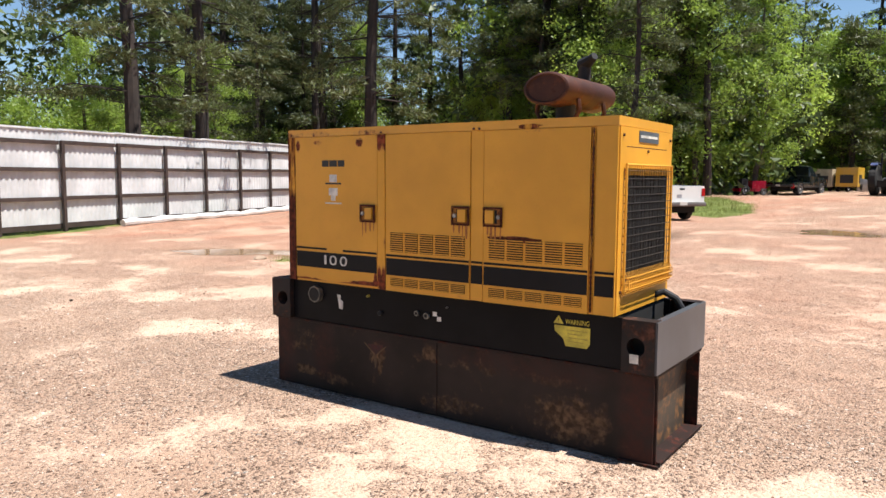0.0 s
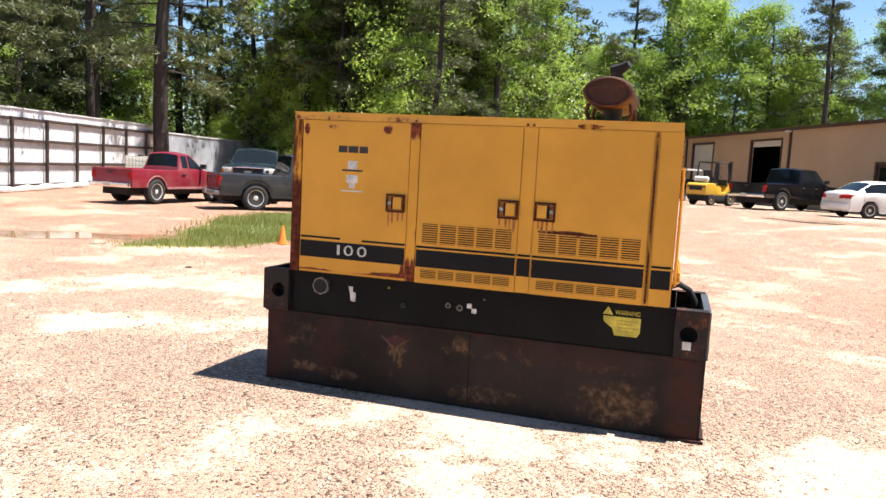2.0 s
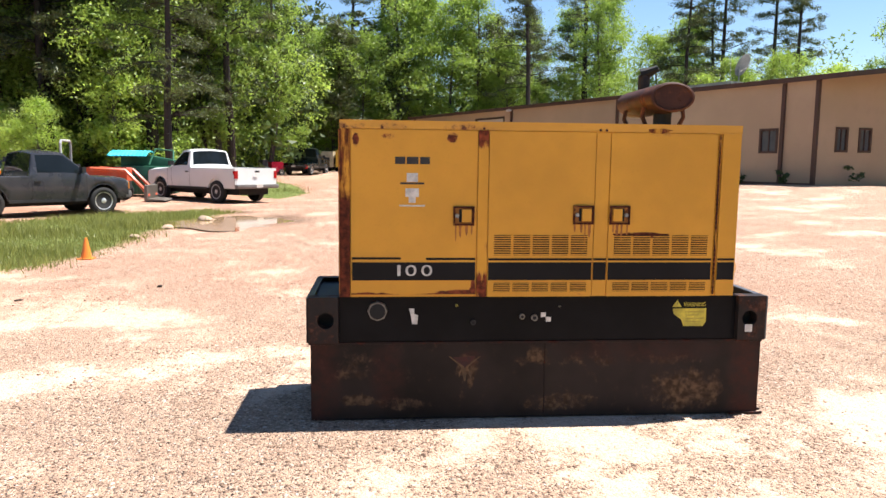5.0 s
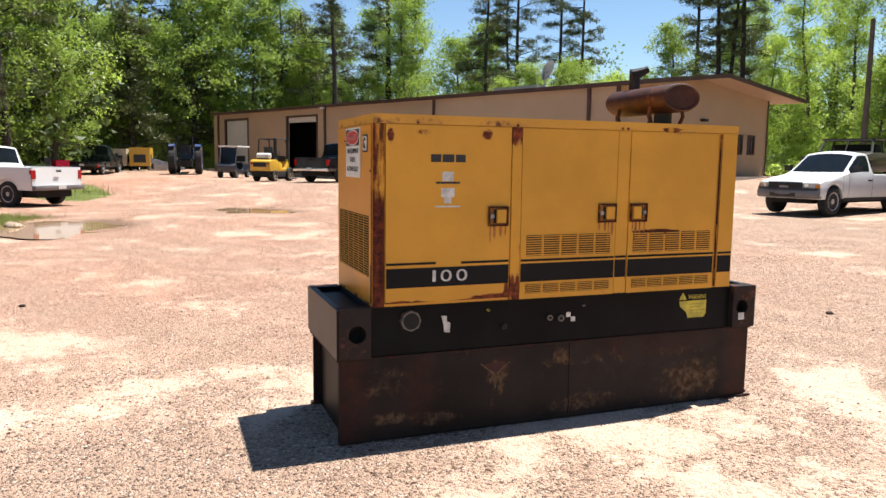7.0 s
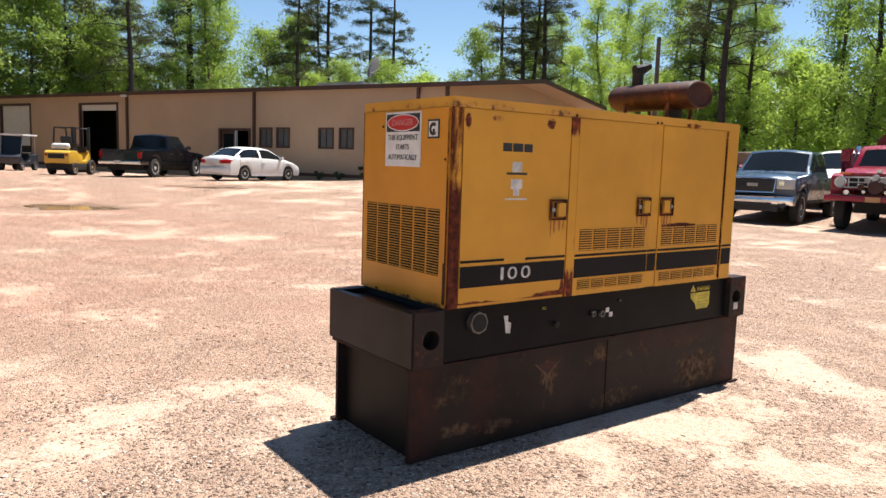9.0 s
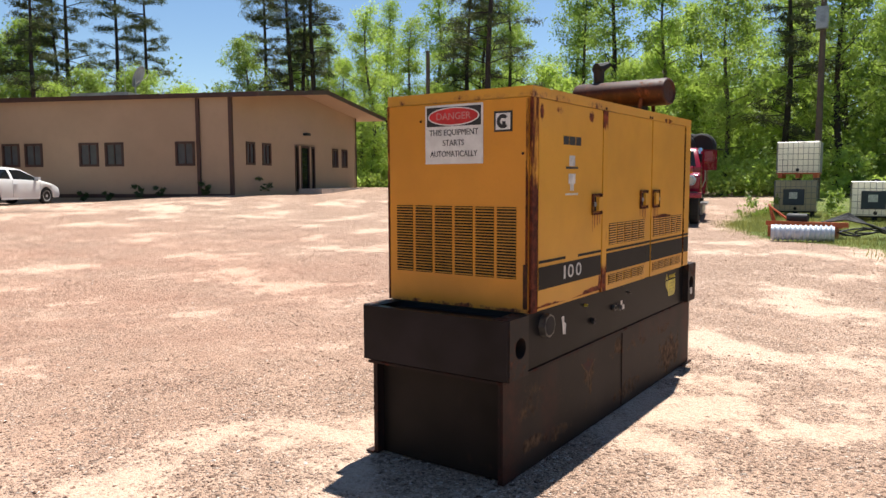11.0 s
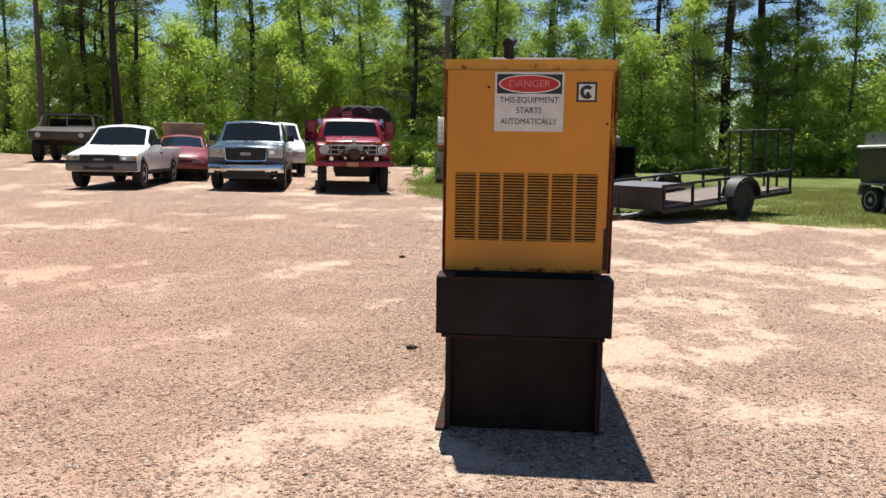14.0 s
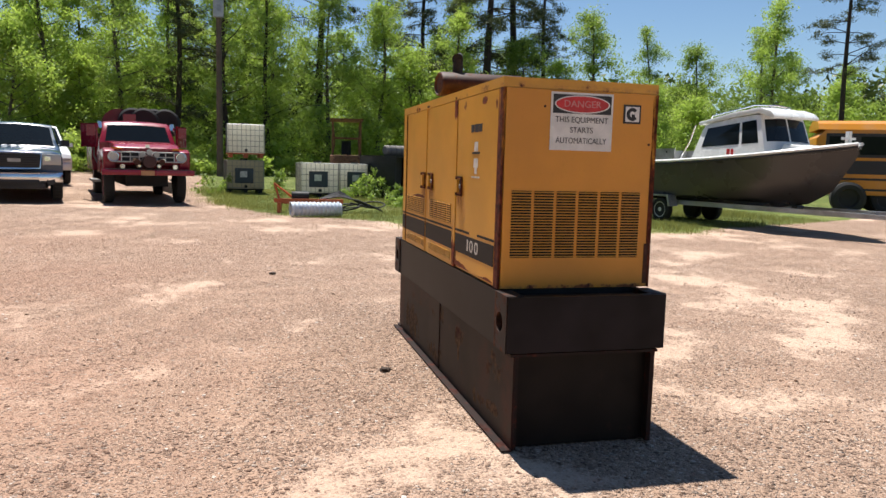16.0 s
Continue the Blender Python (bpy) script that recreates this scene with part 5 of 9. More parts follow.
for x, y, h, lamp_ in ((33.6, 25.4, 8.6, False), (34.8, 3.3, 11.5, True)):
    z = ground_z(x, y)
    po = thing("utility_pole", pose(x, y, z), "weathered wooden utility pole" + (" carrying a lamp and a grey box" if lamp_ else " with a bare top"), "pole")
    part("pole", tube([(0, 0, -0.3), (0, 0, h)], [0.17, 0.12], 10), M_POLE, po)
    if lamp_:
        part("lamp_box", box(-0.5, -0.2, -0.25, 0.25, 7.9, 8.9, 0.05), M_STEEL, po, "grey box with lamp")
        part("lamp_arm", tube([(-0.1, 0, 9.2), (-0.7, 0, 9.4), (-1.0, 0, 9.35)], 0.04, 6), M_STEEL, po)

# ==== trees ====
def leaf_material(name, a, b, trans=0.35):
    n = Nodes(name)
    n.t.nodes.remove(n.b)
    oi = n.t.nodes.new("ShaderNodeObjectInfo").outputs["Random"]
    isl = n.t.nodes.new("ShaderNodeNewGeometry").outputs["Random Per Island"]
    f = n.math("ADD", n.math("MULTIPLY", oi, 0.6), n.math("MULTIPLY", isl, 0.4))
    f = n.math("ADD", n.math("MULTIPLY", f, 0.7), n.math("MULTIPLY", n.noise(0.35, 3), 0.35))
    c = n.mix(f, a, b)
    di, tr, gl = n.node("ShaderNodeBsdfDiffuse"), n.node("ShaderNodeBsdfTranslucent"), n.node("ShaderNodeBsdfGlossy", Roughness=0.5)
    n.link(c, di.inputs[0])
    n.link(n.mix(0.5, c, shade(b, 1.5)), tr.inputs[0])
    gl.inputs[0].default_value = (1, 1, 1, 1)
    m1, m2 = n.node("ShaderNodeMixShader", Fac=trans), n.node("ShaderNodeMixShader", Fac=0.03)
    n.link(di.outputs[0], m1.inputs[1])
    n.link(tr.outputs[0], m1.inputs[2])
    n.link(m1.outputs[0], m2.inputs[1])
    n.link(gl.outputs[0], m2.inputs[2])
    n.link(m2.outputs[0], n.out.inputs[0])
    return n.m


M_LEAF = leaf_material("broad_leaf", (0.045, 0.10, 0.014), (0.32, 0.43, 0.07), 0.48)
M_LEAF_BRIGHT = leaf_material("young_leaf", (0.14, 0.25, 0.025), (0.43, 0.54, 0.1), 0.55)
M_NEEDLE = leaf_material("pine_needle", (0.022, 0.037, 0.013), (0.12, 0.135, 0.042), 0.22)
M_BARK = plain("pine_bark", (0.042, 0.03, 0.025), 0.95, vary=0.35, scale=3.0, grain=18.0, bump=0.5)
M_BARK2 = plain("grey_bark", (0.1, 0.082, 0.065), 0.95, vary=0.3, scale=3.0, grain=18.0, bump=0.4)


# holds the woods' inner shade as leaf colour; the wall shrubs share it
M_THICK = leaf_material("dark_leaf", (0.022, 0.04, 0.01), (0.085, 0.12, 0.03), 0.2)


def leaf_cloud(centres, radii, per, size, rg, squash=0.7, long=1.0, normal_up=0.4, wide=0.9):
    """Leaves as small triangles gathered in clumps."""
    n = len(centres) * per
    c = np.repeat(np.asarray(centres), per, 0)
    r = np.repeat(np.asarray(radii), per)
    d = rg.normal(0, 1, (n, 3))
    d /= np.linalg.norm(d, axis=1, keepdims=True)
    rad = rg.uniform(0, 1, n) ** 0.55 * rg.uniform(0.7, 1.35, n)
    p = c + d * (r * rad)[:, None] * (1, 1, squash)
    nn = rg.normal(0, 1, (n, 3)) + (0, 0, normal_up)
    nn /= np.linalg.norm(nn, axis=1, keepdims=True)
    a = np.cross(nn, rg.normal(0, 1, (n, 3)))
    a /= np.linalg.norm(a, axis=1, keepdims=True) + 1e-9
    b = np.cross(nn, a)
    s = size * rg.uniform(0.6, 1.3, n)[:, None]
    v = np.stack([p - a * s * long - b * s * wide * 0.4, p + a * s * long - b * s * wide * 0.3, p + b * s * wide * 0.7], 1).reshape(-1, 3)
    return v, np.arange(n * 3).reshape(n, 3)


def mesh_from(name, v, f, material):
    me = bpy.data.meshes.new(name)
    me.from_pydata(v.tolist(), [], f.tolist())
    me.materials.append(material)
    return me


def broad_tree(seed, h, spread, base, limbs, per, leaf, mat_, bark, lean=0.0, size=0.125, thin=1.0):
    """A bent trunk, limbs that reach out and up, and clumps of leaves strung along them."""
    rg, rr = np.random.default_rng(seed), random.Random(seed)
    t = thing("tree", pose(0, 0, 0), leaf, "tree", "trees of the surrounding woods")
    bm = bmesh.new()
    bend = [(lean * k / 8 + 0.2 * math.sin(k * 0.9 + seed), 0.2 * math.cos(k * 0.8 + seed * 2), h * 0.95 * k / 8) for k in range(9)]
    add_tube(bm, [(bend[0][0], bend[0][1], -0.4)] + bend[1:], [0.0125 * h * (1 - k / 9.2) + 0.015 for k in range(9)], 7)
    cs, rs = [], []
    for i in range(limbs):
        f = base + (1 - base) * ((i + rr.random()) / limbs)
        k = min(int(f * 8), 7)
        o = Vector(bend[k]).lerp(Vector(bend[k + 1]), f * 8 - k)
        a = i * 2.4 + rr.uniform(-0.7, 0.7)
        g = (f - base) / (1 - base)
        prof = math.sin(math.pi * (0.2 + 0.74 * g)) ** 0.8
        lobe = 0.75 + 0.5 * math.sin(a * 2 + f * 9 + seed) * rr.random()
        reach = spread * prof * lobe * rr.uniform(0.55, 1.15)
        rise = rr.uniform(0.1, 0.75)
        tip = o + Vector((math.cos(a) * reach, math.sin(a) * reach, reach * rise))
        mid = o.lerp(tip, 0.5) + Vector((0, 0, -0.08 * reach))
        add_tube(bm, [o, mid, tip], [0.025 + 0.003 * h * (1 - f), 0.025, 0.008], 4, False)
        for q in (0.4, 0.65, 0.85, 1.0, 1.12):
            if rr.random() < 0.18 * thin:
                continue
            j = reach * 0.22 + 0.15
            cs.append(tuple(o.lerp(tip, q) + Vector((rr.uniform(-j, j), rr.uniform(-j, j), rr.uniform(-j, j) * 0.8))))
            rs.append(rr.uniform(0.6, 1.5) * (0.36 + 0.15 * spread))
    cs.append(bend[-1])
    rs.append(0.4 + 0.1 * spread)
    part("trunk", bm, bark, t)
    v, f = leaf_cloud(cs, rs, int(per * 1.6), size * 0.78, rg, 0.75)
    ob = new("crown", mesh_from("crown", v, f, mat_))
    ob.parent = t
    return t


def pine_tree(seed, h, base, whorls, spread, per=46, low_dead=True, hang=0.0, girth=1.0):
    rg, rr = np.random.default_rng(seed), random.Random(seed)
    t = thing("pine_tree", pose(0, 0, 0), "tall pine with a bare dark trunk and tufted needles", "tree", "trees of the surrounding woods")
    bm = bmesh.new()
    sway = [(0.12 * math.sin(k + seed), 0.12 * math.cos(k * 1.3 + seed), h * k / 7) for k in range(8)]
    add_tube(bm, [(sway[0][0], sway[0][1], -0.4)] + sway[1:], [girth * (0.15 + 0.0045 * h) * (1 - k / 8.4) + 0.02 for k in range(8)], 9)
    cs, rs = [], []
    for i in range(whorls):
        f = base + (1 - base) * i / whorls
        k = min(int(f * 7), 6)
        o = Vector(sway[k]).lerp(Vector(sway[k + 1]), f * 7 - k)
        for j in range(rr.choice((2, 3, 3, 4))):
            a = rr.uniform(0, 6.28)
            reach = spread * (1 - 0.65 * (f - base) / (1 - base)) * rr.uniform(0.5, 1.0)
            droop = rr.uniform(-0.28, 0.3) - hang
            tip = o + Vector((math.cos(a) * reach, math.sin(a) * reach, droop * reach))
            mid = o.lerp(tip, 0.55) + Vector((0, 0, 0.08 * reach))
            add_tube(bm, [o, mid, tip], [0.05, 0.035, 0.012], 4, False)
            for q in (0.55, 0.8, 1.0):
                c = o.lerp(tip, q) + Vector((rr.uniform(-0.4, 0.4), rr.uniform(-0.4, 0.4), rr.uniform(-0.1, 0.3)))
                cs.append(tuple(c))
                rs.append(rr.uniform(0.4, 0.8))

    if low_dead:
        for i in range(6):
            z = h * rr.uniform(0.12, base)
            a, l = rr.uniform(0, 6.28), rr.uniform(0.4, 1.6)
            add_tube(bm, [(0, 0, z), (math.cos(a) * l, math.sin(a) * l, z + rr.uniform(-0.1, 0.3))], [0.03, 0.008], 4, False)
    part("trunk", bm, M_BARK, t)
    v, f = leaf_cloud(cs, rs, int(per * 1.9), 0.125, rg, 0.5, 1.25, 0.6, 0.36)
    ob = new("crown", mesh_from("crown", v, f, M_NEEDLE))
    ob.parent = t
    return t


L1 = "leafy broadleaf tree in fresh spring green at the wood's edge"
L2 = "slender young broadleaf tree with light green leaves"
BROADS = [broad_tree(11, 11, 3.2, 0.1, 34, 64, L1, M_LEAF, M_BARK2), broad_tree(12, 13, 2.9, 0.1, 36, 64, L1, M_LEAF, M_BARK2),
          broad_tree(13, 9, 3.0, 0.06, 32, 66, "leafy broadleaf tree in bright yellow-green", M_LEAF_BRIGHT, M_BARK2), broad_tree(14, 15, 3.3, 0.14, 38, 64, L1, M_LEAF, M_BARK2)]
SLIMS = [broad_tree(21, 14, 2.0, 0.06, 36, 54, L2, M_LEAF_BRIGHT, M_BARK2, 0.4, 0.11, 1.0), broad_tree(22, 16, 2.2, 0.1, 36, 54, L2, M_LEAF, M_BARK, -0.5, 0.11, 1.0),
         broad_tree(23, 12, 1.9, 0.05, 34, 54, L2, M_LEAF_BRIGHT, M_BARK2, -0.3, 0.11, 1.0), broad_tree(24, 15, 2.3, 0.12, 38, 54, L2, M_LEAF, M_BARK2, 0.6, 0.11, 1.0)]
PINES = [pine_tree(31, 21, 0.36, 16, 3.8), pine_tree(32, 24, 0.42, 15, 4.0), pine_tree(33, 18, 0.22, 18, 3.6)]
PINE_LOW = pine_tree(35, 21, 0.24, 17, 5.4, 60, True, 0.18, 1.4)
PINE_YOUNG = pine_tree(34, 10, 0.12, 17, 2.2, 40, False)
USED = set()


def plant(kind, x, y, turn=0.0, k=1.0):
    """Sets the first of a kind, then copies of it."""
    m = pose(x, y, ground_z(x, y) - 0.05, 0, 0, turn)
    if kind.name in USED:
        ob = copy_thing(kind, m)
    else:
        USED.add(kind.name)
        kind.matrix_world = m
        ob = kind
    ob.scale = (k, k, k)
    return ob


EDGE = [(-29, -4), (-31.5, 12), (-35, 32), (-35, 48), (-22, 43), (-14, 38), (-13, 47), (-11, 61), (6, 67), (20, 60), (33, 47), (38, 33), (40.5, 18), (40, 2), (41, -14), (36, -28), (24, -40), (6, -48)]
# by stretch of the edge: rows deep, spacing along it, share of pines, share of slim trees, size
MIX = [(2, 5.0, 0.1, 0.2, 0.75), (3, 4.2, 0.6, 0.1, 0.8), (4, 2.8, 0.9, 0.02, 1.1), (4, 3.0, 0.85, 0.02, 1.15), (3, 2.8, 0.8, 0.02, 1.15), (3, 2.8, 0.6, 0.03, 1.2), (3, 3.0, 0.3, 0.06, 1.35), (3, 2.9, 0.34, 0.12, 1.3),
       (3, 3.3, 0.16, 0.25, 1.15), (3, 3.4, 0.14, 0.3, 1.1), (3, 3.6, 0.14, 0.3, 1.05), (3, 3.0, 0.07, 0.3, 1.05), (3, 2.7, 0.05, 0.3, 1.05), (3, 2.7, 0.08, 0.3, 0.95), (3, 2.9, 0.1, 0.3, 0.88), (3, 3.2, 0.14, 0.3, 0.82), (2, 4.5, 0.15, 0.3, 0.8)]


def low_west(x, y):
    """The woods stand low and thin on the open ground behind the fence's near end."""
    return 147.0 < math.degrees(math.atan2(y + 4.3, x - 2.8)) % 360 < 160.0


tr = random.Random(8)
for (ax, ay), (bx, by), (rows, gap, pines, slims, grow) in zip(EDGE, EDGE[1:], MIX):
    L = math.hypot(bx - ax, by - ay)
    nx, ny = (by - ay) / L, -(bx - ax) / L
    if (ax * nx + ay * ny) < 0:
        nx, ny = -nx, -ny
    for row in range(rows):
        s = tr.uniform(0, gap)
        while s < L:
            o = 1.5 + row * 5.0 + tr.uniform(-1.4, 1.4)
            x, y = ax + (bx - ax) * s / L + nx * o, ay + (by - ay) * s / L + ny * o
            q = tr.random()
            front = row == 0
            if low_west(x, y):
                plant(tr.choice(BROADS), x, y, tr.uniform(0, 360), tr.uniform(0.45, 0.62))
                s += gap * 1.6
                continue
            if q < pines:
                kind = tr.choice(PINES) if x > 0 or tr.random() < 0.6 else PINE_LOW
            elif q < pines + slims:
                kind = tr.choice(SLIMS)
            else:
                kind = tr.choice(BROADS if x < 26 else BROADS + [BROADS[2], BROADS[2]])
            # a stand of lighter broadleaf trees among the pines beyond the grey fence
            if -34 < x < -20 and 38 < y < 54 and kind in PINES + [PINE_LOW] and int(s * 10) % 3:
                kind = (BROADS[1], BROADS[2], SLIMS[0])[int(s * 10) % 5 % 3]
            plant(kind, x, y, tr.uniform(0, 360), tr.uniform(0.75, 1.1) * (grow if kind not in PINES else 0.5 + grow * 0.5))
            s += gap * tr.uniform(0.75, 1.3)
# single trees that stand out
for kind, x, y, k in ((PINE_LOW, -26.45, 29.7, 1.25), (PINE_LOW, -26.4, 13.8, 1.05), (PINE_LOW, -26.5, 17.4, 1.0), (PINES[2], -28.0, 6.5, 1.05), (PINES[0], -31.1, 45.8, 1.05),
                      (PINES[0], -23.5, 40.9, 1.0), (PINES[2], -20.6, 40.1, 1.0), (PINES[2], -33.1, 44.5, 1.1), (PINES[0], -30.6, 48.4, 1.05), (PINES[2], -21.9, 46.1, 1.0), (BROADS[2], -18.6, 34.6, 0.5), (BROADS[2], -20.2, 35.6, 0.38), (BROADS[2], -22.2, 38.2, 0.45), (BROADS[2], -31.8, 43.4, 0.55), (SLIMS[0], -25.2, 41.6, 0.75), (BROADS[1], -27.6, 44.0, 0.8), (SLIMS[2], -22.6, 41.8, 0.9), (BROADS[0], -24.2, 43.2, 0.95), (PINES[1], 18.6, 66, 0.95), (PINES[1], 29.5, 60, 0.95), (PINES[0], 37.0, 41.3, 0.95), (PINES[1], 38.2, 40, 0.95), (PINES[2], 40.0, 26.5, 0.9), (BROADS[2], -9.5, 55, 1.35), (BROADS[3], -12, 45, 1.1), (PINES[2], -12.0, 34.5, 0.9), (PINE_YOUNG, -4.8, 62.5, 1.35), (PINE_YOUNG, 0.5, 66, 1.2), (PINES[0], 11.5, 59, 1.0), (PINES[2], 24.5, 56, 1.0),
                      (PINES[0], 36.3, 22.5, 0.95), (PINE_LOW, 43.0, -13.6, 1.0), (PINE_LOW, 46.5, -16.6, 1.05), (BROADS[2], 39, 14, 0.9), (BROADS[2], 37, 27, 0.8), (BROADS[3], 3.0, 67, 1.2), (BROADS[1], 5.5, 65, 1.25), (BROADS[3], 8.0, 65.5, 1.15), (BROADS[0], 10.5, 63.5, 1.1), (PINES[2], 7.0, 68, 0.95), (PINE_YOUNG, 10.0, 66, 1.5)):
    plant(kind, x, y, (x * 37 + y * 11) % 360, k)

# undergrowth along the wood's edge: one mass of leaves
rg = np.random.default_rng(5)
cs, rs = [], []
for (ax, ay), (bx, by), (rows, gap, *_r) in zip(EDGE, EDGE[1:], MIX):
    L = math.hypot(bx - ax, by - ay)
    nx, ny = (by - ay) / L, -(bx - ax) / L
    if (ax * nx + ay * ny) < 0:
        nx, ny = -nx, -ny
    dens = 8.0 if rows > 2 else 5.0
    for k in range(int(L * dens)):
        s, o = rg.uniform(0, L), rg.uniform(0.0, 13.0)
        x, y = ax + (bx - ax) * s / L + nx * o, ay + (by - ay) * s / L + ny * o
        hi = 0.8 + 3.4 * rg.uniform() ** 1.5 + o * 0.45
        cs.append((x, y, ground_z(x, y) + hi * rg.uniform(0.2, 1.0)))
        rs.append(rg.uniform(0.6, 1.6))
    for k in range(int(L * 4)):
        s, o = rg.uniform(0, L), rg.uniform(-0.6, 4.0)
        x, y = ax + (bx - ax) * s / L + nx * o, ay + (by - ay) * s / L + ny * o
        cs.append((x, y, ground_z(x, y) + rg.uniform(0.1, 1.3)))
        rs.append(rg.uniform(0.5, 1.1))
v, f = leaf_cloud(cs, rs, 100, 0.13, rg, 0.8)
ob = new("undergrowth", mesh_from("undergrowth", v, f, M_LEAF))
tagged(ob, "dense green undergrowth along the edge of the woods", "undergrowth", kind="stuff")
# sunlit bushes in front of the trees
cs, rs = [], []
for (ax, ay), (bx, by) in zip(EDGE[10:15], EDGE[11:16]):
    L = math.hypot(bx - ax, by - ay)
    nx, ny = (by - ay) / L, -(bx - ax) / L
    for k in range(int(L * 9)):
        s, o = rg.uniform(0, L), rg.uniform(-4.2, 0.5)
        x, y = ax + (bx - ax) * s / L - nx * o * (1 if ax * nx + ay * ny < 0 else -1), ay + (by - ay) * s / L - ny * o * (1 if ax * nx + ay * ny < 0 else -1)
        top = (1.0 + 0.75 * (o + 4.2)) * (0.55 + 0.9 * abs(noise.noise((x * 0.25, y * 0.25, 2.0))))
        if y < 1.0 and o < -1.5:
            continue
        cs.append((x, y, ground_z(x, y) + top * rg.uniform(0.25, 1.0)))
        rs.append(rg.uniform(0.35, 0.85))
v, f = leaf_cloud(cs, rs, 80, 0.12, rg, 0.75)
ob = new("bushes", mesh_from("bushes", v, f, M_LEAF_BRIGHT))
tagged(ob, "sunlit yellow-green bushes in front of the woods", "bushes", kind="stuff")
# the inside of the woods, behind the first rows: shade put into dark leaves
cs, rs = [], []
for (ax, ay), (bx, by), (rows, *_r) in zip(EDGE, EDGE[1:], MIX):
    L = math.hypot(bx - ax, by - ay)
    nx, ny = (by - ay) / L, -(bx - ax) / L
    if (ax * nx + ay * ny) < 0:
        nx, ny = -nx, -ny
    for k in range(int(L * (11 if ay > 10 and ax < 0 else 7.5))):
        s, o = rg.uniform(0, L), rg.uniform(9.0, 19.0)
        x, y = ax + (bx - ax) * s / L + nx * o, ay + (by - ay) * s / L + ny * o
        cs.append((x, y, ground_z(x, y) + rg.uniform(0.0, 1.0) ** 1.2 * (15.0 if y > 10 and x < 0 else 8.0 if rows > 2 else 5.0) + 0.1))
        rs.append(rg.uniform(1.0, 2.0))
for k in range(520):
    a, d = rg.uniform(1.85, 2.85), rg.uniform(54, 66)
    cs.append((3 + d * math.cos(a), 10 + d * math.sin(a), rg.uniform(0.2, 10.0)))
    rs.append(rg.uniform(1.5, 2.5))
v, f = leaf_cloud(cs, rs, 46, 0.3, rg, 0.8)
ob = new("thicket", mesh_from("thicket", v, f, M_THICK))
tagged(ob, "thicket of leaves coloured dark for the shade inside the woods", "thicket", kind="stuff")
# far woods behind: one mass of larger leaf clumps
cs, rs = [], []
for k in range(2600):
    a = rg.uniform(-2.05, 3.0)
    d = rg.uniform(74, 112)
    x, y = 3 + d * math.cos(a), 10 + d * math.sin(a)
    if low_west(x, y):
        continue
    cs.append((x, y, rg.uniform(0.5, 13.5 if -0.2 < a < 1.3 else 13.0) * (0.75 + 0.5 * abs(noise.noise((x * 0.06, y * 0.06, 0))))))
    rs.append(rg.uniform(1.6, 3.0))
for k in range(900):
    a = rg.uniform(-2.05, 3.0)
    d = rg.uniform(62, 84)
    x, y = 3 + d * math.cos(a), 10 + d * math.sin(a)
    cs.append((x, y, rg.uniform(0.2, 5.0)))
    rs.append(rg.uniform(1.6, 2.6))
v, f = leaf_cloud(cs, rs, 70, 0.28, rg, 0.9)
ob = new("far_woods", mesh_from("far_woods", v, f, leaf_material("far_leaf", (0.06, 0.11, 0.018), (0.22, 0.3, 0.055), 0.35)))
tagged(ob, "far mass of green woods behind the yard", "woods", kind="stuff")

# ==== grass ====
def blades(name, poly_pts, heights, material, label):
    n = len(poly_pts)
    p = np.asarray(poly_pts)
    a = rg.uniform(0, 6.28, n)
    h = np.asarray(heights)
    w = 0.006 + 0.014 * h
    lean = rg.normal(0, 0.3, (n, 2)) * h[:, None]
    l = np.stack([p[:, 0] - w * np.cos(a), p[:, 1] - w * np.sin(a), p[:, 2]], -1)
    r = np.stack([p[:, 0] + w * np.cos(a), p[:, 1] + w * np.sin(a), p[:, 2]], -1)
    t = np.stack([p[:, 0] + lean[:, 0], p[:, 1] + lean[:, 1], p[:, 2] + h], -1)
    v = np.stack([l, r, t], 1).reshape(-1, 3)
    me = mesh_from(name, v, np.arange(n * 3).reshape(n, 3), material)
    return tagged(new(name, me), label, "grass", kind="stuff")


M_GRASS = leaf_material("grass_blade", (0.06, 0.1, 0.018), (0.34, 0.33, 0.09), 0.35)


def sow(poly, count, hmin, hmax, x0, x1, y0, y1, lumpy=1.0):
    xs, ys = rg.uniform(x0, x1, count), rg.uniform(y0, y1, count)
    d = inside(poly, xs, ys) + rg.normal(0, 0.25, count)
    l = np.array([noise.noise((x * 0.6, y * 0.6, 2)) for x, y in zip(xs, ys)])
    ok = d > 0
    xs, ys, d, l = xs[ok], ys[ok], d[ok], l[ok]
    zs = smooth_land(xs, ys) - puddle_dip(xs, ys) - 0.01
    return np.stack([xs, ys, zs], -1), (hmin + (hmax - hmin) * rg.uniform(0, 1, len(xs)) ** 2) * (0.35 + 1.2 * np.clip(l + 0.3, 0, 1) ** 1.5 * lumpy)


p1, h1 = sow(MEDIAN, 170000, 0.03, 0.24, -11, -3.6, 5, 20)
blades("grass", p1, h1, M_GRASS, "rough tall green grass on the verge strip")
p2, h2 = sow(LAWN, 170000, 0.03, 0.2, 8.5, 24, -14, 4)
blades("grass", p2, h2, M_GRASS, "short green grass beside the gravel")
p3, h3 = sow(FENCE_STRIP, 14000, 0.04, 0.15, -25, -19, 4, 19)
blades("grass", p3, h3, M_GRASS, "thin grass along the fence foot")
p4, h4 = sow(ROADSIDE, 14000, 0.1, 0.4, -14, -2, 25, 44)
blades("grass", p4, h4, M_GRASS, "rough grass by the roadside")

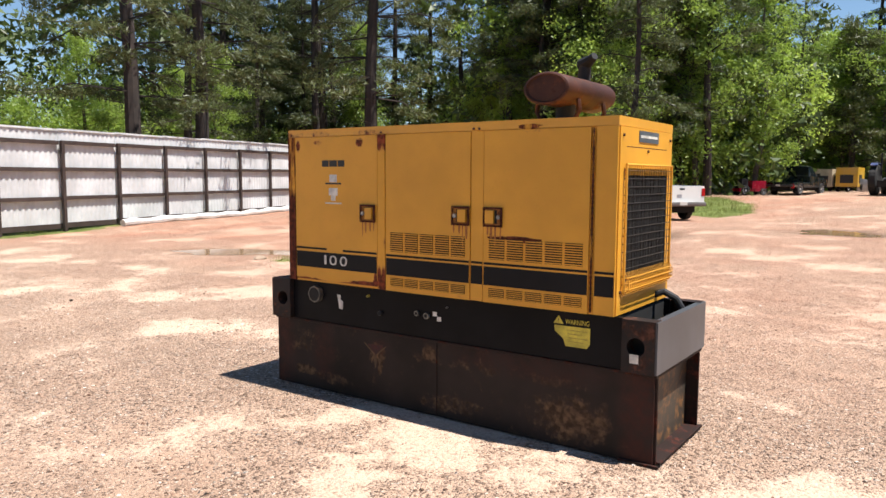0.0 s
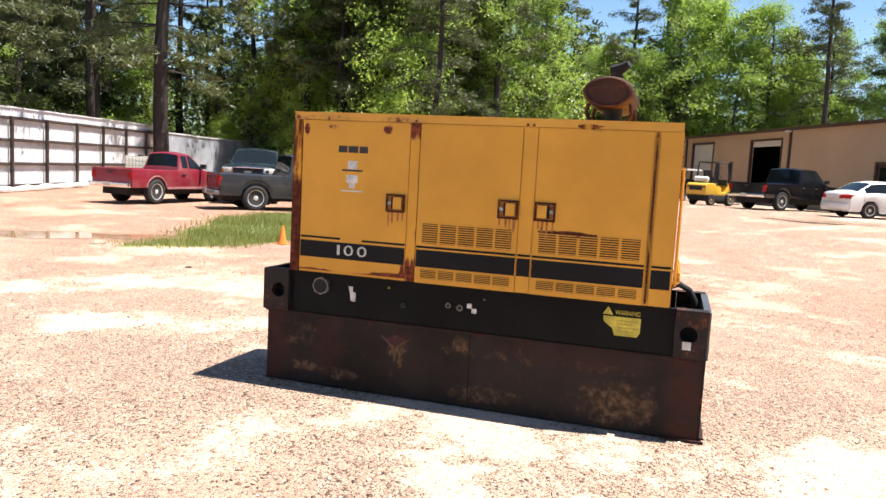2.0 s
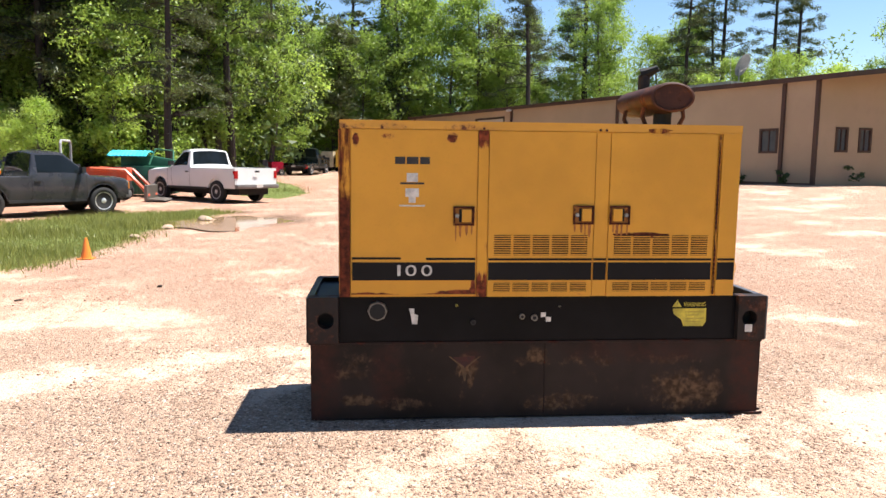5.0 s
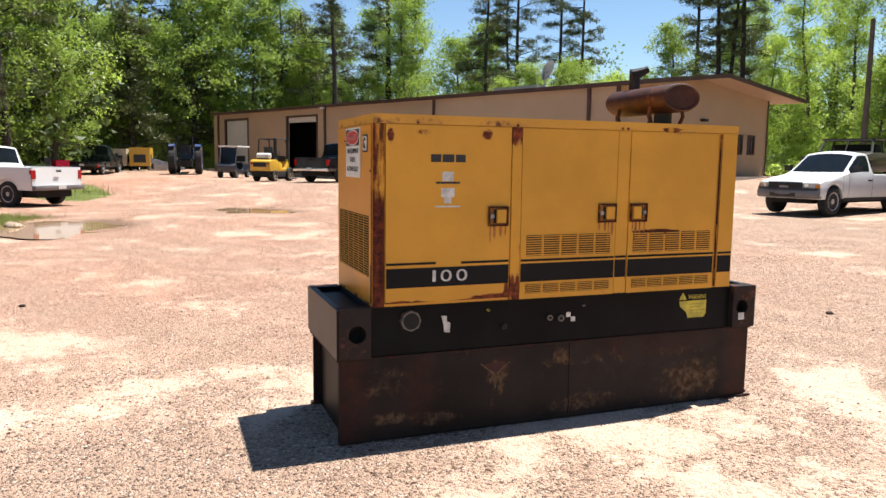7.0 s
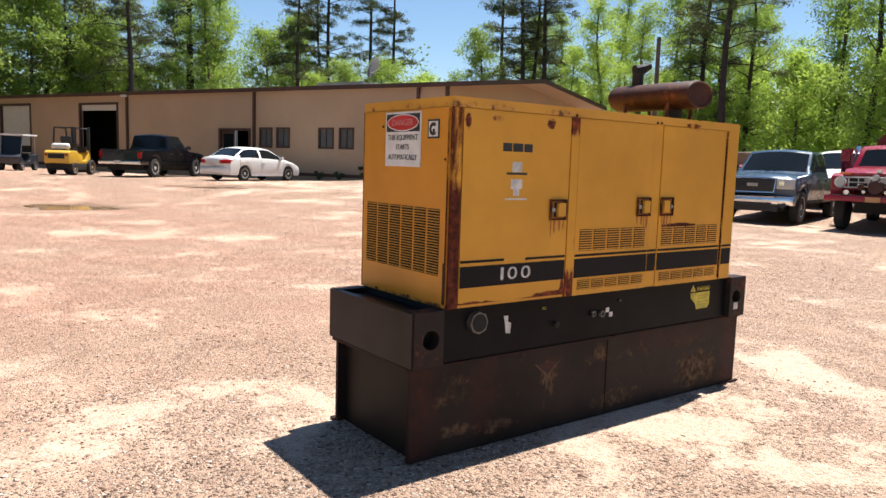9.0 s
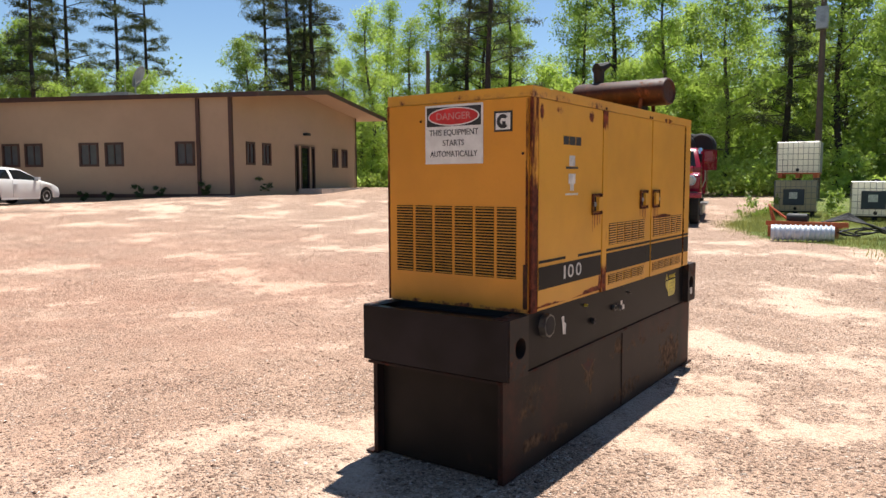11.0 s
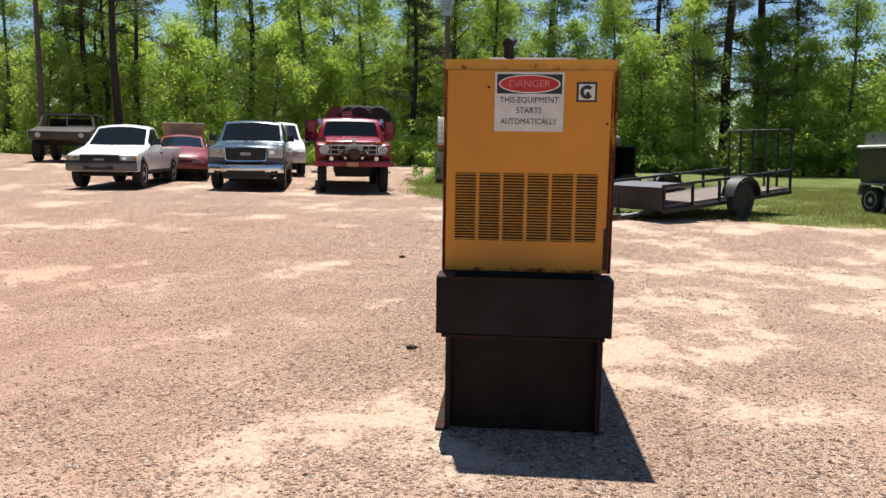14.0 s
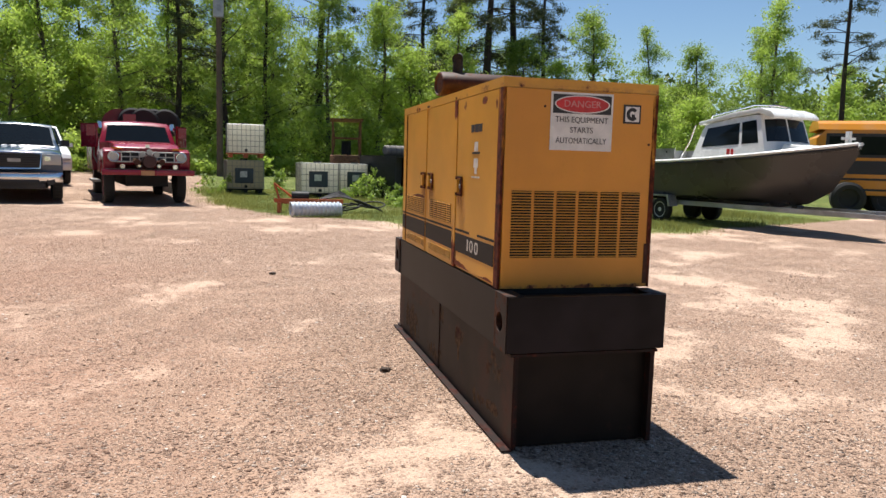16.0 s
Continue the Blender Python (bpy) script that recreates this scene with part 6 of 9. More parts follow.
# small shrubs at the building's foot
for s, k in ((0.9, 0.6), (3.0, 0.5), (4.0, 0.65), (5.4, 0.4), (6.6, 0.45)):
    p = BC + BU * s - Vector((BV.x, BV.y, 0)) * 0.5
    v, f = leaf_cloud([(0, 0, 0.3 * k), (0.15, 0, 0.6 * k), (-0.1, 0.1, 0.8 * k)], [0.3 * k, 0.25 * k, 0.18 * k], 40, 0.09, rg)
    ob = new("shrub", mesh_from("shrub", v, f, M_THICK))
    ob.matrix_world = pose(p.x, p.y, ground_z(p.x, p.y))
    tagged(ob, "small green shrub at the foot of the wall", "shrub", "shrubs along the building")
p = BC + BV * 1.5 - BU * 0.5
v, f = leaf_cloud([(0, 0, 0.3), (0.3, 0, 0.4), (-0.2, 0.1, 0.7)], [0.25, 0.2, 0.15], 40, 0.07, rg)
ob = new("shrub", mesh_from("shrub", v, f, M_THICK))
ob.matrix_world = pose(p.x, p.y, ground_z(p.x, p.y))
tagged(ob, "small green shrub at the foot of the wall", "shrub", "shrubs along the building")


# ==== vehicles ====
def car_paint(name, colour, rough=0.28, dirt=0.25):
    """Car paint with a clear coat and dust towards nothing in particular."""
    if name in MATS:
        return MATS[name]
    n = Nodes(name)
    d = n.ramp(n.noise(1.6, 5), 0.4, 0.75, 0, dirt)
    c = n.mix(d, n.mix(n.noise(0.8), shade(colour, 0.92), shade(colour, 1.05)), (0.36, 0.27, 0.2))
    n.b.inputs["Coat Weight"].default_value = 0.35
    n.b.inputs["Coat Roughness"].default_value = 0.05
    n.b.inputs["Specular IOR Level"].default_value = 0.35
    MATS[name] = n.done(c, n.ramp(d, 0, dirt + 0.01, rough, rough + 0.18))
    return MATS[name]


M_RIM = plain("alloy_rim", (0.55, 0.54, 0.52), 0.4, 0.35, vary=0.2)
M_BRIGHTRIM = plain("polished_rim", (0.7, 0.69, 0.67), 0.3, 0.5, vary=0.15)
M_TRIM = plain("black_trim", (0.02, 0.02, 0.021), 0.55, vary=0.3)
M_LAMP = glass("clear_lamp", (0.45, 0.43, 0.38), 0.08)
M_REDLAMP = glass("red_lamp", (0.32, 0.012, 0.012), 0.1)
M_AMBER = glass("amber_lamp", (0.6, 0.2, 0.02), 0.1)
M_UNDER = plain("dark_chassis", (0.012, 0.011, 0.01), 0.85, vary=0.3)
M_GREYBUMP = plain("grey_bumper", (0.16, 0.15, 0.145), 0.5, vary=0.2)


def wheel(parent, x, y, r, w, rim=M_RIM, spokes=6, name="wheel"):
    """Tyre with a rounded tread and shoulders, a dished rim and spokes; faces out along y."""
    s = 1 if y > 0 else -1
    h = w / 2
    wh = part(name, add_lathe(bmesh.new(), [(-h * 0.8, r * 0.62), (-h, r * 0.72), (-h, r * 0.88), (-h * 0.8, r * 0.98), (-h * 0.3, r), (h * 0.3, r), (h * 0.8, r * 0.98), (h, r * 0.88), (h, r * 0.72), (h * 0.8, r * 0.62)], 28), M_TYRE, parent, "", 50)
    wh.matrix_local = pose(x, y, r)
    bm = bmesh.new()
    rings = [(s * h * 0.25, r * 0.6), (s * h * 0.86, r * 0.645), (s * h * 0.9, r * 0.66), (s * h * 0.86, r * 0.6), (s * h * 0.3, r * 0.56)]
    vs = [[bm.verts.new((q * math.cos(2 * math.pi * k / 28), a, q * math.sin(2 * math.pi * k / 28))) for k in range(28)] for a, q in rings]
    for p, q in zip(vs, vs[1:]):
        for k in range(28):
            bm.faces.new((p[k], p[(k + 1) % 28], q[(k + 1) % 28], q[k]))
    for k in range(spokes):
        m = Matrix.Rotation(2 * math.pi * k / spokes, 4, "Y")
        add_box(bm, 0.05, r * 0.59, min(s * h * 0.35, s * h * 0.74), max(s * h * 0.35, s * h * 0.74), -r * 0.085, r * 0.085, m)
    add_lathe(bm, [(s * h * 0.35, r * 0.2), (s * h * 0.8, r * 0.19), (s * h * 0.88, r * 0.12)], 14)
    # dark backing disc: the shade between the spokes put into its colour
    part("drum", add_lathe(bmesh.new(), [(s * h * 0.1, r * 0.57), (s * h * 0.3, r * 0.57), (s * h * 0.32, r * 0.5)], 20), M_UNDER, wh)
    part("rim", bm, rim, wh)
    bm = bmesh.new()
    for k in range(26):
        a = 2 * math.pi * k / 26
        add_box(bm, r * 0.985, r * 1.008, -h * 0.75, h * 0.75, -0.012, 0.02, Matrix.Rotation(a, 4, "Y"))
    tagged(part("tread", bm, M_TYRE, wh, "", 0), kind="stuff")
    return wh


def arch(cx, r, z0, n=9):
    """Points of a wheel opening in a side outline, from the rear to the front."""
    return [(cx - r * math.cos(math.pi * k / n), z0 + (r * math.sin(math.pi * k / n))) for k in range(n + 1)]


def quad_on(face, u0, u1, v0, v1, lift, inset=0.0):
    """A patch on a four-cornered face (a, b, c, d run round it), lifted off it."""
    a, b, c, d = [Vector(p) for p in face]
    n = (b - a).cross(d - a).normalized()
    f = lambda u, v: a.lerp(b, u).lerp(d.lerp(c, u), v) + n * lift
    return [f(u0, v0), f(u1, v0), f(u1, v1), f(u0, v1)]


def pane(parent, face, u0, u1, v0, v1, name="window", material=None, lift=0.006, thick=0.008):
    if len(face) == 6:
        return screen(parent, face, u0, u1, v0, v1, name)
    top = quad_on(face, u0, u1, v0, v1, lift)
    low = quad_on(face, u0, u1, v0, v1, lift - thick)
    bm = bmesh.new()
    t, l = [bm.verts.new(p) for p in top], [bm.verts.new(p) for p in low]
    bm.faces.new(t)
    for k in range(4):
        bm.faces.new((l[k], l[(k + 1) % 4], t[(k + 1) % 4], t[k]))
    return part(name, bm, material or M_GLASS, parent, "", 0)


def loft_cab(bot, top, parent, material, b=0.05, name="cab", bulge=0.09):
    """A cabin top with a bowed screen, a crowned roof and leaning sides. bot and top: (x0, x1, half width, z)."""
    (x0, x1, w0, z0), (t0, t1, w1, z1) = bot, top
    mid, dz = (x0 + x1) / 2, z1 - z0
    rear = [(x0 + (t0 - x0) * k, z0 + dz * k) for k in (0.0, 0.5, 0.85)]
    front = [(x1 + (t1 - x1) * k, z0 + dz * k) for k in (0.9, 0.5, 0.0)]
    run = t1 - t0
    pts = rear + [(t0 + 0.04, z1 - 0.035), (t0 + run * 0.2, z1 + 0.0), (t0 + run * 0.55, z1 + 0.015), (t0 + run * 0.88, z1 - 0.005), (t1 - 0.01, z1 - 0.04)] + front

    def place(x, z, s):
        k = (z - z0) / dz
        w = w0 + (w1 - w0) * k
        bow = bulge * s * s * (1 if x > mid else -0.5) * min(1.0, abs(x - mid) / (0.4 * (x1 - x0)))
        return Vector((x - bow, s * w, z - 0.045 * s * s * k))
    cuts = (-1, -0.93, -0.75, -0.5, -0.2, 0.2, 0.5, 0.75, 0.93, 1)
    bm = bmesh.new()
    rings = [[bm.verts.new(place(x, z, s)) for x, z in pts] for s in cuts]
    bm.faces.new(rings[0])
    bm.faces.new(rings[-1][::-1])
    n = len(pts)
    for p, q in zip(rings, rings[1:]):
        for i in range(n):
            bm.faces.new((p[i], q[i], q[(i + 1) % n], p[(i + 1) % n]))
    bmesh.ops.recalc_face_normals(bm, faces=bm.faces)
    cab = part(name, bevelled(bm, 0.025, 2, 42), material, parent, "", 45)
    c = lambda x, z, s: tuple(place(x, z, s))
    faces = {"right": (c(x0, z0, -1), c(x1, z0, -1), c(t1, z1, -1), c(t0, z1, -1)), "left": (c(x1, z0, 1), c(x0, z0, 1), c(t0, z1, 1), c(t1, z1, 1)),
             "front": (place, x1, z0, t1, z1, 1), "back": (place, x0, z0, t0, z1, -1)}
    return cab, faces


def screen(parent, face, u0, u1, v0, v1, name):
    """A bowed pane lying on the front or back of a cabin."""
    place, xa, za, xb, zb, d = face
    up = Vector((zb - za, 0, -(xb - xa))).normalized() * d * (1 if zb > za else -1)
    bm = bmesh.new()
    us = [u0 + (u1 - u0) * k / 6 for k in range(7)]
    lay = []
    for lift in (0.009, -0.002):
        rows = []
        for v in (v0, (v0 + v1) / 2, v1):
            x, z = xa + (xb - xa) * v, za + (zb - za) * v
            rows.append([bm.verts.new(place(x, z, 2 * u - 1) + up * lift) for u in us])
        lay.append(rows)
    for rows in lay:
        for p, q in zip(rows, rows[1:]):
            for i in range(6):
                bm.faces.new((p[i], p[i + 1], q[i + 1], q[i]))
    rim = [[r[0][i] for i in range(7)] + [r[1][6]] + [r[2][i] for i in range(6, -1, -1)] + [r[1][0]] for r in lay]
    for i in range(len(rim[0])):
        k = (i + 1) % len(rim[0])
        bm.faces.new((rim[0][i], rim[0][k], rim[1][k], rim[1][i]))
    bmesh.ops.recalc_face_normals(bm, faces=bm.faces)
    return part(name, bm, M_GLASS, parent, "", 30)


def shell(pts, y0, y1, b=0.03, seg=2, cuts=(-1, -0.9, -0.72, -0.5, -0.25, 0, 0.25, 0.5, 0.72, 0.9, 1)):
    """A side outline drawn out across the car in several slices, so that it can be rounded in plan."""
    bm = bmesh.new()
    mid, half = (y0 + y1) / 2, (y1 - y0) / 2
    rings = [[bm.verts.new((x, mid + half * c, z)) for x, z in pts] for c in cuts]
    bm.faces.new(rings[0])
    bm.faces.new(rings[-1][::-1])
    n = len(pts)
    for p, q in zip(rings, rings[1:]):
        for i in range(n):
            bm.faces.new((p[i], q[i], q[(i + 1) % n], p[(i + 1) % n]))
    bmesh.ops.recalc_face_normals(bm, faces=bm.faces)
    return bevelled(bm, b, seg, 40)


def rect(x0, x1, z0, z1):
    return [(x0, z0), (x1, z0), (x1, z1), (x0, z1)]


def round_off(t, xf, xr, hw, sill, belt, nose=0.17, tail=0.06, tumble=0.05, crown=0.035):
    """Rounds a vehicle's panels in plan and section: swept-back corners, bellied sides, crowned tops."""
    zm = sill + 0.5 * (belt - sill)
    for ob in t.children_recursive:
        if ob.type != "MESH" or ob.name.startswith(("wheel", "rim", "tread", "axle", "chassis", "drum")):
            continue
        for v in ob.data.vertices:
            x, y, z = v.co
            s = min(abs(y) / hw, 1.15)
            f, r = max(0.0, min(1.0, (x - xf + 1.0) / 1.0)), max(0.0, min(1.0, (xr + 0.7 - x) / 0.7))
            u = max(-1.2, min(1.05, (z - zm) / (belt - sill) * 2))
            v.co = (x - nose * f * f * s ** 3 + tail * r * r * s ** 3, y * (1 - tumble * u * u), z - (crown * s * s * max(0.0, min(1.0, (z - zm) / (belt - zm)))))


def body_shell(t, colour, name, xs, hw, sill, axles, ra, rz, keys, wins, bed=None):
    """A vehicle body drawn along its length: sills that rise over the wheels, bellied sides, shoulders, pillars, screens and roof.
    keys: (x, value) tables for the shoulder, the roof rail, the middle and the rail's half width. wins: (name, x0, x1, strip0, strip1)."""
    tab = {k: ([p[0] for p in v], [p[1] for p in v]) for k, v in keys.items()}
    val = lambda k, x: float(np.interp(x, *tab[k]))

    def half(x, in_bed):
        zb = sill
        for wx in axles:
            if abs(x - wx) < ra:
                zb = max(zb, rz + math.sqrt(ra * ra - (x - wx) ** 2))
        zs = bed[0] if in_bed else val("shoulder", x)
        zb = min(zb, zs - 0.08)
        d = zs - zb
        pts = [(hw * 0.9, zb + 0.012), (hw * 0.968, zb), (hw * 0.992, zb + 0.22 * d), (hw, zb + 0.5 * d), (hw * 0.994, zb + 0.8 * d)]
        if in_bed:
            fl = bed[1]
            return pts + [(hw * 0.985, zs - 0.015), (hw * 0.965, zs), (hw - 0.075, zs), (hw - 0.085, zs - 0.04), (hw - 0.09, fl), (hw * 0.8, fl), (hw * 0.55, fl), (hw * 0.3, fl), (0.0, fl)]
        s, rail, mid = (hw * 0.972, zs), (val("width", x), val("rail", x)), val("middle", x)
        for k in (0.0, 0.09, 0.5, 0.9, 1.0):
            bow = 0.02 * math.sin(math.pi * k)
            pts.append((s[0] + (rail[0] - s[0]) * k + bow, s[1] + (rail[1] - s[1]) * k))
        for k in (0.07, 0.3, 0.6, 1.0):
            pts.append((rail[0] * (1 - k), rail[1] + (mid - rail[1]) * (1 - (1 - k) ** 2)))
        return pts

    marks = {x for v in keys.values() for x, _ in v} | {q for w in wins for q in w[1:3]} | set(np.linspace(xs[0], xs[1], 46).tolist())
    for wx in axles:
        marks |= {wx + ra * math.cos(math.pi * k / 14) * 0.9995 for k in range(15)}
    marks = sorted(m_ for m_ in marks if xs[0] <= m_ <= xs[1])
    stations = []
    for x in marks:
        if not stations or x - stations[-1][0] > 0.004:
            stations.append((x, bool(bed) and x < bed[2] - 0.001))
    if bed:
        k = next(i for i, q in enumerate(stations) if not q[1])
        stations.insert(k, (bed[2] - 0.02, True))
        stations.sort()
    rings = []
    for x, ib in stations:
        h = half(x, ib)
        rings.append([(x, -y, z) for y, z in h] + [(x, y, z) for y, z in h[-2::-1]])
    n = len(rings[0])
    groups = {}
    for i in range(len(rings) - 1):
        xm = (stations[i][0] + stations[i + 1][0]) / 2
        for k in range(n - 1):
            strip_ = min(k, n - 2 - k)
            key = None
            if not (stations[i][1] or stations[i + 1][1]):
                for w in wins:
                    if w[1] < xm < w[2] and w[3] <= strip_ < w[4]:
                        key = (w[0], w[1], (k > n // 2) if w[0] == "side_window" else 0)
            groups.setdefault(key, []).append((i, k))
    made = None
    for key in sorted(groups, key=lambda q: q is not None):
        bm = bmesh.new()
        seen = {}

        def vert(i, k):
            if (i, k) not in seen:
                seen[i, k] = bm.verts.new(rings[i][k])
            return seen[i, k]
        for i, k in groups[key]:
            bm.faces.new((vert(i, k), vert(i, k + 1), vert(i + 1, k + 1), vert(i + 1, k)))
        if key is None:
            bm.faces.new([vert(len(rings) - 1, k) for k in range(1, n - 1)])
            if not bed:
                bm.faces.new([vert(0, k) for k in range(1, n - 1)])
        bmesh.ops.recalc_face_normals(bm, faces=bm.faces)
        if key is None:
            made = part(name, bm, colour, t, "", 38)
        else:
            mid = sum((v.co for v in bm.verts), Vector()) / len(bm.verts)
            side = sum(((f.calc_center_median() - Vector((0, 0, rz))).dot(f.normal) for f in bm.faces))
            if side < 0:
                bmesh.ops.reverse_faces(bm, faces=bm.faces)
            part(key[0], bm, M_GLASS, made, "", 60)
    return made, half


def seam_on(t, half, x, s):
    """A thin dark gap that follows the bellied side between a door and its neighbour."""
    bm = bmesh.new()
    rows = [[bm.verts.new((xx, s * (y + 0.002), z)) for y, z in half(x, False)[1:6]] for xx in (x, x + 0.011)]
    for k in range(4):
        bm.faces.new((rows[0][k], rows[0][k + 1], rows[1][k + 1], rows[1][k]))
    part("door_seam", bm, M_UNDER, t, "", 0)


def pickup(m, label, colour, wb=3.2, fo=0.85, ro=1.15, w=1.8, r=0.37, sill=0.42, belt=1.08, hood=1.02, roof=1.7, cab0=-0.35, cab1=0.95, bed=1.06,
           doors=1, bumper=None, grille=None, name="pickup_truck", group="", rail=None, rim=M_RIM, flare=None, drop=0.0, low=0.0, gh=0.32, hh=0.22, plain_lamps=False, tail=0.26):
    """A pickup: nose and cab lower body, cab top, open bed with tailgate, wheels, lamps and trim."""
    t = thing(name, m, label, "pickup truck", group)
    xf, xr, hw = wb / 2 + fo, -wb / 2 - ro, w / 2
    ra = r * 1.17
    t1 = cab1 - 0.64
    top = hood - drop
    keys = {
        "shoulder": [(cab0, belt), (cab1 - 0.1, belt), (cab1 + 0.2, (belt + hood) / 2 - 0.03), (xf - 0.35, hood - 0.075 - drop * 0.8), (xf - 0.06, top - 0.11), (xf, top - 0.16)],
        "middle": [(cab0, belt + 0.02), (cab0 + 0.03, belt + 0.1), (cab0 + 0.13, roof - 0.05), (cab0 + 0.2, roof - 0.012), (cab0 + 0.5, roof + 0.01), (t1 - 0.2, roof), (t1 + 0.02, roof - 0.04), (cab1 - 0.02, hood + 0.075), (cab1 + 0.08, hood + 0.055),
                   (xf - 0.45, hood + 0.02 - drop * 0.7), (xf - 0.12, top - 0.025), (xf - 0.03, top - 0.07), (xf, top - 0.13)],
        "rail": [(cab0, belt + 0.01), (cab0 + 0.03, belt + 0.07), (cab0 + 0.13, roof - 0.11), (cab0 + 0.2, roof - 0.075), (t1 - 0.2, roof - 0.065), (t1 - 0.02, roof - 0.085), (cab1 - 0.02, belt + 0.02), (cab1 + 0.08, hood + 0.015),
                 (xf - 0.45, hood - 0.005 - drop * 0.7), (xf - 0.12, top - 0.05), (xf, top - 0.15)],
        "width": [(cab0, hw - 0.08), (cab0 + 0.13, hw - 0.18), (t1, hw - 0.2), (cab1 - 0.02, hw - 0.1), (cab1 + 0.08, hw - 0.16), (xf - 0.3, hw - 0.2), (xf, hw - 0.22)]}
    x0, x1 = cab0 + 0.16, cab1 - 0.14
    spans = {1: [(x0 + 0.05, x1)], 2: [(x0, x0 + (x1 - x0) * 0.28), (x0 + (x1 - x0) * 0.34, x1)], 3: [(x0, x0 + (x1 - x0) * 0.44), (x0 + (x1 - x0) * 0.49, x1)]}[doors]
    wins = [("side_window", a, b, 6, 8) for a, b in spans] + [("windscreen", t1 + 0.05, cab1 - 0.035, 10, 13), ("rear_window", cab0 + 0.032, cab0 + 0.125, 10, 13)]
    zb = bed
    body, half = body_shell(t, colour, "cab_body", (xr + 0.02, xf), hw, sill, (-wb / 2, wb / 2), ra, r + 0.02, keys, wins, (bed, 0.7, cab0))
    part("tailgate", box(xr - 0.0, xr + 0.055, -hw + 0.09, hw - 0.09, 0.6, zb - 0.01, 0.015), colour, t)
    part("tail_panel", box(xr + 0.004, xr + 0.05, -hw * 0.965, -hw + 0.085, sill + 0.05, zb - 0.012, 0.01), colour, t)
    part("tail_panel", box(xr + 0.004, xr + 0.05, hw - 0.085, hw * 0.965, sill + 0.05, zb - 0.012, 0.01), colour, t)
    part("tailgate_handle", box(xr - 0.015, xr - 0.001, -0.1, 0.1, zb - 0.16, zb - 0.09, 0.005), M_TRIM, t)
    if rail:
        for y in (-hw + 0.05, hw - 0.05):
            part("bed_cap", box(xr + 0.05, cab0 - 0.06, y - 0.04, y + 0.04, zb + 0.001, zb + 0.03, 0.01), rail, t)
    # underside, dark boxes for the shade in the wheel wells, and axles
    part("chassis", box(xr + 0.2, xf - 0.3, -hw + 0.32, hw - 0.32, 0.3, 0.62), M_UNDER, t)
    for x in (-wb / 2, wb / 2):
        part("wheel_well", box(x - ra + 0.01, x + ra - 0.01, -hw + 0.3, hw - 0.3, 0.5, r + ra - 0.04), M_UNDER, t)
        part("axle", tube([(x, -hw + 0.2, r), (x, hw - 0.2, r)], 0.06, 8), M_UNDER, t)
        for y in (-hw + 0.13, hw - 0.13):
            wheel(t, x, y, r, 0.25, rim)
    # bumpers, lamps, grille, mirrors, handles, seams
    bmat = bumper or M_CHROME
    sb = sill - low
    fb = part("front_bumper", shell([(xf - 0.14, sb + 0.02), (xf + 0.05, sb + 0.02), (xf + 0.09, sb + 0.07), (xf + 0.1, sb + 0.14), (xf + 0.08, sb + 0.21), (xf + 0.03, sb + 0.25), (xf - 0.14, sb + 0.25)], -hw + 0.01, hw - 0.01, 0.02), bmat, t)
    if low:
        part("lower_valance", shell(rect(xf - 0.2, xf + 0.0, sb - 0.14, sb + 0.02), -hw * 0.62, hw * 0.62, 0.02), M_TRIM, t)
        part("bumper_slot", shell(rect(xf + 0.06, xf + 0.102, sb + 0.0, sb + 0.085), -hw * 0.5, hw * 0.5, 0.01), M_TRIM, fb)
        for s in (-1, 1):
            part("fog_lamp", add_lathe(bmesh.new(), [(0.04, 0.0), (0.04, 0.085), (-0.02, 0.09)], 14, pose(xf + 0.07, s * hw * 0.74, sb + 0.05, 0, 0, 90)), M_TRIM, fb)
    else:
        part("bumper_slot", box(xf + 0.101, xf + 0.108, -0.36, 0.36, sb + 0.06, sb + 0.15, 0.003), M_TRIM, fb)
        part("bumper_top", shell(rect(xf - 0.1, xf + 0.07, sb + 0.251, sb + 0.285), -hw + 0.02, hw - 0.02, 0.01), M_TRIM, fb)
    part("rear_bumper", shell([(xr - 0.15, sill + 0.04), (xr - 0.13, sill + 0.0), (xr + 0.02, sill + 0.0), (xr + 0.02, sill + 0.15), (xr - 0.15, sill + 0.15)], -hw + 0.03, hw - 0.03, 0.02), bmat, t)
    part("number_plate", box(xr - 0.156, xr - 0.152, -0.15, 0.15, sill + 0.04, sill + 0.16), M_WHITE, t)
    gz = hood - 0.1 - drop
    g = part("grille", shell(rect(xf - 0.02, xf + 0.03, gz - gh, gz), -hw * 0.54, hw * 0.54, 0.015), grille or M_TRIM, t)
    part("grille_badge", box(xf + 0.036, xf + 0.042, -0.13, 0.13, gz - gh * 0.6, gz - gh * 0.36, 0.004), M_STEEL, g)
    if bmat is M_CHROME:
        gy = hw * 0.55
        part("grille_frame", tube([(xf + 0.025, -gy * 0.95, gz - gh), (xf + 0.03, -gy * 0.5, gz - gh - 0.01), (xf + 0.03, gy * 0.5, gz - gh - 0.01), (xf + 0.025, gy * 0.95, gz - gh), (xf + 0.025, gy, gz), (xf + 0.03, gy * 0.5, gz + 0.01), (xf + 0.03, -gy * 0.5, gz + 0.01), (xf + 0.025, -gy, gz), (xf + 0.025, -gy * 0.95, gz - gh)], 0.024, 6), M_CHROME, g, "chrome grille frame")
    for k in range(int(gh / 0.055)):
        zz = gz - 0.05 - k * 0.055
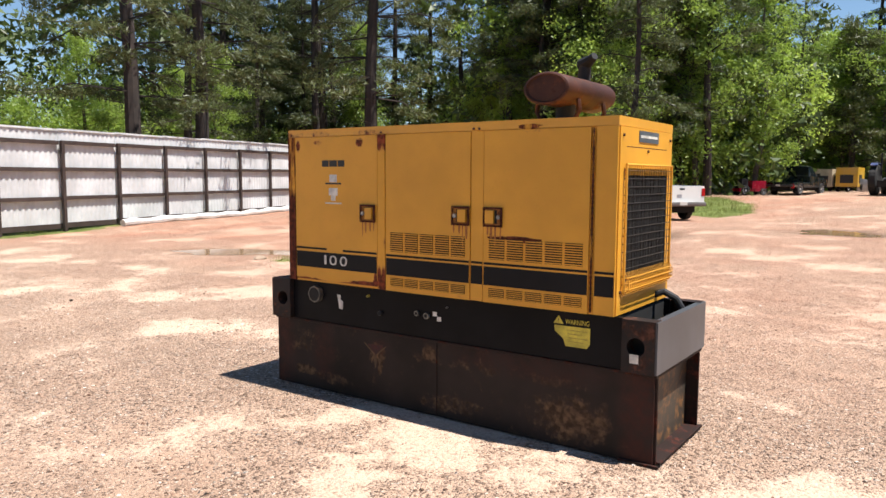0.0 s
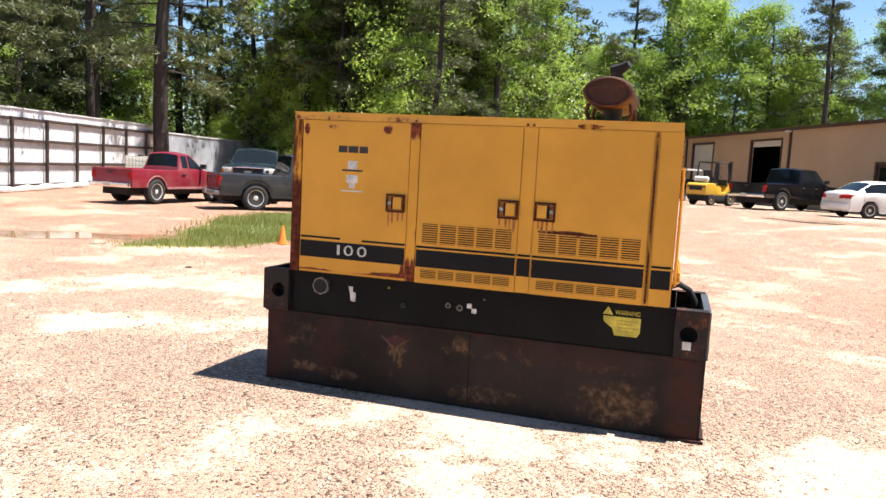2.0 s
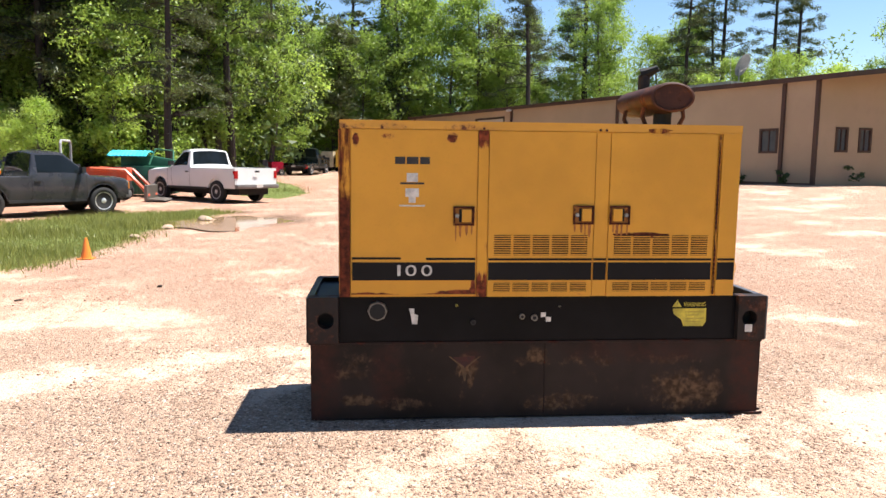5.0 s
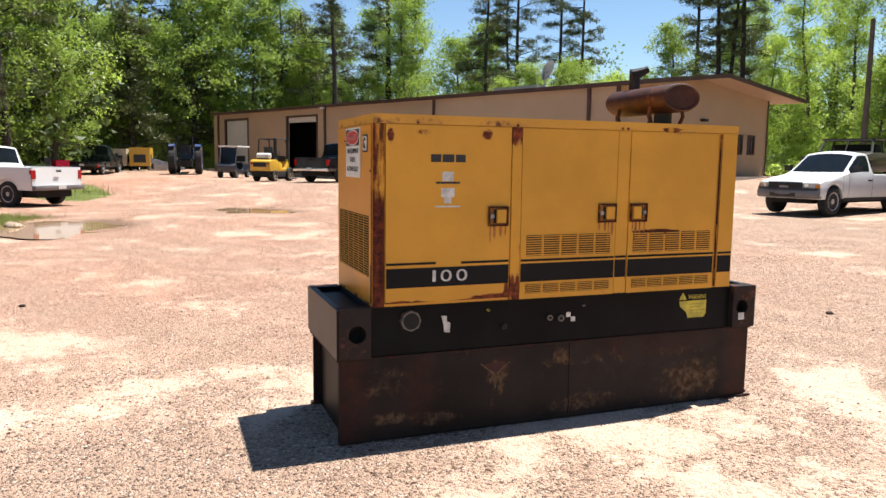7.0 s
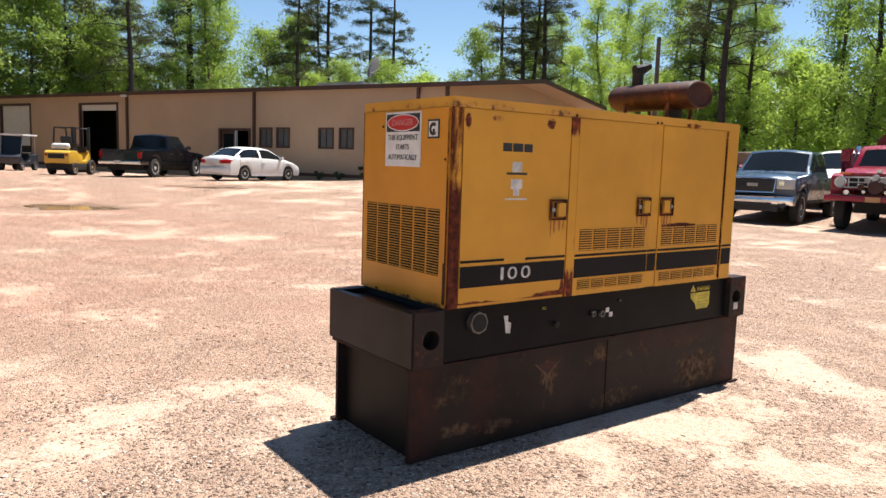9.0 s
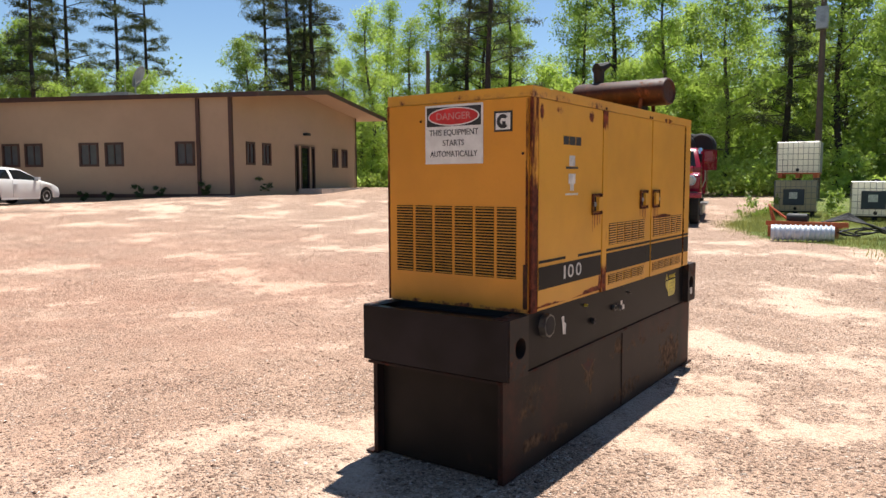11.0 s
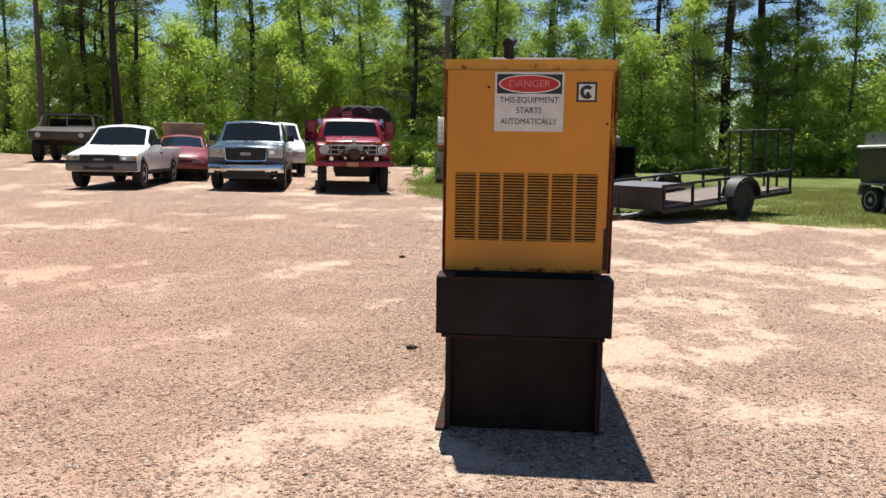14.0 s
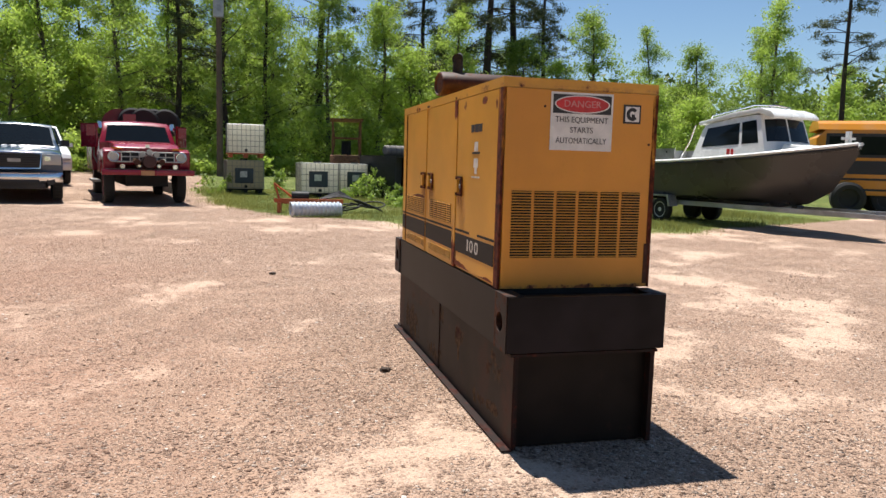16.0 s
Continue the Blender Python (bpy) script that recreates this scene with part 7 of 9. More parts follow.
        part("grille_bar", shell(rect(xf + 0.0305, xf + 0.036, zz, zz + 0.012), -hw * 0.5, hw * 0.5, 0.0), M_UNDER, g)
    for s in (-1, 1):
        y0, y1 = sorted((s * hw * 0.57, s * (hw - 0.03)))
        hl = part("headlight", shell([(xf - 0.2, gz - 0.04 - hh), (xf + 0.016, gz - 0.03 - hh), (xf + 0.022, gz - hh * 0.5), (xf - 0.005, gz - 0.015), (xf - 0.26, gz + 0.0)], y0, y1, 0.012, 2, (-1, -0.3, 0.4, 1)), M_LAMP, t)
        ya, yb = sorted((s * hw * 0.62, s * hw * 0.74))
        part("reflector", box(xf + 0.012, xf + 0.026, ya, yb, gz - hh * 0.72, gz - hh * 0.28, 0.006), M_CHROME, hl)
        if not plain_lamps:
            ya, yb = sorted((s * (hw - 0.1), s * (hw - 0.02)))
            part("indicator", box(xf - 0.15, xf + 0.028, ya, yb, gz - 0.03 - hh, gz - 0.06, 0.012), M_AMBER, hl)
        ya, yb = sorted((s * (hw - 0.15), s * (hw - 0.004)))
        part("tail_light", box(xr - 0.012, xr + 0.09, ya, yb, zb - 0.12 - tail, zb - 0.1, 0.012), M_REDLAMP, t)
        ya, yb = sorted((s * (hw + 0.0), s * (hw + 0.2)))
        mir = part("mirror", box(cab1 - 0.3, cab1 - 0.2, ya, yb, belt + 0.05, belt + 0.21, 0.035, 3), M_TRIM, t)
        part("mirror_arm", tube([(cab1 - 0.24, s * (hw - 0.07), belt + 0.05), (cab1 - 0.24, s * (hw + 0.06), belt + 0.09)], 0.025, 6), M_TRIM, mir)
        cuts = (cab0 + 0.05, cab1 - 0.1) + (((spans[0][1] + spans[1][0]) / 2,) if doors > 1 else ())
        for xx in cuts:
            seam_on(t, half, xx, s)
        seam_on(t, half, min(xf - 0.3, cab1 + 0.16), s)
        for xx in ((cab0 + 0.12,) if doors < 3 else (cab0 + 0.12, cuts[2] + 0.07)):
            ya, yb = sorted((s * (hw - 0.004), s * (hw + 0.022)))
            part("door_handle", box(xx, xx + 0.16, ya, yb, belt - 0.2, belt - 0.16, 0.008), M_TRIM if colour is not BLACK_P else M_CHROME, t)
        for wx in (-wb / 2, wb / 2):
            lip = [(px, s * (half(px, px < cab0)[1][0] + 0.004), pz) for px, pz in arch(wx, ra + 0.012, r + 0.02, 13) if pz > sill]
            part("wheel_arch", tube(lip, 0.026 if flare else 0.015, 6), flare or colour, t)
        ya, yb = sorted((s * (hw - 0.06), s * (hw - 0.012)))
        part("sill_trim", box(-wb / 2 + ra + 0.03, wb / 2 - ra - 0.03, ya, yb, sill - 0.05, sill + 0.03, 0.015), flare or M_TRIM, t)
        wiper = tube([(cab1 + 0.02, s * 0.1 - 0.25, hood + 0.065), (cab1 - 0.1, s * 0.1 + 0.05, hood + 0.2)], 0.008, 4)
        part("wiper", wiper, M_TRIM, t)
    round_off(t, xf, xr, hw, sill, belt, 0.19, 0.07, 0.0, 0.0)
    return t


def saloon(m, label, colour, wb=2.75, fo=0.95, ro=1.05, w=1.8, r=0.32, sill=0.24, belt=0.92, roof=1.46, name="car", hatch=False, cat="car", rim=M_RIM):
    """A closed car, as a saloon with a boot or with a tall square tail."""
    t = thing(name, m, label, cat)
    xf, xr, hw = wb / 2 + fo, -wb / 2 - ro, w / 2
    ra = r * 1.13
    x1, t1 = wb / 2 - 0.22, wb / 2 - 1.12
    x0, t0 = (xr + 0.52, -wb / 2 + 0.12) if not hatch else (xr + 0.06, xr + 0.34)
    deck = belt + 0.09
    back = [(xr, belt - 0.14), (xr + 0.04, belt + 0.02), (xr + 0.12, deck), (x0, deck + 0.03)] if not hatch else [(xr, belt - 0.1), (x0, belt + 0.03)]
    keys = {
        "shoulder": [(xr, belt - 0.2), (xr + 0.08, belt - 0.06), (xr + 0.3, belt + 0.02), (-wb / 2 + 0.3, belt + 0.04), (x1 - 0.1, belt - 0.02), (xf - 0.5, belt - 0.15), (xf - 0.12, belt - 0.27), (xf, belt - 0.36)],
        "middle": back + [(t0, roof - 0.05), (t0 + 0.35, roof), (t1 - 0.25, roof), (t1, roof - 0.045), (x1, belt + 0.09), (x1 + 0.1, belt + 0.065), (xf - 0.45, belt - 0.06), (xf - 0.15, belt - 0.17), (xf - 0.04, belt - 0.25), (xf, belt - 0.33)],
        "rail": [(xr, belt - 0.17), (xr + 0.12, belt + 0.03), (x0, belt + 0.06), (t0 - 0.02, roof - 0.11), (t0 + 0.35, roof - 0.07), (t1 - 0.2, roof - 0.07), (t1, roof - 0.1), (x1, belt + 0.03), (x1 + 0.1, belt + 0.015), (xf - 0.45, belt - 0.1), (xf - 0.12, belt - 0.22), (xf, belt - 0.35)],
        "width": [(xr, hw - 0.2), (x0, hw - 0.15), (t0, hw - 0.26), (t1, hw - 0.27), (x1, hw - 0.13), (x1 + 0.1, hw - 0.18), (xf, hw - 0.28)]}
    a0, a1 = (x0 + 0.28, x1 - 0.2) if not hatch else (x0 + 0.16, x1 - 0.2)
    cut = [0.0, 0.44, 0.49, 1.0] if not hatch else [0.0, 0.26, 0.3, 0.6, 0.64, 1.0]
    spans = [(a0 + (a1 - a0) * cut[k], a0 + (a1 - a0) * cut[k + 1]) for k in range(0, len(cut), 2)]
    wins = [("side_window", a, b, 6, 8) for a, b in spans] + [("windscreen", t1 + 0.06, x1 - 0.04, 10, 13), ("rear_window", x0 + 0.05, t0 - 0.04, 10, 13)]
    body, half = body_shell(t, colour, "body", (xr, xf), hw, sill, (-wb / 2, wb / 2), ra, r, keys, wins)
    part("chassis", box(xr + 0.3, xf - 0.3, -hw + 0.28, hw - 0.28, 0.2, 0.5), M_UNDER, t)
    for x in (-wb / 2, wb / 2):
        # dark box in each wheel opening stands for its shade
        part("wheel_well", box(x - ra + 0.01, x + ra - 0.01, -hw + 0.25, hw - 0.25, 0.3, r + ra - 0.03), M_UNDER, t)
        for y in (-hw + 0.12, hw - 0.12):
            wheel(t, x, y, r, 0.21, rim, 9)
    part("front_bumper", shell([(xf - 0.1, sill + 0.0), (xf + 0.01, sill + 0.02), (xf + 0.045, sill + 0.12), (xf + 0.03, sill + 0.22), (xf - 0.1, sill + 0.24)], -hw + 0.05, hw - 0.05, 0.02), colour, t)
    part("rear_bumper", shell([(xr + 0.1, sill + 0.04), (xr - 0.02, sill + 0.06), (xr - 0.05, sill + 0.2), (xr - 0.03, sill + 0.3), (xr + 0.1, sill + 0.34)], -hw + 0.05, hw - 0.05, 0.02), colour, t)
    part("grille", box(xf - 0.03, xf + 0.012, -0.35, 0.35, sill + 0.26, belt - 0.36, 0.01), M_TRIM, t)
    part("number_plate", box(xr - 0.016, xr - 0.011, -0.16, 0.16, belt - 0.3, belt - 0.18), M_WHITE, t)
    for s in (-1, 1):
        ya, yb = sorted((s * 0.42, s * (hw - 0.05)))
        part("headlight", shell([(xf - 0.22, belt - 0.42), (xf + 0.008, belt - 0.44), (xf + 0.0, belt - 0.38), (xf - 0.08, belt - 0.3), (xf - 0.4, belt - 0.22)], ya, yb, 0.012, 2, (-1, -0.3, 0.4, 1)), M_LAMP, t)
        ya, yb = sorted((s * 0.42, s * (hw - 0.015)))
        part("tail_light", shell([(xr - 0.006, belt - 0.2), (xr + 0.24, belt - 0.14), (xr + 0.3, belt - 0.06), (xr + 0.06, belt - 0.03), (xr + 0.015, belt - 0.07)], ya, yb, 0.008, 2, (-1, -0.3, 0.4, 1)), M_REDLAMP, t)
        ya, yb = sorted((s * (hw - 0.03), s * (hw + 0.15)))
        part("mirror", box(x1 - 0.42, x1 - 0.3, ya, yb, belt + 0.02, belt + 0.15, 0.04, 3), colour, t)
        mid = (spans[0][1] + spans[1][0]) / 2
        for xx in (spans[0][0] - 0.05, mid, x1 - 0.14):
            seam_on(t, half, xx, s)
        for xx in (spans[0][0] + 0.06, mid + 0.06):
            ya, yb = sorted((s * (hw - 0.004), s * (hw + 0.018)))
            part("door_handle", box(xx, xx + 0.18, ya, yb, belt - 0.15, belt - 0.11, 0.008), colour, t)
        part("sill_trim", box(-wb / 2 + ra + 0.03, wb / 2 - ra - 0.03, min(s * (hw - 0.05), s * (hw - 0.018)), max(s * (hw - 0.05), s * (hw - 0.018)), sill - 0.03, sill + 0.06, 0.012), colour, t)
    round_off(t, xf, xr, hw, sill, belt, 0.27, 0.2, 0.0, 0.0)
    return t


def on_wheel(wx, wy, hx, hy, wb, w, rear=True, left=True):
    """The pose of a vehicle one of whose wheels stands at (wx, wy)."""
    n = math.hypot(hx, hy)
    hx, hy = hx / n, hy / n
    s = 1 if left else -1
    ax, ay = -hy * s * (w / 2 - 0.12), hx * s * (w / 2 - 0.12)
    k = 1 if rear else -1
    x, y = wx - ax + hx * wb / 2 * k, wy - ay + hy * wb / 2 * k
    return heading(x, y, ground_z(x, y), hx, hy)


RED = car_paint("faded_red_paint", (0.21, 0.014, 0.028), 0.35, 0.15)
GREY = car_paint("dark_grey_paint", (0.034, 0.035, 0.041), 0.25, 0.05)
WHITE_P = car_paint("white_car_paint", (0.72, 0.72, 0.7), 0.3, 0.12)
BLACK_P = car_paint("black_car_paint", (0.006, 0.006, 0.0075), 0.12, 0.01)
BLUEGREY = car_paint("blue_grey_paint", (0.04, 0.07, 0.11), 0.2, 0.04)
MAROON = car_paint("maroon_paint", (0.22, 0.02, 0.03), 0.3)
TEALDARK = car_paint("dark_teal_paint", (0.006, 0.012, 0.014), 0.25, 0.04)
FIRE = car_paint("fire_red_paint", (0.25, 0.006, 0.024), 0.25, 0.05)
OLIVE = car_paint("tan_olive_paint", (0.045, 0.04, 0.028), 0.7, 0.12)
M_PINKTRIM = plain("faded_pink_flare", (0.32, 0.14, 0.13), 0.6)

red_m = heading(-15.98, 16.93, ground_z(-15.98, 16.93), 0.03, 1.0)
pickup(red_m, "faded red extended-cab pickup truck parked by the fence", RED, 3.05, 0.8, 1.24, 1.62, 0.41, 0.54, 1.16, 1.1, 1.76, -0.42, 0.95, 1.14, 2, M_CHROME, flare=M_PINKTRIM, rim=M_BRIGHTRIM, tail=0.2)
pickup(heading(-11.0, 17.0, ground_z(-11.0, 17.0), 0.69, 0.73), "dark grey pickup truck with chrome wheels parked on the gravel", GREY, 3.1, 0.95, 1.2, 1.95, 0.4, 0.46, 1.18, 1.1, 1.86, -0.5, 1.15, 1.14, 1, M_GREYBUMP, rim=M_BRIGHTRIM)
pickup(heading(-14.55, 20.4, ground_z(-14.55, 20.4), 0.42, -0.907), "dark teal pickup truck with a loaded rack, facing the yard", TEALDARK, 3.5, 0.95, 1.2, 1.95, 0.42, 0.6, 1.42, 1.38, 2.02, -0.3, 1.0, 1.3, 1, M_CHROME)
rack = thing("cargo_rack", heading(-14.55, 20.4, ground_z(-14.55, 20.4), 0.42, -0.907), "grey metal boxes and rack loaded in the pickup bed", "rack")
for q in ((-1.15, -0.6, -0.75, 0.0, 1.22, 1.98), (-2.3, -1.7, 0.1, 0.8, 1.22, 1.7)):
    part("load_box", box(*q, 0.02), plain("grey_load_box", (0.16, 0.15, 0.14), 0.6), rack)
pickup(heading(-7.84, 24.62, ground_z(-7.84, 24.62), -0.76, 0.65), "white pickup truck parked on the gravel", WHITE_P, 3.5, 0.95, 1.15, 2.0, 0.41, 0.54, 1.31, 1.24, 2.0, -0.25, 1.05, 1.29, 1, M_GREYBUMP)
pickup(heading(-6.6, 51.2, ground_z(-6.6, 51.2), 0.25, 0.97), "dark green old pickup truck without its bed cover", TEALDARK, 3.3, 0.9, 1.1, 1.9, 0.4, 0.55, 1.24, 1.15, 2.0, -0.3, 0.95, 0.85, 1, M_TRIM)
pickup(heading(6.34, 32.67, ground_z(6.34, 32.67), 0.722, 0.692), "black crew-cab pickup truck parked by the building", BLACK_P, 3.65, 0.95, 1.2, 2.0, 0.42, 0.55, 1.24, 1.18, 1.95, -0.75, 1.1, 1.2, 3, M_CHROME, flare=BLACK_P, rim=M_BRIGHTRIM)
saloon(heading(9.25, 28.23, ground_z(9.25, 28.23), 0.913, 0.407), "clean white saloon car parked by the building", WHITE_P)
pickup(heading(15.03, 10.75, ground_z(15.03, 10.75), -0.983, -0.183), "white compact pickup truck with black grille", WHITE_P, 3.0, 0.8, 1.1, 1.76, 0.36, 0.42, 1.08, 1.02, 1.68, -0.3, 0.95, 1.06, 1, M_GREYBUMP, drop=0.07, gh=0.27, hh=0.17)
saloon(heading(19.2, 11.0, ground_z(19.2, 11.0), -0.94, -0.34), "maroon saloon car parked behind a pickup", MAROON, 2.6, 0.9, 0.95, 1.75, 0.31, 0.3, 0.92, 1.42)
gm = heading(16.7, 7.63, ground_z(16.7, 7.63), -0.97, -0.24)
pickup(gm, "blue-grey crew-cab pickup truck with chrome bumper", BLUEGREY, 3.6, 0.95, 1.2, 2.0, 0.41, 0.54, 1.27, 1.24, 1.93, -0.75, 1.1, 1.18, 3, M_CHROME, drop=0.02, low=0.11, gh=0.34, hh=0.23, plain_lamps=True)
saloon(heading(22.6, 12.4, ground_z(22.6, 12.4), -0.93, -0.36), "tan car with its bonnet raised", car_paint("tan_car_paint", (0.35, 0.29, 0.22)), 2.7, 0.9, 0.9, 1.8, 0.33, 0.35, 1.0, 1.6, hatch=True)
hoodm = heading(22.6, 12.4, ground_z(22.6, 12.4), -0.93, -0.36)
bon = tagged(part("raised_bonnet", shell([(1.05, 1.0), (1.3, 1.42), (1.5, 1.66), (1.72, 1.8), (1.74, 1.77), (1.53, 1.62), (1.34, 1.4), (1.1, 1.0)], -0.72, 0.72, 0.008), plain("bonnet_lining", (0.36, 0.29, 0.21), 0.7, vary=0.2), None), "raised tan bonnet of a parked car", "bonnet")
bon.matrix_world = hoodm
saloon(heading(23.0, 8.9, ground_z(23.0, 8.9), -0.95, -0.31), "white sport utility vehicle parked behind a pickup", WHITE_P, 2.9, 0.9, 1.0, 1.95, 0.38, 0.45, 1.2, 1.98, hatch=True)
saloon(heading(26.5, 11.2, ground_z(26.5, 11.2), -0.93, -0.37), "white van parked far back in the row", WHITE_P, 3.0, 0.8, 1.0, 1.95, 0.36, 0.4, 1.15, 1.95, hatch=True)

# open army utility vehicle
hm = heading(24.1, 17.95, ground_z(24.1, 17.95), -0.93, -0.36)
hv = thing("utility_vehicle", hm, "dark olive open-topped army utility vehicle with a flat cab", "army vehicle")
part("body", extrude([(-2.3, 0.75), (-1.65 - 0.5, 0.75), (-2.1, 1.05), (-1.2, 1.05), (-1.15, 0.6), (1.05, 0.6), (1.1, 1.05), (2.1, 1.05), (2.2, 0.8), (2.35, 0.85), (2.35, 1.15), (1.0, 1.35), (-2.3, 1.35)], -1.08, 1.08, 0.03), OLIVE, hv)
for s in (-1, 1):
    for x0, x1 in ((0.95, 0.55), (-0.35, -0.4), (-1.9, -1.9)):
        part("pillar", tube([(x0, s * 1.0, 1.33), (x1, s * 0.9, 1.86)], 0.04, 6), OLIVE, hv)
    part("headlight", add_lathe(bmesh.new(), [(0.0, 0.1), (-0.04, 0.09)], 14, pose(2.34, s * 0.75, 1.0, 0, 0, 90)), M_LAMP, hv)
    for x in (-1.6, 1.6):
        wheel(hv, x, s * 0.92, 0.45, 0.3, OLIVE)
part("roof", box(-2.0, 0.6, -0.98, 0.98, 1.85, 1.92, 0.03), OLIVE, hv)
part("windscreen_frame", tube([(0.92, -0.95, 1.36), (0.6, -0.86, 1.84), (0.6, 0.86, 1.84), (0.92, 0.95, 1.36), (0.92, 0.0, 1.36), (0.6, 0.0, 1.84)], 0.035, 6), OLIVE, hv)
part("seat_row", box(-0.6, -0.1, -0.8, 0.8, 1.2, 1.7, 0.05), M_UNDER, hv)

# ==== fire engine ====
fm = heading(17.25, 4.83, ground_z(17.25, 4.83), -0.97, -0.24) @ Matrix.Scale(0.96, 4)
fe = thing("fire_engine", fm, "old red fire engine with white grille and front pump", "fire engine")
FXF = 2.1 + 0.95
part("bonnet", extrude([(0.9, 1.0), (FXF - 0.1, 1.0), (FXF - 0.05, 1.42), (FXF - 0.3, 1.52), (1.0, 1.62), (0.9, 1.6)], -0.78, 0.78, 0.05, 3), FIRE, fe)
for s in (-1, 1):
    y0, y1 = sorted((s * 0.76, s * 1.04))
    fen = [(1.1, 0.75)] + [(px, pz) for px, pz in arch(2.1, 0.62, 0.52) if pz > 0.7] + [(FXF - 0.12, 0.78), (FXF - 0.05, 1.0), (FXF - 0.05, 1.34), (FXF - 0.3, 1.42), (1.05, 1.36)]
    part("wing", extrude(fen, y0, y1, 0.05, 3), FIRE, fe)
    part("headlight", add_lathe(bmesh.new(), [(0.03, 0.0), (0.028, 0.05), (0.015, 0.085), (0.0, 0.1), (-0.04, 0.105)], 18, pose(FXF + 0.0, s * 0.8, 1.2, 0, 0, 90)), M_LAMP, fe)
    part("indicator", box(FXF - 0.04, FXF - 0.01, min(s * 0.6, s * 0.85), max(s * 0.6, s * 0.85), 1.39, 1.43, 0.01), M_AMBER, fe)
    y0, y1 = sorted((s * 1.08, s * 1.3))
    part("mirror", box(0.75, 0.83, y0, y1, 1.75, 2.05, 0.02), FIRE, fe)
    part("beacon", add_tube(bmesh.new(), [(0.5, s * 0.95, 1.98), (0.5, s * 0.95, 2.16)], [0.09, 0.06], 10), M_CHROME, fe)
    part("hand_rail", tube([(0.3, s * 1.02, 1.0), (0.3, s * 1.1, 1.2), (0.3, s * 1.1, 1.8), (0.3, s * 1.02, 2.0)], 0.02, 6), M_STEEL, fe)
gr = part("grille", box(FXF - 0.045, FXF - 0.005, -0.95, 0.95, 1.06, 1.34, 0.03), FIRE, fe)
M_CREAM = plain("cream_grille", (0.55, 0.52, 0.47), 0.4)
ring_ = [(FXF + 0.0, math.copysign(0.8 + 0.13 * abs(math.cos(w)), math.cos(w)), 1.2 + 0.125 * math.sin(w)) for w in [math.pi * k / 8 for k in range(17)]]
part("grille_frame", tube(ring_, 0.018, 6), M_CREAM, gr, "cream rounded grille frame")
# black plates painted for the shade in the grille's openings
for c in range(6):
    for rr in range(2):
        y = -0.62 + c * 0.21
        part("grille_opening", box(FXF - 0.004, FXF + 0.002, y, y + 0.19, 1.09 + rr * 0.12, 1.195 + rr * 0.12), M_DARK, gr)
for c in range(7):
    part("grille_bar", box(FXF + 0.002, FXF + 0.014, -0.64 + c * 0.21, -0.615 + c * 0.21, 1.085, 1.315), M_CREAM, gr)
part("grille_bar", box(FXF + 0.003, FXF + 0.016, -0.64, 0.645, 1.19, 1.215), M_CREAM, gr)
part("front_bumper", shell(rect(FXF - 0.05, FXF + 0.26, 0.74, 0.88), -1.1, 1.1, 0.03), FIRE, fe)
part("bumper_deck", box(FXF + 0.0, FXF + 0.24, -1.0, 1.0, 0.881, 0.9), M_TRIM, fe)
part("bumper_plate", box(FXF + 0.262, FXF + 0.268, -0.2, 0.12, 0.74, 0.86, 0.004), plain("faded_orange_plate", (0.5, 0.26, 0.12), 0.6), fe, "faded orange plate")
for s in (-1, 1):
    part("bumper_lamp", add_lathe(bmesh.new(), [(0.03, 0.0), (0.025, 0.05), (-0.03, 0.06)], 12, pose(FXF + 0.2, s * 0.62, 0.96, 0, 0, 90)), M_CHROME, fe)
    part("headlight_rim", tube([(FXF + 0.012, s * 0.8 + 0.115 * math.cos(k * math.pi / 9), 1.2 + 0.115 * math.sin(k * math.pi / 9)) for k in range(19)], 0.014, 5), M_CHROME, fe)
    part("bonnet_side_line", tube([(1.0, s * 0.7, 1.6), (FXF - 0.35, s * 0.7, 1.5), (FXF - 0.1, s * 0.66, 1.42)], 0.012, 5), FIRE, fe)
part("bonnet_lip", shell(rect(FXF - 0.1, FXF - 0.03, 1.37, 1.43), -0.74, 0.74, 0.015), FIRE, fe)
part("bonnet_ornament", box(FXF - 0.12, FXF - 0.06, -0.05, 0.05, 1.44, 1.52, 0.015), M_CHROME, fe)
for y, z in ((-0.42, 1.12), (0.42, 1.12), (-0.3, 0.98), (0.28, 0.98)):
    part("hose_cap", add_lathe(bmesh.new(), [(0.06, 0.0), (0.06, 0.05), (0.0, 0.06), (-0.12, 0.04)], 12, pose(FXF + 0.2, y * 0.8, z, 0, 0, 90)), M_CHROME, fe)
pump = part("front_pump", add_lathe(bmesh.new(), [(-0.2, 0.08), (-0.2, 0.15), (0.0, 0.19), (0.15, 0.15), (0.2, 0.06)], 16, pose(FXF + 0.16, 0, 1.08, 0, 0, 90)), plain("dark_pump_iron", (0.06, 0.02, 0.018), 0.45, 0.3), fe, "dark iron pump on the bumper")
for y, z in ((-0.3, 1.06), (0.3, 1.06), (0.0, 1.3), (-0.17, 1.25), (0.17, 1.25), (0.0, 1.06)):
    part("pump_outlet", add_tube(bmesh.new(), [(FXF + 0.14, y * 0.6, z), (FXF + 0.28, y, z + 0.02), (FXF + 0.3, y, z + 0.02), (FXF + 0.34, y, z + 0.02)], [0.05, 0.05, 0.075, 0.07], 12), M_STEEL if z > 1.1 else M_MUFF, pump)
cabf, fc = loft_cab((-0.4, 0.98, 1.0, 1.55), (-0.3, 0.5, 0.86, 2.2), fe, FIRE, 0.07)
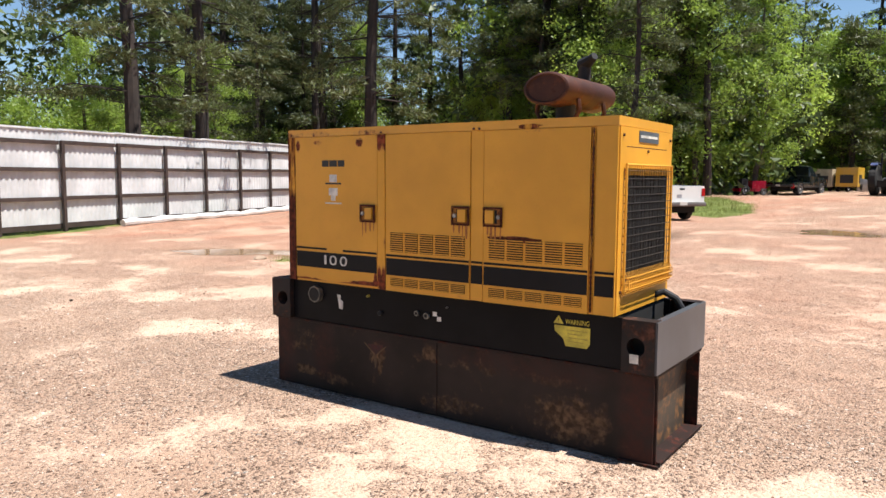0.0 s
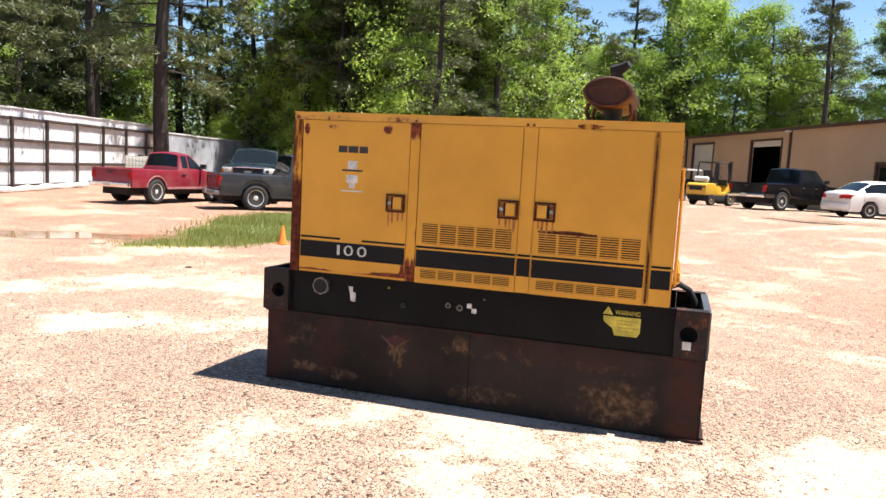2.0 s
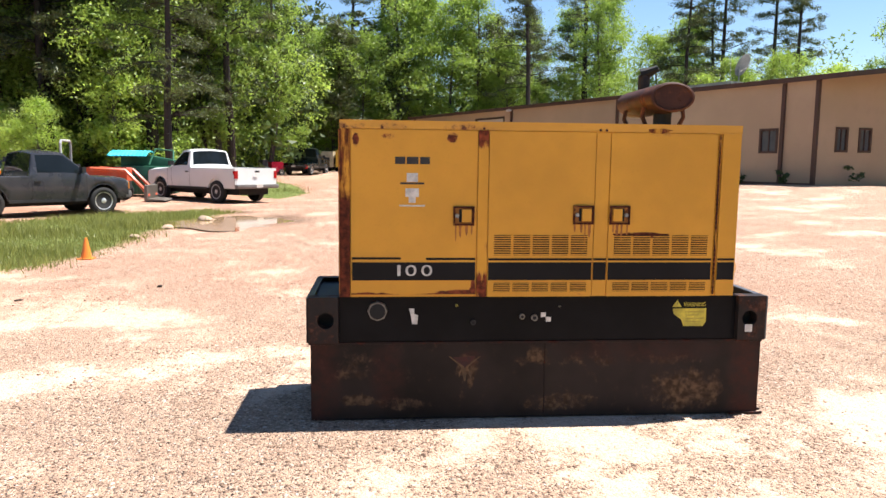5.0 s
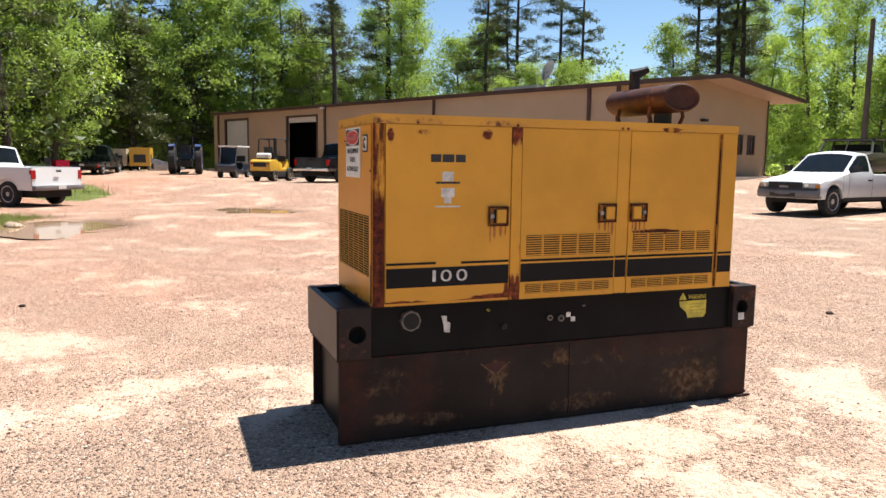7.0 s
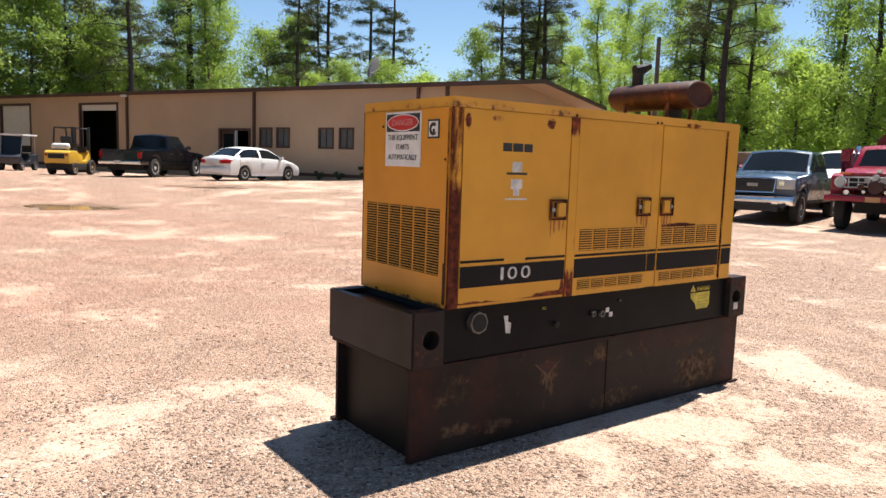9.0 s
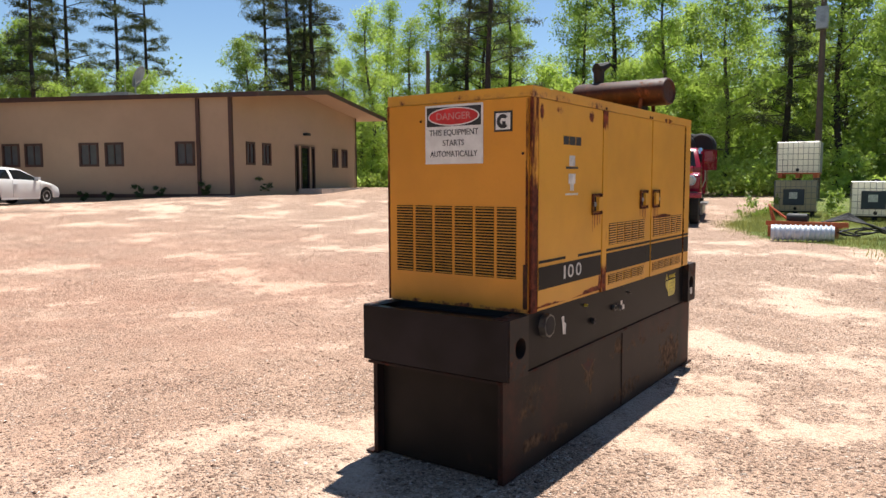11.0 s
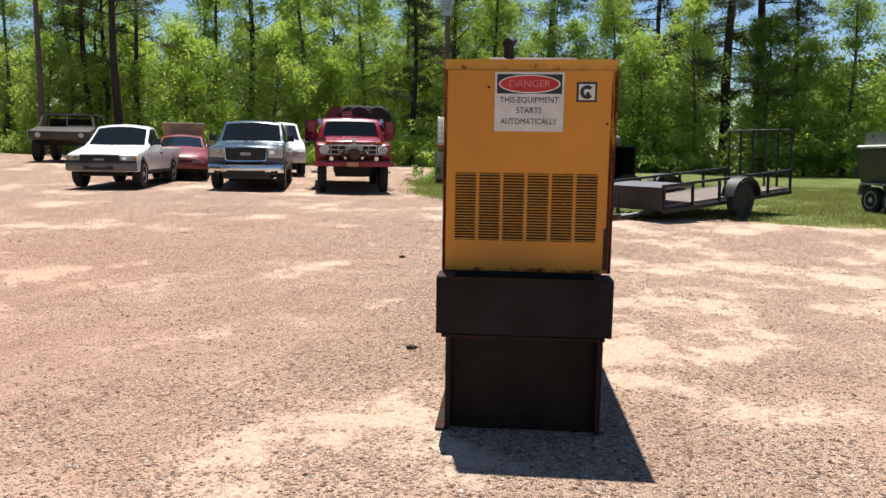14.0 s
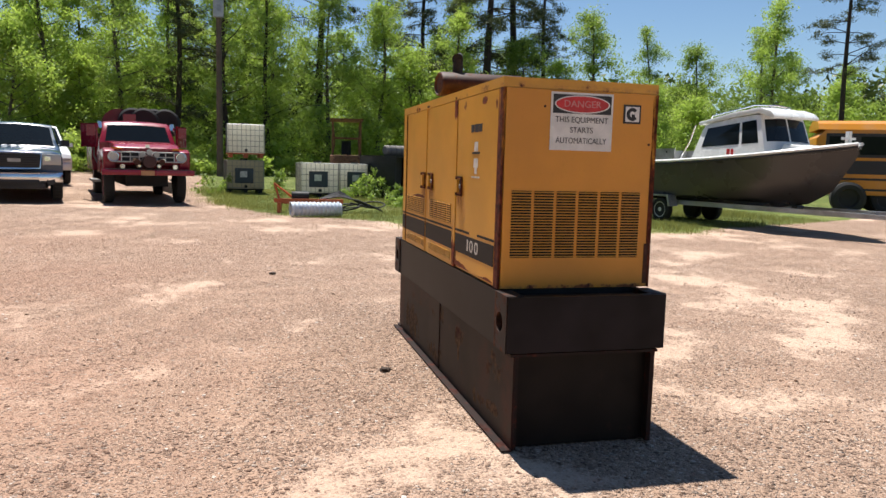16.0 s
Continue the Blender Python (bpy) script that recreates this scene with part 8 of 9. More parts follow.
part("cab_lower", box(-0.4, 1.0, -1.0, 1.0, 0.75, 1.58, 0.05), FIRE, fe)
pane(cabf, fc["front"], 0.07, 0.93, 0.1, 0.82, "windscreen")
for sd in ("right", "left"):
    pane(cabf, fc[sd], 0.12, 0.8, 0.12, 0.82, "side_window")
body = part("rear_body", box(-3.6, -0.5, -1.1, 1.1, 0.8, 1.75, 0.04), FIRE, fe)
for s in (-1, 1):
    for k in range(3):
        y0, y1 = sorted((s * 1.101, s * 1.115))
        part("locker_door", box(-3.5 + k * 1.0, -2.6 + k * 1.0, y0, y1, 0.95, 1.65, 0.01), FIRE, body)
    part("running_board", box(-0.4, 1.2, min(s * 1.0, s * 1.2), max(s * 1.0, s * 1.2), 0.5, 0.56), M_STEEL, fe)
part("door_open", boxm(pose(0.75, 1.02, 0, 0, 0, 62), 0.0, 0.05, 0.0, 0.75, 1.5, 2.1, b=0.01), FIRE, fe, "small open red side door")
part("door_open", boxm(pose(0.75, -1.02, 0, 0, 0, -62), 0.0, 0.05, -0.75, 0.0, 1.45, 2.1, b=0.01), FIRE, fe, "small open red side door")
reel = part("hose_reel", add_lathe(bmesh.new(), [(-0.35, 0.1), (-0.35, 0.42), (-0.31, 0.42), (-0.3, 0.22), (0.3, 0.22), (0.31, 0.42), (0.35, 0.42), (0.35, 0.1)], 22, pose(-1.3, -0.35, 2.2, 0, 0, 90)), plain("dark_red_reel", (0.18, 0.02, 0.018), 0.5), fe, "dark red hose reel")
part("reel_box", box(-1.1, -0.6, -0.25, 0.1, 2.0, 2.45, 0.02), FIRE, fe)
part("deck", box(-3.5, -0.5, -1.0, 1.0, 1.752, 1.85), M_UNDER, fe)
part("chassis", box(-3.4, FXF - 0.2, -0.5, 0.5, 0.45, 0.8), M_UNDER, fe)
for x in (-2.1, 2.1):
    for y in (-0.88, 0.88):
        wheel(fe, x, y, 0.48, 0.26, FIRE if x > 0 else M_RIM)
for k in range(4):
    ty = tagged(part("tyre", add_lathe(bmesh.new(), [(-0.1, 0.24), (-0.12, 0.3), (-0.12, 0.38), (-0.06, 0.44), (0.06, 0.44), (0.12, 0.38), (0.12, 0.3), (0.1, 0.24)], 22), M_TYRE, None), "worn black tyre lying on the fire engine's deck", "tyre", "tyres on the fire engine")
    ty.matrix_world = fm @ pose(-0.75 - 0.12 * (k % 2), 0.95 - k * 0.3, 2.22, 0, 12, 78)


# ==== yard machines by the woods ====
M_ORANGE = rusty("orange_implement_paint", (0.5, 0.1, 0.03), 0.3, 0.45)
M_ORED = car_paint("tractor_orange", (0.55, 0.09, 0.035), 0.35)
M_YELM = car_paint("machine_yellow", (0.62, 0.36, 0.03), 0.4)
# orange loader tractor
km = heading(-11.9, 23.2, ground_z(-11.9, 23.2), 0.95, 0.05)
kt = thing("tractor", km, "orange loader tractor with a grey roll bar", "tractor")
part("bonnet", box(0.1, 1.5, -0.35, 0.35, 0.75, 1.25, 0.08, 3), M_ORED, kt)
part("frame", box(-1.0, 1.5, -0.25, 0.25, 0.45, 0.75), M_UNDER, kt)
part("seat", box(-0.75, -0.3, -0.25, 0.25, 0.95, 1.35, 0.06), M_BLACK, kt)
part("roll_bar", tube([(-0.7, -0.5, 0.8), (-0.7, -0.5, 2.1), (-0.7, -0.42, 2.2), (-0.7, 0.42, 2.2), (-0.7, 0.5, 2.1), (-0.7, 0.5, 0.8)], 0.045, 8), plain("pale_roll_bar", (0.4, 0.4, 0.38), 0.5), kt)
for y in (-0.6, 0.6):
    wheel(kt, -0.6, y, 0.6, 0.35, M_ORED)
    wheel(kt, 1.1, y, 0.36, 0.22, plain("rusty_rim", (0.35, 0.13, 0.07), 0.6))
    part("loader_arm", tube([(0.3, y * 0.9, 1.2), (1.5, y * 0.9, 1.15), (2.1, y * 0.9, 0.5), (2.3, y * 0.9, 0.2)], 0.07, 6), M_ORED, kt)
part("bucket", extrude([(2.2, 0.05), (2.9, 0.05), (2.85, 0.09), (2.3, 0.12), (2.3, 0.6), (2.2, 0.62)], -0.8, 0.8), plain("worn_bucket_steel", (0.16, 0.14, 0.12), 0.5, 0.5), kt)
# green skip with a blue lid
dx, dy = -10.8, 26.75
dm = heading(dx, dy, ground_z(dx, dy), 1, 0.1)
du = thing("dumpster", dm, "green steel dumpster with a bright blue plastic lid open", "dumpster")
M_SKIP = plain("green_dumpster_paint", (0.02, 0.11, 0.06), 0.5, vary=0.3)
part("body", extrude([(-1.1, 0.1), (1.1, 0.1), (1.1, 1.25), (-1.1, 1.25)], -0.8, 0.8, 0.02), M_SKIP, du)
for k in range(4):
    part("rib", box(-0.95 + k * 0.6, -0.87 + k * 0.6, -0.86, -0.801, 0.15, 1.2), M_SKIP, du)
part("hopper", extrude([(-1.1, 1.25), (1.1, 1.25), (1.1, 1.5), (-1.1, 1.9)], 0.2, 0.8, 0.01), M_SKIP, du)
bm = bmesh.new()
rows = []
for lift in (0.0, 0.035):
    rows.append([[bm.verts.new((-1.15 + 1.5 * i / 30 - 0.2, -0.95 + 1.5 * k / 8, 1.42 + 0.42 * math.sin(math.pi * (0.16 + 0.5 * k / 8)) + (0.018 if i % 3 else 0.0) + lift)) for i in range(31)] for k in range(9)])
for g_ in rows:
    for k in range(8):
        for i in range(30):
            bm.faces.new((g_[k][i], g_[k][i + 1], g_[k + 1][i + 1], g_[k + 1][i]))
rim_ = [[g_[0][i] for i in range(31)] + [g_[k][30] for k in range(1, 9)] + [g_[8][i] for i in range(29, -1, -1)] + [g_[k][0] for k in range(7, 0, -1)] for g_ in rows]
for i in range(len(rim_[0])):
    k = (i + 1) % len(rim_[0])
    bm.faces.new((rim_[0][i], rim_[0][k], rim_[1][k], rim_[1][i]))
bmesh.ops.recalc_face_normals(bm, faces=bm.faces)
part("lid", bm, plain("blue_plastic_lid", (0.05, 0.5, 0.62), 0.4), du, "bright blue ribbed plastic lid", 25)
part("lid_frame", tube([(0.2, -0.7, 1.3), (0.4, -0.3, 1.95), (1.0, 0.3, 1.9), (1.15, -0.7, 1.3)], 0.04, 6), M_SKIP, du)
# traffic cone
cn = thing("traffic_cone", pose(-5.9, 7.4, ground_z(-5.9, 7.4)) @ Matrix.Scale(0.76, 4), "orange plastic traffic cone by the grass", "traffic cone")
M_CONE = plain("orange_cone_plastic", (0.85, 0.22, 0.03), 0.45, vary=0.15)
part("cone", tube([(0, 0, 0.02), (0, 0, 0.46)], [0.115, 0.028], 18), M_CONE, cn)
part("base", box(-0.15, 0.15, -0.15, 0.15, 0.0, 0.025, 0.006), M_CONE, cn)
# rocks by the verge
for x, y, s in ((-6.0, 12.3, 0.22), (-5.6, 14.6, 0.26), (-6.1, 10.4, 0.14), (-8.1, 5.0, 0.16)):
    bm = bmesh.new()
    bmesh.ops.create_icosphere(bm, subdivisions=3, radius=s)
    for v in bm.verts:
        v.co *= 0.8 + 0.5 * noise.noise(v.co * 3 + Vector((x, y, 0))) + 0.12 * noise.noise(v.co * 11)
        v.co.z *= 0.5
    ob = part("rock", bm, plain("tan_rock", (0.33, 0.24, 0.17), 0.95, scale=4, bump=0.5), None)
    ob.matrix_world = pose(x, y, ground_z(x, y) + 0.02)
    tagged(ob, "weathered tan rock lying at the grass edge", "rock", "rocks by the verge")

# standing gensets, trailers and the blue tractor by the far end of the building
def crate_machine(name, x, y, hx, hy, l, w, h, mat_, label, cat):
    t = thing(name, heading(x, y, ground_z(x, y), hx, hy), label, cat)
    part("housing", box(-l / 2, l / 2, -w / 2, w / 2, 0.35, h, 0.06), mat_, t)
    part("vent", box(-l / 2 - 0.01, -l / 2 - 0.001, -w * 0.3, w * 0.3, 0.6, h * 0.7), M_TRIM, t)
    part("vent", box(-l * 0.3, l * 0.1, -w / 2 - 0.01, -w / 2 - 0.001, 0.6, h * 0.7), M_TRIM, t)
    part("chassis", box(-l / 2, l / 2, -w * 0.35, w * 0.35, 0.25, 0.349), M_UNDER, t)
    for yy in (-w / 2 - 0.08, w / 2 + 0.08):
        wheel(t, 0, yy, 0.33, 0.18)
    return t


crate_machine("compressor", -5.35, 55.3, 0.2, 1, 2.0, 1.3, 1.6, plain("cream_machine_paint", (0.5, 0.43, 0.3), 0.5), "cream towed compressor by the woods", "compressor")
crate_machine("light_tower", -4.75, 56.6, 0.2, 1, 1.5, 1.0, 1.5, plain("white_machine_paint", (0.6, 0.6, 0.58), 0.5), "white towed generator by the woods", "generator")
crate_machine("compressor", -3.9, 55.2, 0.1, 1, 2.0, 1.4, 1.7, M_YELM, "yellow towed compressor by the woods", "compressor")
slab = tagged(part("metal_ramp", extrude([(-1.6, 0.0), (1.6, 0.0), (1.6, 0.25), (-1.6, 1.25)], -0.8, 0.8, 0.02), M_STEEL, None), "pale metal ramp leaning by the machines", "ramp")
slab.matrix_world = heading(-2.2, 55.6, ground_z(-2.2, 55.6), 1, 0.1) @ Matrix.Scale(0.8, 4)
redm = thing("lawn_tractor", heading(-9.0, 47.5, ground_z(-9.0, 47.5), 0.7, 0.7), "red and black ride-on mower at the wood's edge", "mower")
part("bonnet", box(0.1, 1.1, -0.35, 0.35, 0.4, 0.95, 0.06), FIRE, redm)
part("seat", box(-0.6, -0.15, -0.25, 0.25, 0.6, 1.1, 0.05), M_BLACK, redm)
part("deck", box(-0.9, 0.6, -0.5, 0.5, 0.25, 0.45, 0.03), FIRE, redm)
for y in (-0.5, 0.5):
    wheel(redm, -0.5, y, 0.32, 0.2)
    wheel(redm, 0.8, y, 0.22, 0.15)
tm = heading(-0.9, 49.2, ground_z(-0.9, 49.2), 0.1, 1)
bt = thing("tractor", tm, "big blue farm tractor with tall black tyres", "tractor")
M_BLUE = car_paint("tractor_blue", (0.02, 0.045, 0.14), 0.35)
part("bonnet", box(0.3, 2.4, -0.4, 0.4, 1.0, 1.75, 0.08), M_BLUE, bt)
part("frame", box(-1.0, 2.3, -0.3, 0.3, 0.7, 1.0), M_UNDER, bt)
part("seat", box(-0.7, -0.2, -0.3, 0.3, 1.4, 1.95, 0.06), M_BLACK, bt)
for y in (-0.85, 0.85):
    wheel(bt, -0.6, y, 0.95, 0.46, M_BLUE)
    wheel(bt, 1.9, y * 0.85, 0.55, 0.3, M_BLUE)
    part("mudguard", extrude([(-1.3, 1.85), (-1.0, 2.0), (-0.1, 2.0), (0.2, 1.7), (0.15, 1.65), (-0.15, 1.93), (-0.95, 1.93), (-1.25, 1.8)], min(y * 0.75, y * 1.2), max(y * 0.75, y * 1.2)), M_BLUE, bt)
    part("roll_post", tube([(-0.9, y * 0.55, 1.2), (-0.9, y * 0.55, 2.6)], 0.05, 6), M_UNDER, bt)
part("rear_hitch", box(-1.9, -1.0, -0.5, 0.5, 0.5, 0.9, 0.05), M_UNDER, bt)
# golf cart
gx_, gy_ = 1.55, 41.1
gc = thing("golf_cart", heading(gx_, gy_, ground_z(gx_, gy_), -0.5, -0.85), "dark golf cart with a white roof", "golf cart")
part("body", extrude([(-1.1, 0.35), (1.1, 0.35), (1.15, 0.7), (0.9, 0.85), (0.6, 0.5), (-0.1, 0.5), (-0.2, 0.8), (-1.1, 0.85)], -0.55, 0.55, 0.04), plain("dark_cart_body", (0.022, 0.026, 0.036), 0.35), gc)
part("roof", box(-0.9, 0.75, -0.6, 0.6, 1.8, 1.88, 0.04), WHITE_P, gc)
part("seat", box(-0.5, -0.05, -0.5, 0.5, 0.78, 0.9, 0.04), M_BLACK, gc)
part("seat_back", box(-0.5, -0.42, -0.5, 0.5, 0.95, 1.3, 0.03), M_BLACK, gc)
part("windscreen", boxm(pose(0.74, 0, 0.8, 0, -10, 0), -0.008, 0.008, -0.5, 0.5, 0.0, 0.98), M_GLASS, gc)
part("steering_wheel", tube([(0.38 + 0.06 * math.sin(k * math.pi / 8), 0.25 + 0.16 * math.cos(k * math.pi / 8), 1.08 + 0.14 * math.sin(k * math.pi / 8)) for k in range(17)], 0.014, 5), M_BLACK, gc)
for s in (-1, 1):
    part("post", tube([(0.85, s * 0.5, 0.8), (0.65, s * 0.52, 1.8)], 0.02, 6), M_STEEL, gc)
    part("post", tube([(-0.8, s * 0.5, 0.8), (-0.75, s * 0.52, 1.8)], 0.02, 6), M_STEEL, gc)
    for x in (-0.75, 0.8):
        wheel(gc, x, s * 0.48, 0.24, 0.18)
# forklift
M_TANRIM = plain("dusty_tan_rim", (0.42, 0.28, 0.15), 0.7)
fk = thing("forklift", on_wheel(2.77, 33.0, 0.6, 0.8, 1.5, 1.2, True, False), "yellow forklift truck with a black mast and gas bottle", "forklift")
part("counterweight", extrude([(-1.3, 0.62), (-1.24, 0.5), (-0.5, 0.5), (-0.42, 1.02), (-0.6, 1.08), (-1.16, 1.08), (-1.28, 0.98)], -0.56, 0.56, 0.05, 3), M_YELM, fk)
part("lower_frame", extrude([(-1.24, 0.28), (-0.98, 0.2), (0.6, 0.2), (0.8, 0.3), (0.8, 0.5), (-1.24, 0.5)], -0.5, 0.5, 0.03), M_UNDER, fk, "dark lower frame")
part("body", extrude([(-0.42, 0.5), (0.72, 0.5), (0.8, 0.66), (0.78, 1.1), (0.68, 1.12), (0.45, 0.66), (0.1, 0.64), (0.02, 0.92), (-0.42, 0.98)], -0.5, 0.5, 0.03), M_YELM, fk)
vent = part("grille", box(-1.31, -1.285, -0.36, 0.36, 0.72, 0.93, 0.01), M_TRIM, fk)
for k in range(4):
    part("grille_bar", box(-1.316, -1.311, -0.34, 0.34, 0.75 + k * 0.045, 0.765 + k * 0.045), M_UNDER, vent)
for s in (-1, 1):
    part("rear_lamp", box(-1.3, -1.27, min(s * 0.4, s * 0.5), max(s * 0.4, s * 0.5), 0.84, 0.93, 0.01), M_REDLAMP, fk)
part("dashboard", box(0.5, 0.68, -0.4, 0.4, 1.0, 1.28, 0.04), M_BLACK, fk)
part("steering_wheel", tube([(0.42 + 0.06 * math.sin(k * math.pi / 8), 0.17 * math.cos(k * math.pi / 8), 1.36 + 0.16 * math.sin(k * math.pi / 8)) for k in range(17)], 0.014, 5), M_BLACK, fk)
part("gas_bottle", tube([(-0.92, -0.42, 1.25), (-0.92, -0.36, 1.25), (-0.92, 0.3, 1.25), (-0.92, 0.38, 1.25)], [0.07, 0.15, 0.15, 0.07], 14), M_WHITE, fk, "white gas bottle")
part("bottle_cradle", box(-1.06, -0.78, -0.3, 0.28, 1.081, 1.13, 0.01), M_TRIM, fk)
part("seat_back", extrude([(-0.42, 1.3), (-0.32, 1.3), (-0.4, 1.72), (-0.48, 1.72)], -0.24, 0.24, 0.03), M_BLACK, fk)
part("seat", box(-0.4, 0.05, -0.28, 0.28, 0.95, 1.4, 0.06), M_BLACK, fk)
for s in (-1, 1):
    part("guard_post", tube([(-0.6, s * 0.5, 1.0), (-0.5, s * 0.48, 2.1), (0.5, s * 0.48, 2.1), (0.75, s * 0.5, 0.95)], 0.04, 6), M_TRIM, fk)
    part("mast", box(0.85, 0.97, min(s * 0.3, s * 0.42), max(s * 0.3, s * 0.42), 0.1, 2.2, 0.01), M_TRIM, fk)
    part("fork", box(0.98, 2.0, min(s * 0.2, s * 0.32), max(s * 0.2, s * 0.32), 0.06, 0.11), M_TRIM, fk)
    wheel(fk, -0.75, s * 0.48, 0.28, 0.2, M_TANRIM)
    wheel(fk, 0.75, s * 0.5, 0.34, 0.25, M_TANRIM)
for k in range(5):
    part("guard_bar", tube([(-0.45 + k * 0.22, -0.48, 2.12), (-0.45 + k * 0.22, 0.48, 2.12)], 0.02, 5), M_TRIM, fk)
part("carriage", box(0.98, 1.02, -0.45, 0.45, 0.1, 0.6), M_TRIM, fk)

# ==== liquid totes ====
def cloudy_plastic(name, colour):
    """Thick cloudy plastic that lets daylight through."""
    m = plain(name, colour, 0.45, vary=0.1, scale=2)
    t = m.node_tree
    bs, tl, mx = t.nodes["Principled BSDF"], t.nodes.new("ShaderNodeBsdfTranslucent"), t.nodes.new("ShaderNodeMixShader")
    tl.inputs[0].default_value = (*colour, 1)
    mx.inputs[0].default_value = 0.5
    t.links.new(bs.outputs[0], mx.inputs[1])
    t.links.new(tl.outputs[0], mx.inputs[2])
    t.links.new(mx.outputs[0], t.nodes["Material Output"].inputs[0])
    return m


M_TOTE = cloudy_plastic("cloudy_white_tank", (0.84, 0.82, 0.74))
M_TOTE_OLD = cloudy_plastic("yellowed_tank", (0.6, 0.54, 0.4))
M_CAGE = plain("galvanised_cage", (0.35, 0.35, 0.34), 0.4, 0.7)


def tote(x, y, z, turn, body, label, panel=True, pallet=M_UNDER):
    t = thing("liquid_tote", pose(x, y, z, 0, 0, turn), label, "tote", "liquid totes on the grass")
    part("tank", box(-0.48, 0.48, -0.58, 0.58, 0.17, 1.12, 0.07, 3), body, t)
    part("lid", tube([(0, 0, 1.11), (0, 0, 1.17)], 0.12, 14), M_TRIM, t)
    for k in range(6):
        zz = 0.2 + k * 0.18
        part("cage_hoop", tube([(-0.5, -0.6, zz), (0.5, -0.6, zz), (0.5, 0.6, zz), (-0.5, 0.6, zz), (-0.5, -0.6, zz)], 0.009, 5), M_CAGE, t)
    for k in range(9):
        o = -0.48 + k * 0.12
        for s in (-1, 1):
            part("cage_bar", tube([(s * 0.508, o * 1.2, 0.16), (s * 0.508, o * 1.2, 1.1)], 0.008, 5), M_CAGE, t)
            part("cage_bar", tube([(o, s * 0.608, 0.16), (o, s * 0.608, 1.1)], 0.008, 5), M_CAGE, t)
    part("pallet_deck", box(-0.5, 0.5, -0.6, 0.6, 0.12, 0.16), pallet, t)
    for yy in (-0.55, -0.06, 0.43):
        part("pallet_skid", box(-0.5, 0.5, yy, yy + 0.12, 0.0, 0.119), pallet, t)
    if panel:
        pl = part("placard", box(-0.522, -0.515, -0.25, 0.35, 0.35, 0.85), plain("dark_placard", (0.035, 0.045, 0.06), 0.5), t, "dark placard with white patch")
        part("placard_patch", box(-0.5235, -0.5225, -0.05, 0.18, 0.55, 0.75), M_WHITE, pl)
    part("outlet", tube([(-0.5, 0.0, 0.25), (-0.58, 0.0, 0.25)], 0.05, 10), M_TRIM, t)
    return t


tx, ty_ = 21.0, 1.95
tz = ground_z(tx, ty_)
tote(tx, ty_, tz, 8, M_TOTE_OLD, "yellowed caged liquid tote on a dark pallet")
tote(tx + 0.1, ty_ - 0.05, tz + 1.19, 4, M_TOTE, "white caged liquid tote stacked on another one", False, M_ORANGE)
tote(19.2, -0.36, ground_z(19.2, -0.36) - 0.02, 6, M_TOTE, "white caged liquid tote standing in the grass")
tote(19.9, -1.65, ground_z(19.9, -1.65) - 0.02, 6, M_TOTE, "white caged liquid tote half hidden by weeds", True)

pz = ground_z(-18.9, 18.95)
tote(-18.9, 18.95, pz + 0.412, 35, M_TOTE, "white caged liquid tote standing on pallets behind a red pickup truck", False)
for k in range(3):
    pal = thing("pallet", pose(-18.9, 18.95, pz + 0.137 * k, 0, 0, 35), "weathered wooden pallet stacked under a liquid tote", "pallet", "pallets under the tote")
    for yy in (-0.58, -0.05, 0.48):
        part("skid", box(-0.52, 0.52, yy, yy + 0.1, 0.0, 0.11), M_POLE, pal)
    for q in range(7):
        part("slat", box(-0.52 + q * 0.157, -0.42 + q * 0.157, -0.6, 0.6, 0.111, 0.135), M_POLE, pal)

# orange implement, hoses and corrugated pipe
im = heading(12.6, 0.45, ground_z(12.6, 0.45), -0.1, -1) @ Matrix.Scale(0.8, 4)
imp = thing("farm_implement", im, "rusty orange farm implement with black hydraulic hoses", "implement")
part("beam", box(-0.9, 1.1, -0.06, 0.06, 0.3, 0.42, 0.01), M_ORANGE, imp)
part("beam", box(-0.7, 0.9, 0.3, 0.42, 0.25, 0.35, 0.01), M_ORANGE, imp)
part("mast", tube([(-0.7, 0, 0.3), (-0.9, 0.1, 0.85), (-0.3, 0.1, 0.4)], 0.04, 6), M_ORANGE, imp)
part("mast", tube([(-0.75, 0.35, 0.3), (-0.9, 0.2, 0.85)], 0.035, 6), M_ORANGE, imp)
part("motor", tube([(-0.4, 0.15, 0.5), (0.1, 0.15, 0.5)], 0.13, 12), M_BLACK, imp)
part("stand", box(-0.8, -0.7, -0.2, 0.4, 0.0, 0.3), M_ORANGE, imp)
part("stand", box(0.7, 0.8, -0.2, 0.4, 0.0, 0.25), M_ORANGE, imp)
for k in range(6):
    part("hose", tube([(0.4, 0.2 + 0.05 * k, 0.4), (1.0, 0.1 + 0.06 * k, 0.5 + 0.03 * k), (1.6, 0.1 + 0.08 * k, 0.38 - 0.02 * k), (2.1, 0.2 + 0.1 * k, 0.16), (2.3, 0.6 + 0.05 * k, 0.05)], 0.025, 6), M_BLACK, imp)
for k in range(5):
    cx_, cy_, rc = 0.9 + 0.28 * k, 0.55 + 0.12 * (k % 3), 0.3 + 0.05 * (k % 2)
    coil = [(cx_ + rc * math.cos(w) * 1.2, cy_ + rc * math.sin(w), 0.05 + 0.14 * k / 5 + 0.16 * math.sin(w * 0.5 + k) ** 2) for w in [0.45 * j for j in range(26)]]
    part("hose", tube(coil, 0.022, 6), M_BLACK, imp)
cp0 = Vector((11.5, 0.85, 0))
cd = Vector((0.2, -1.12, 0))
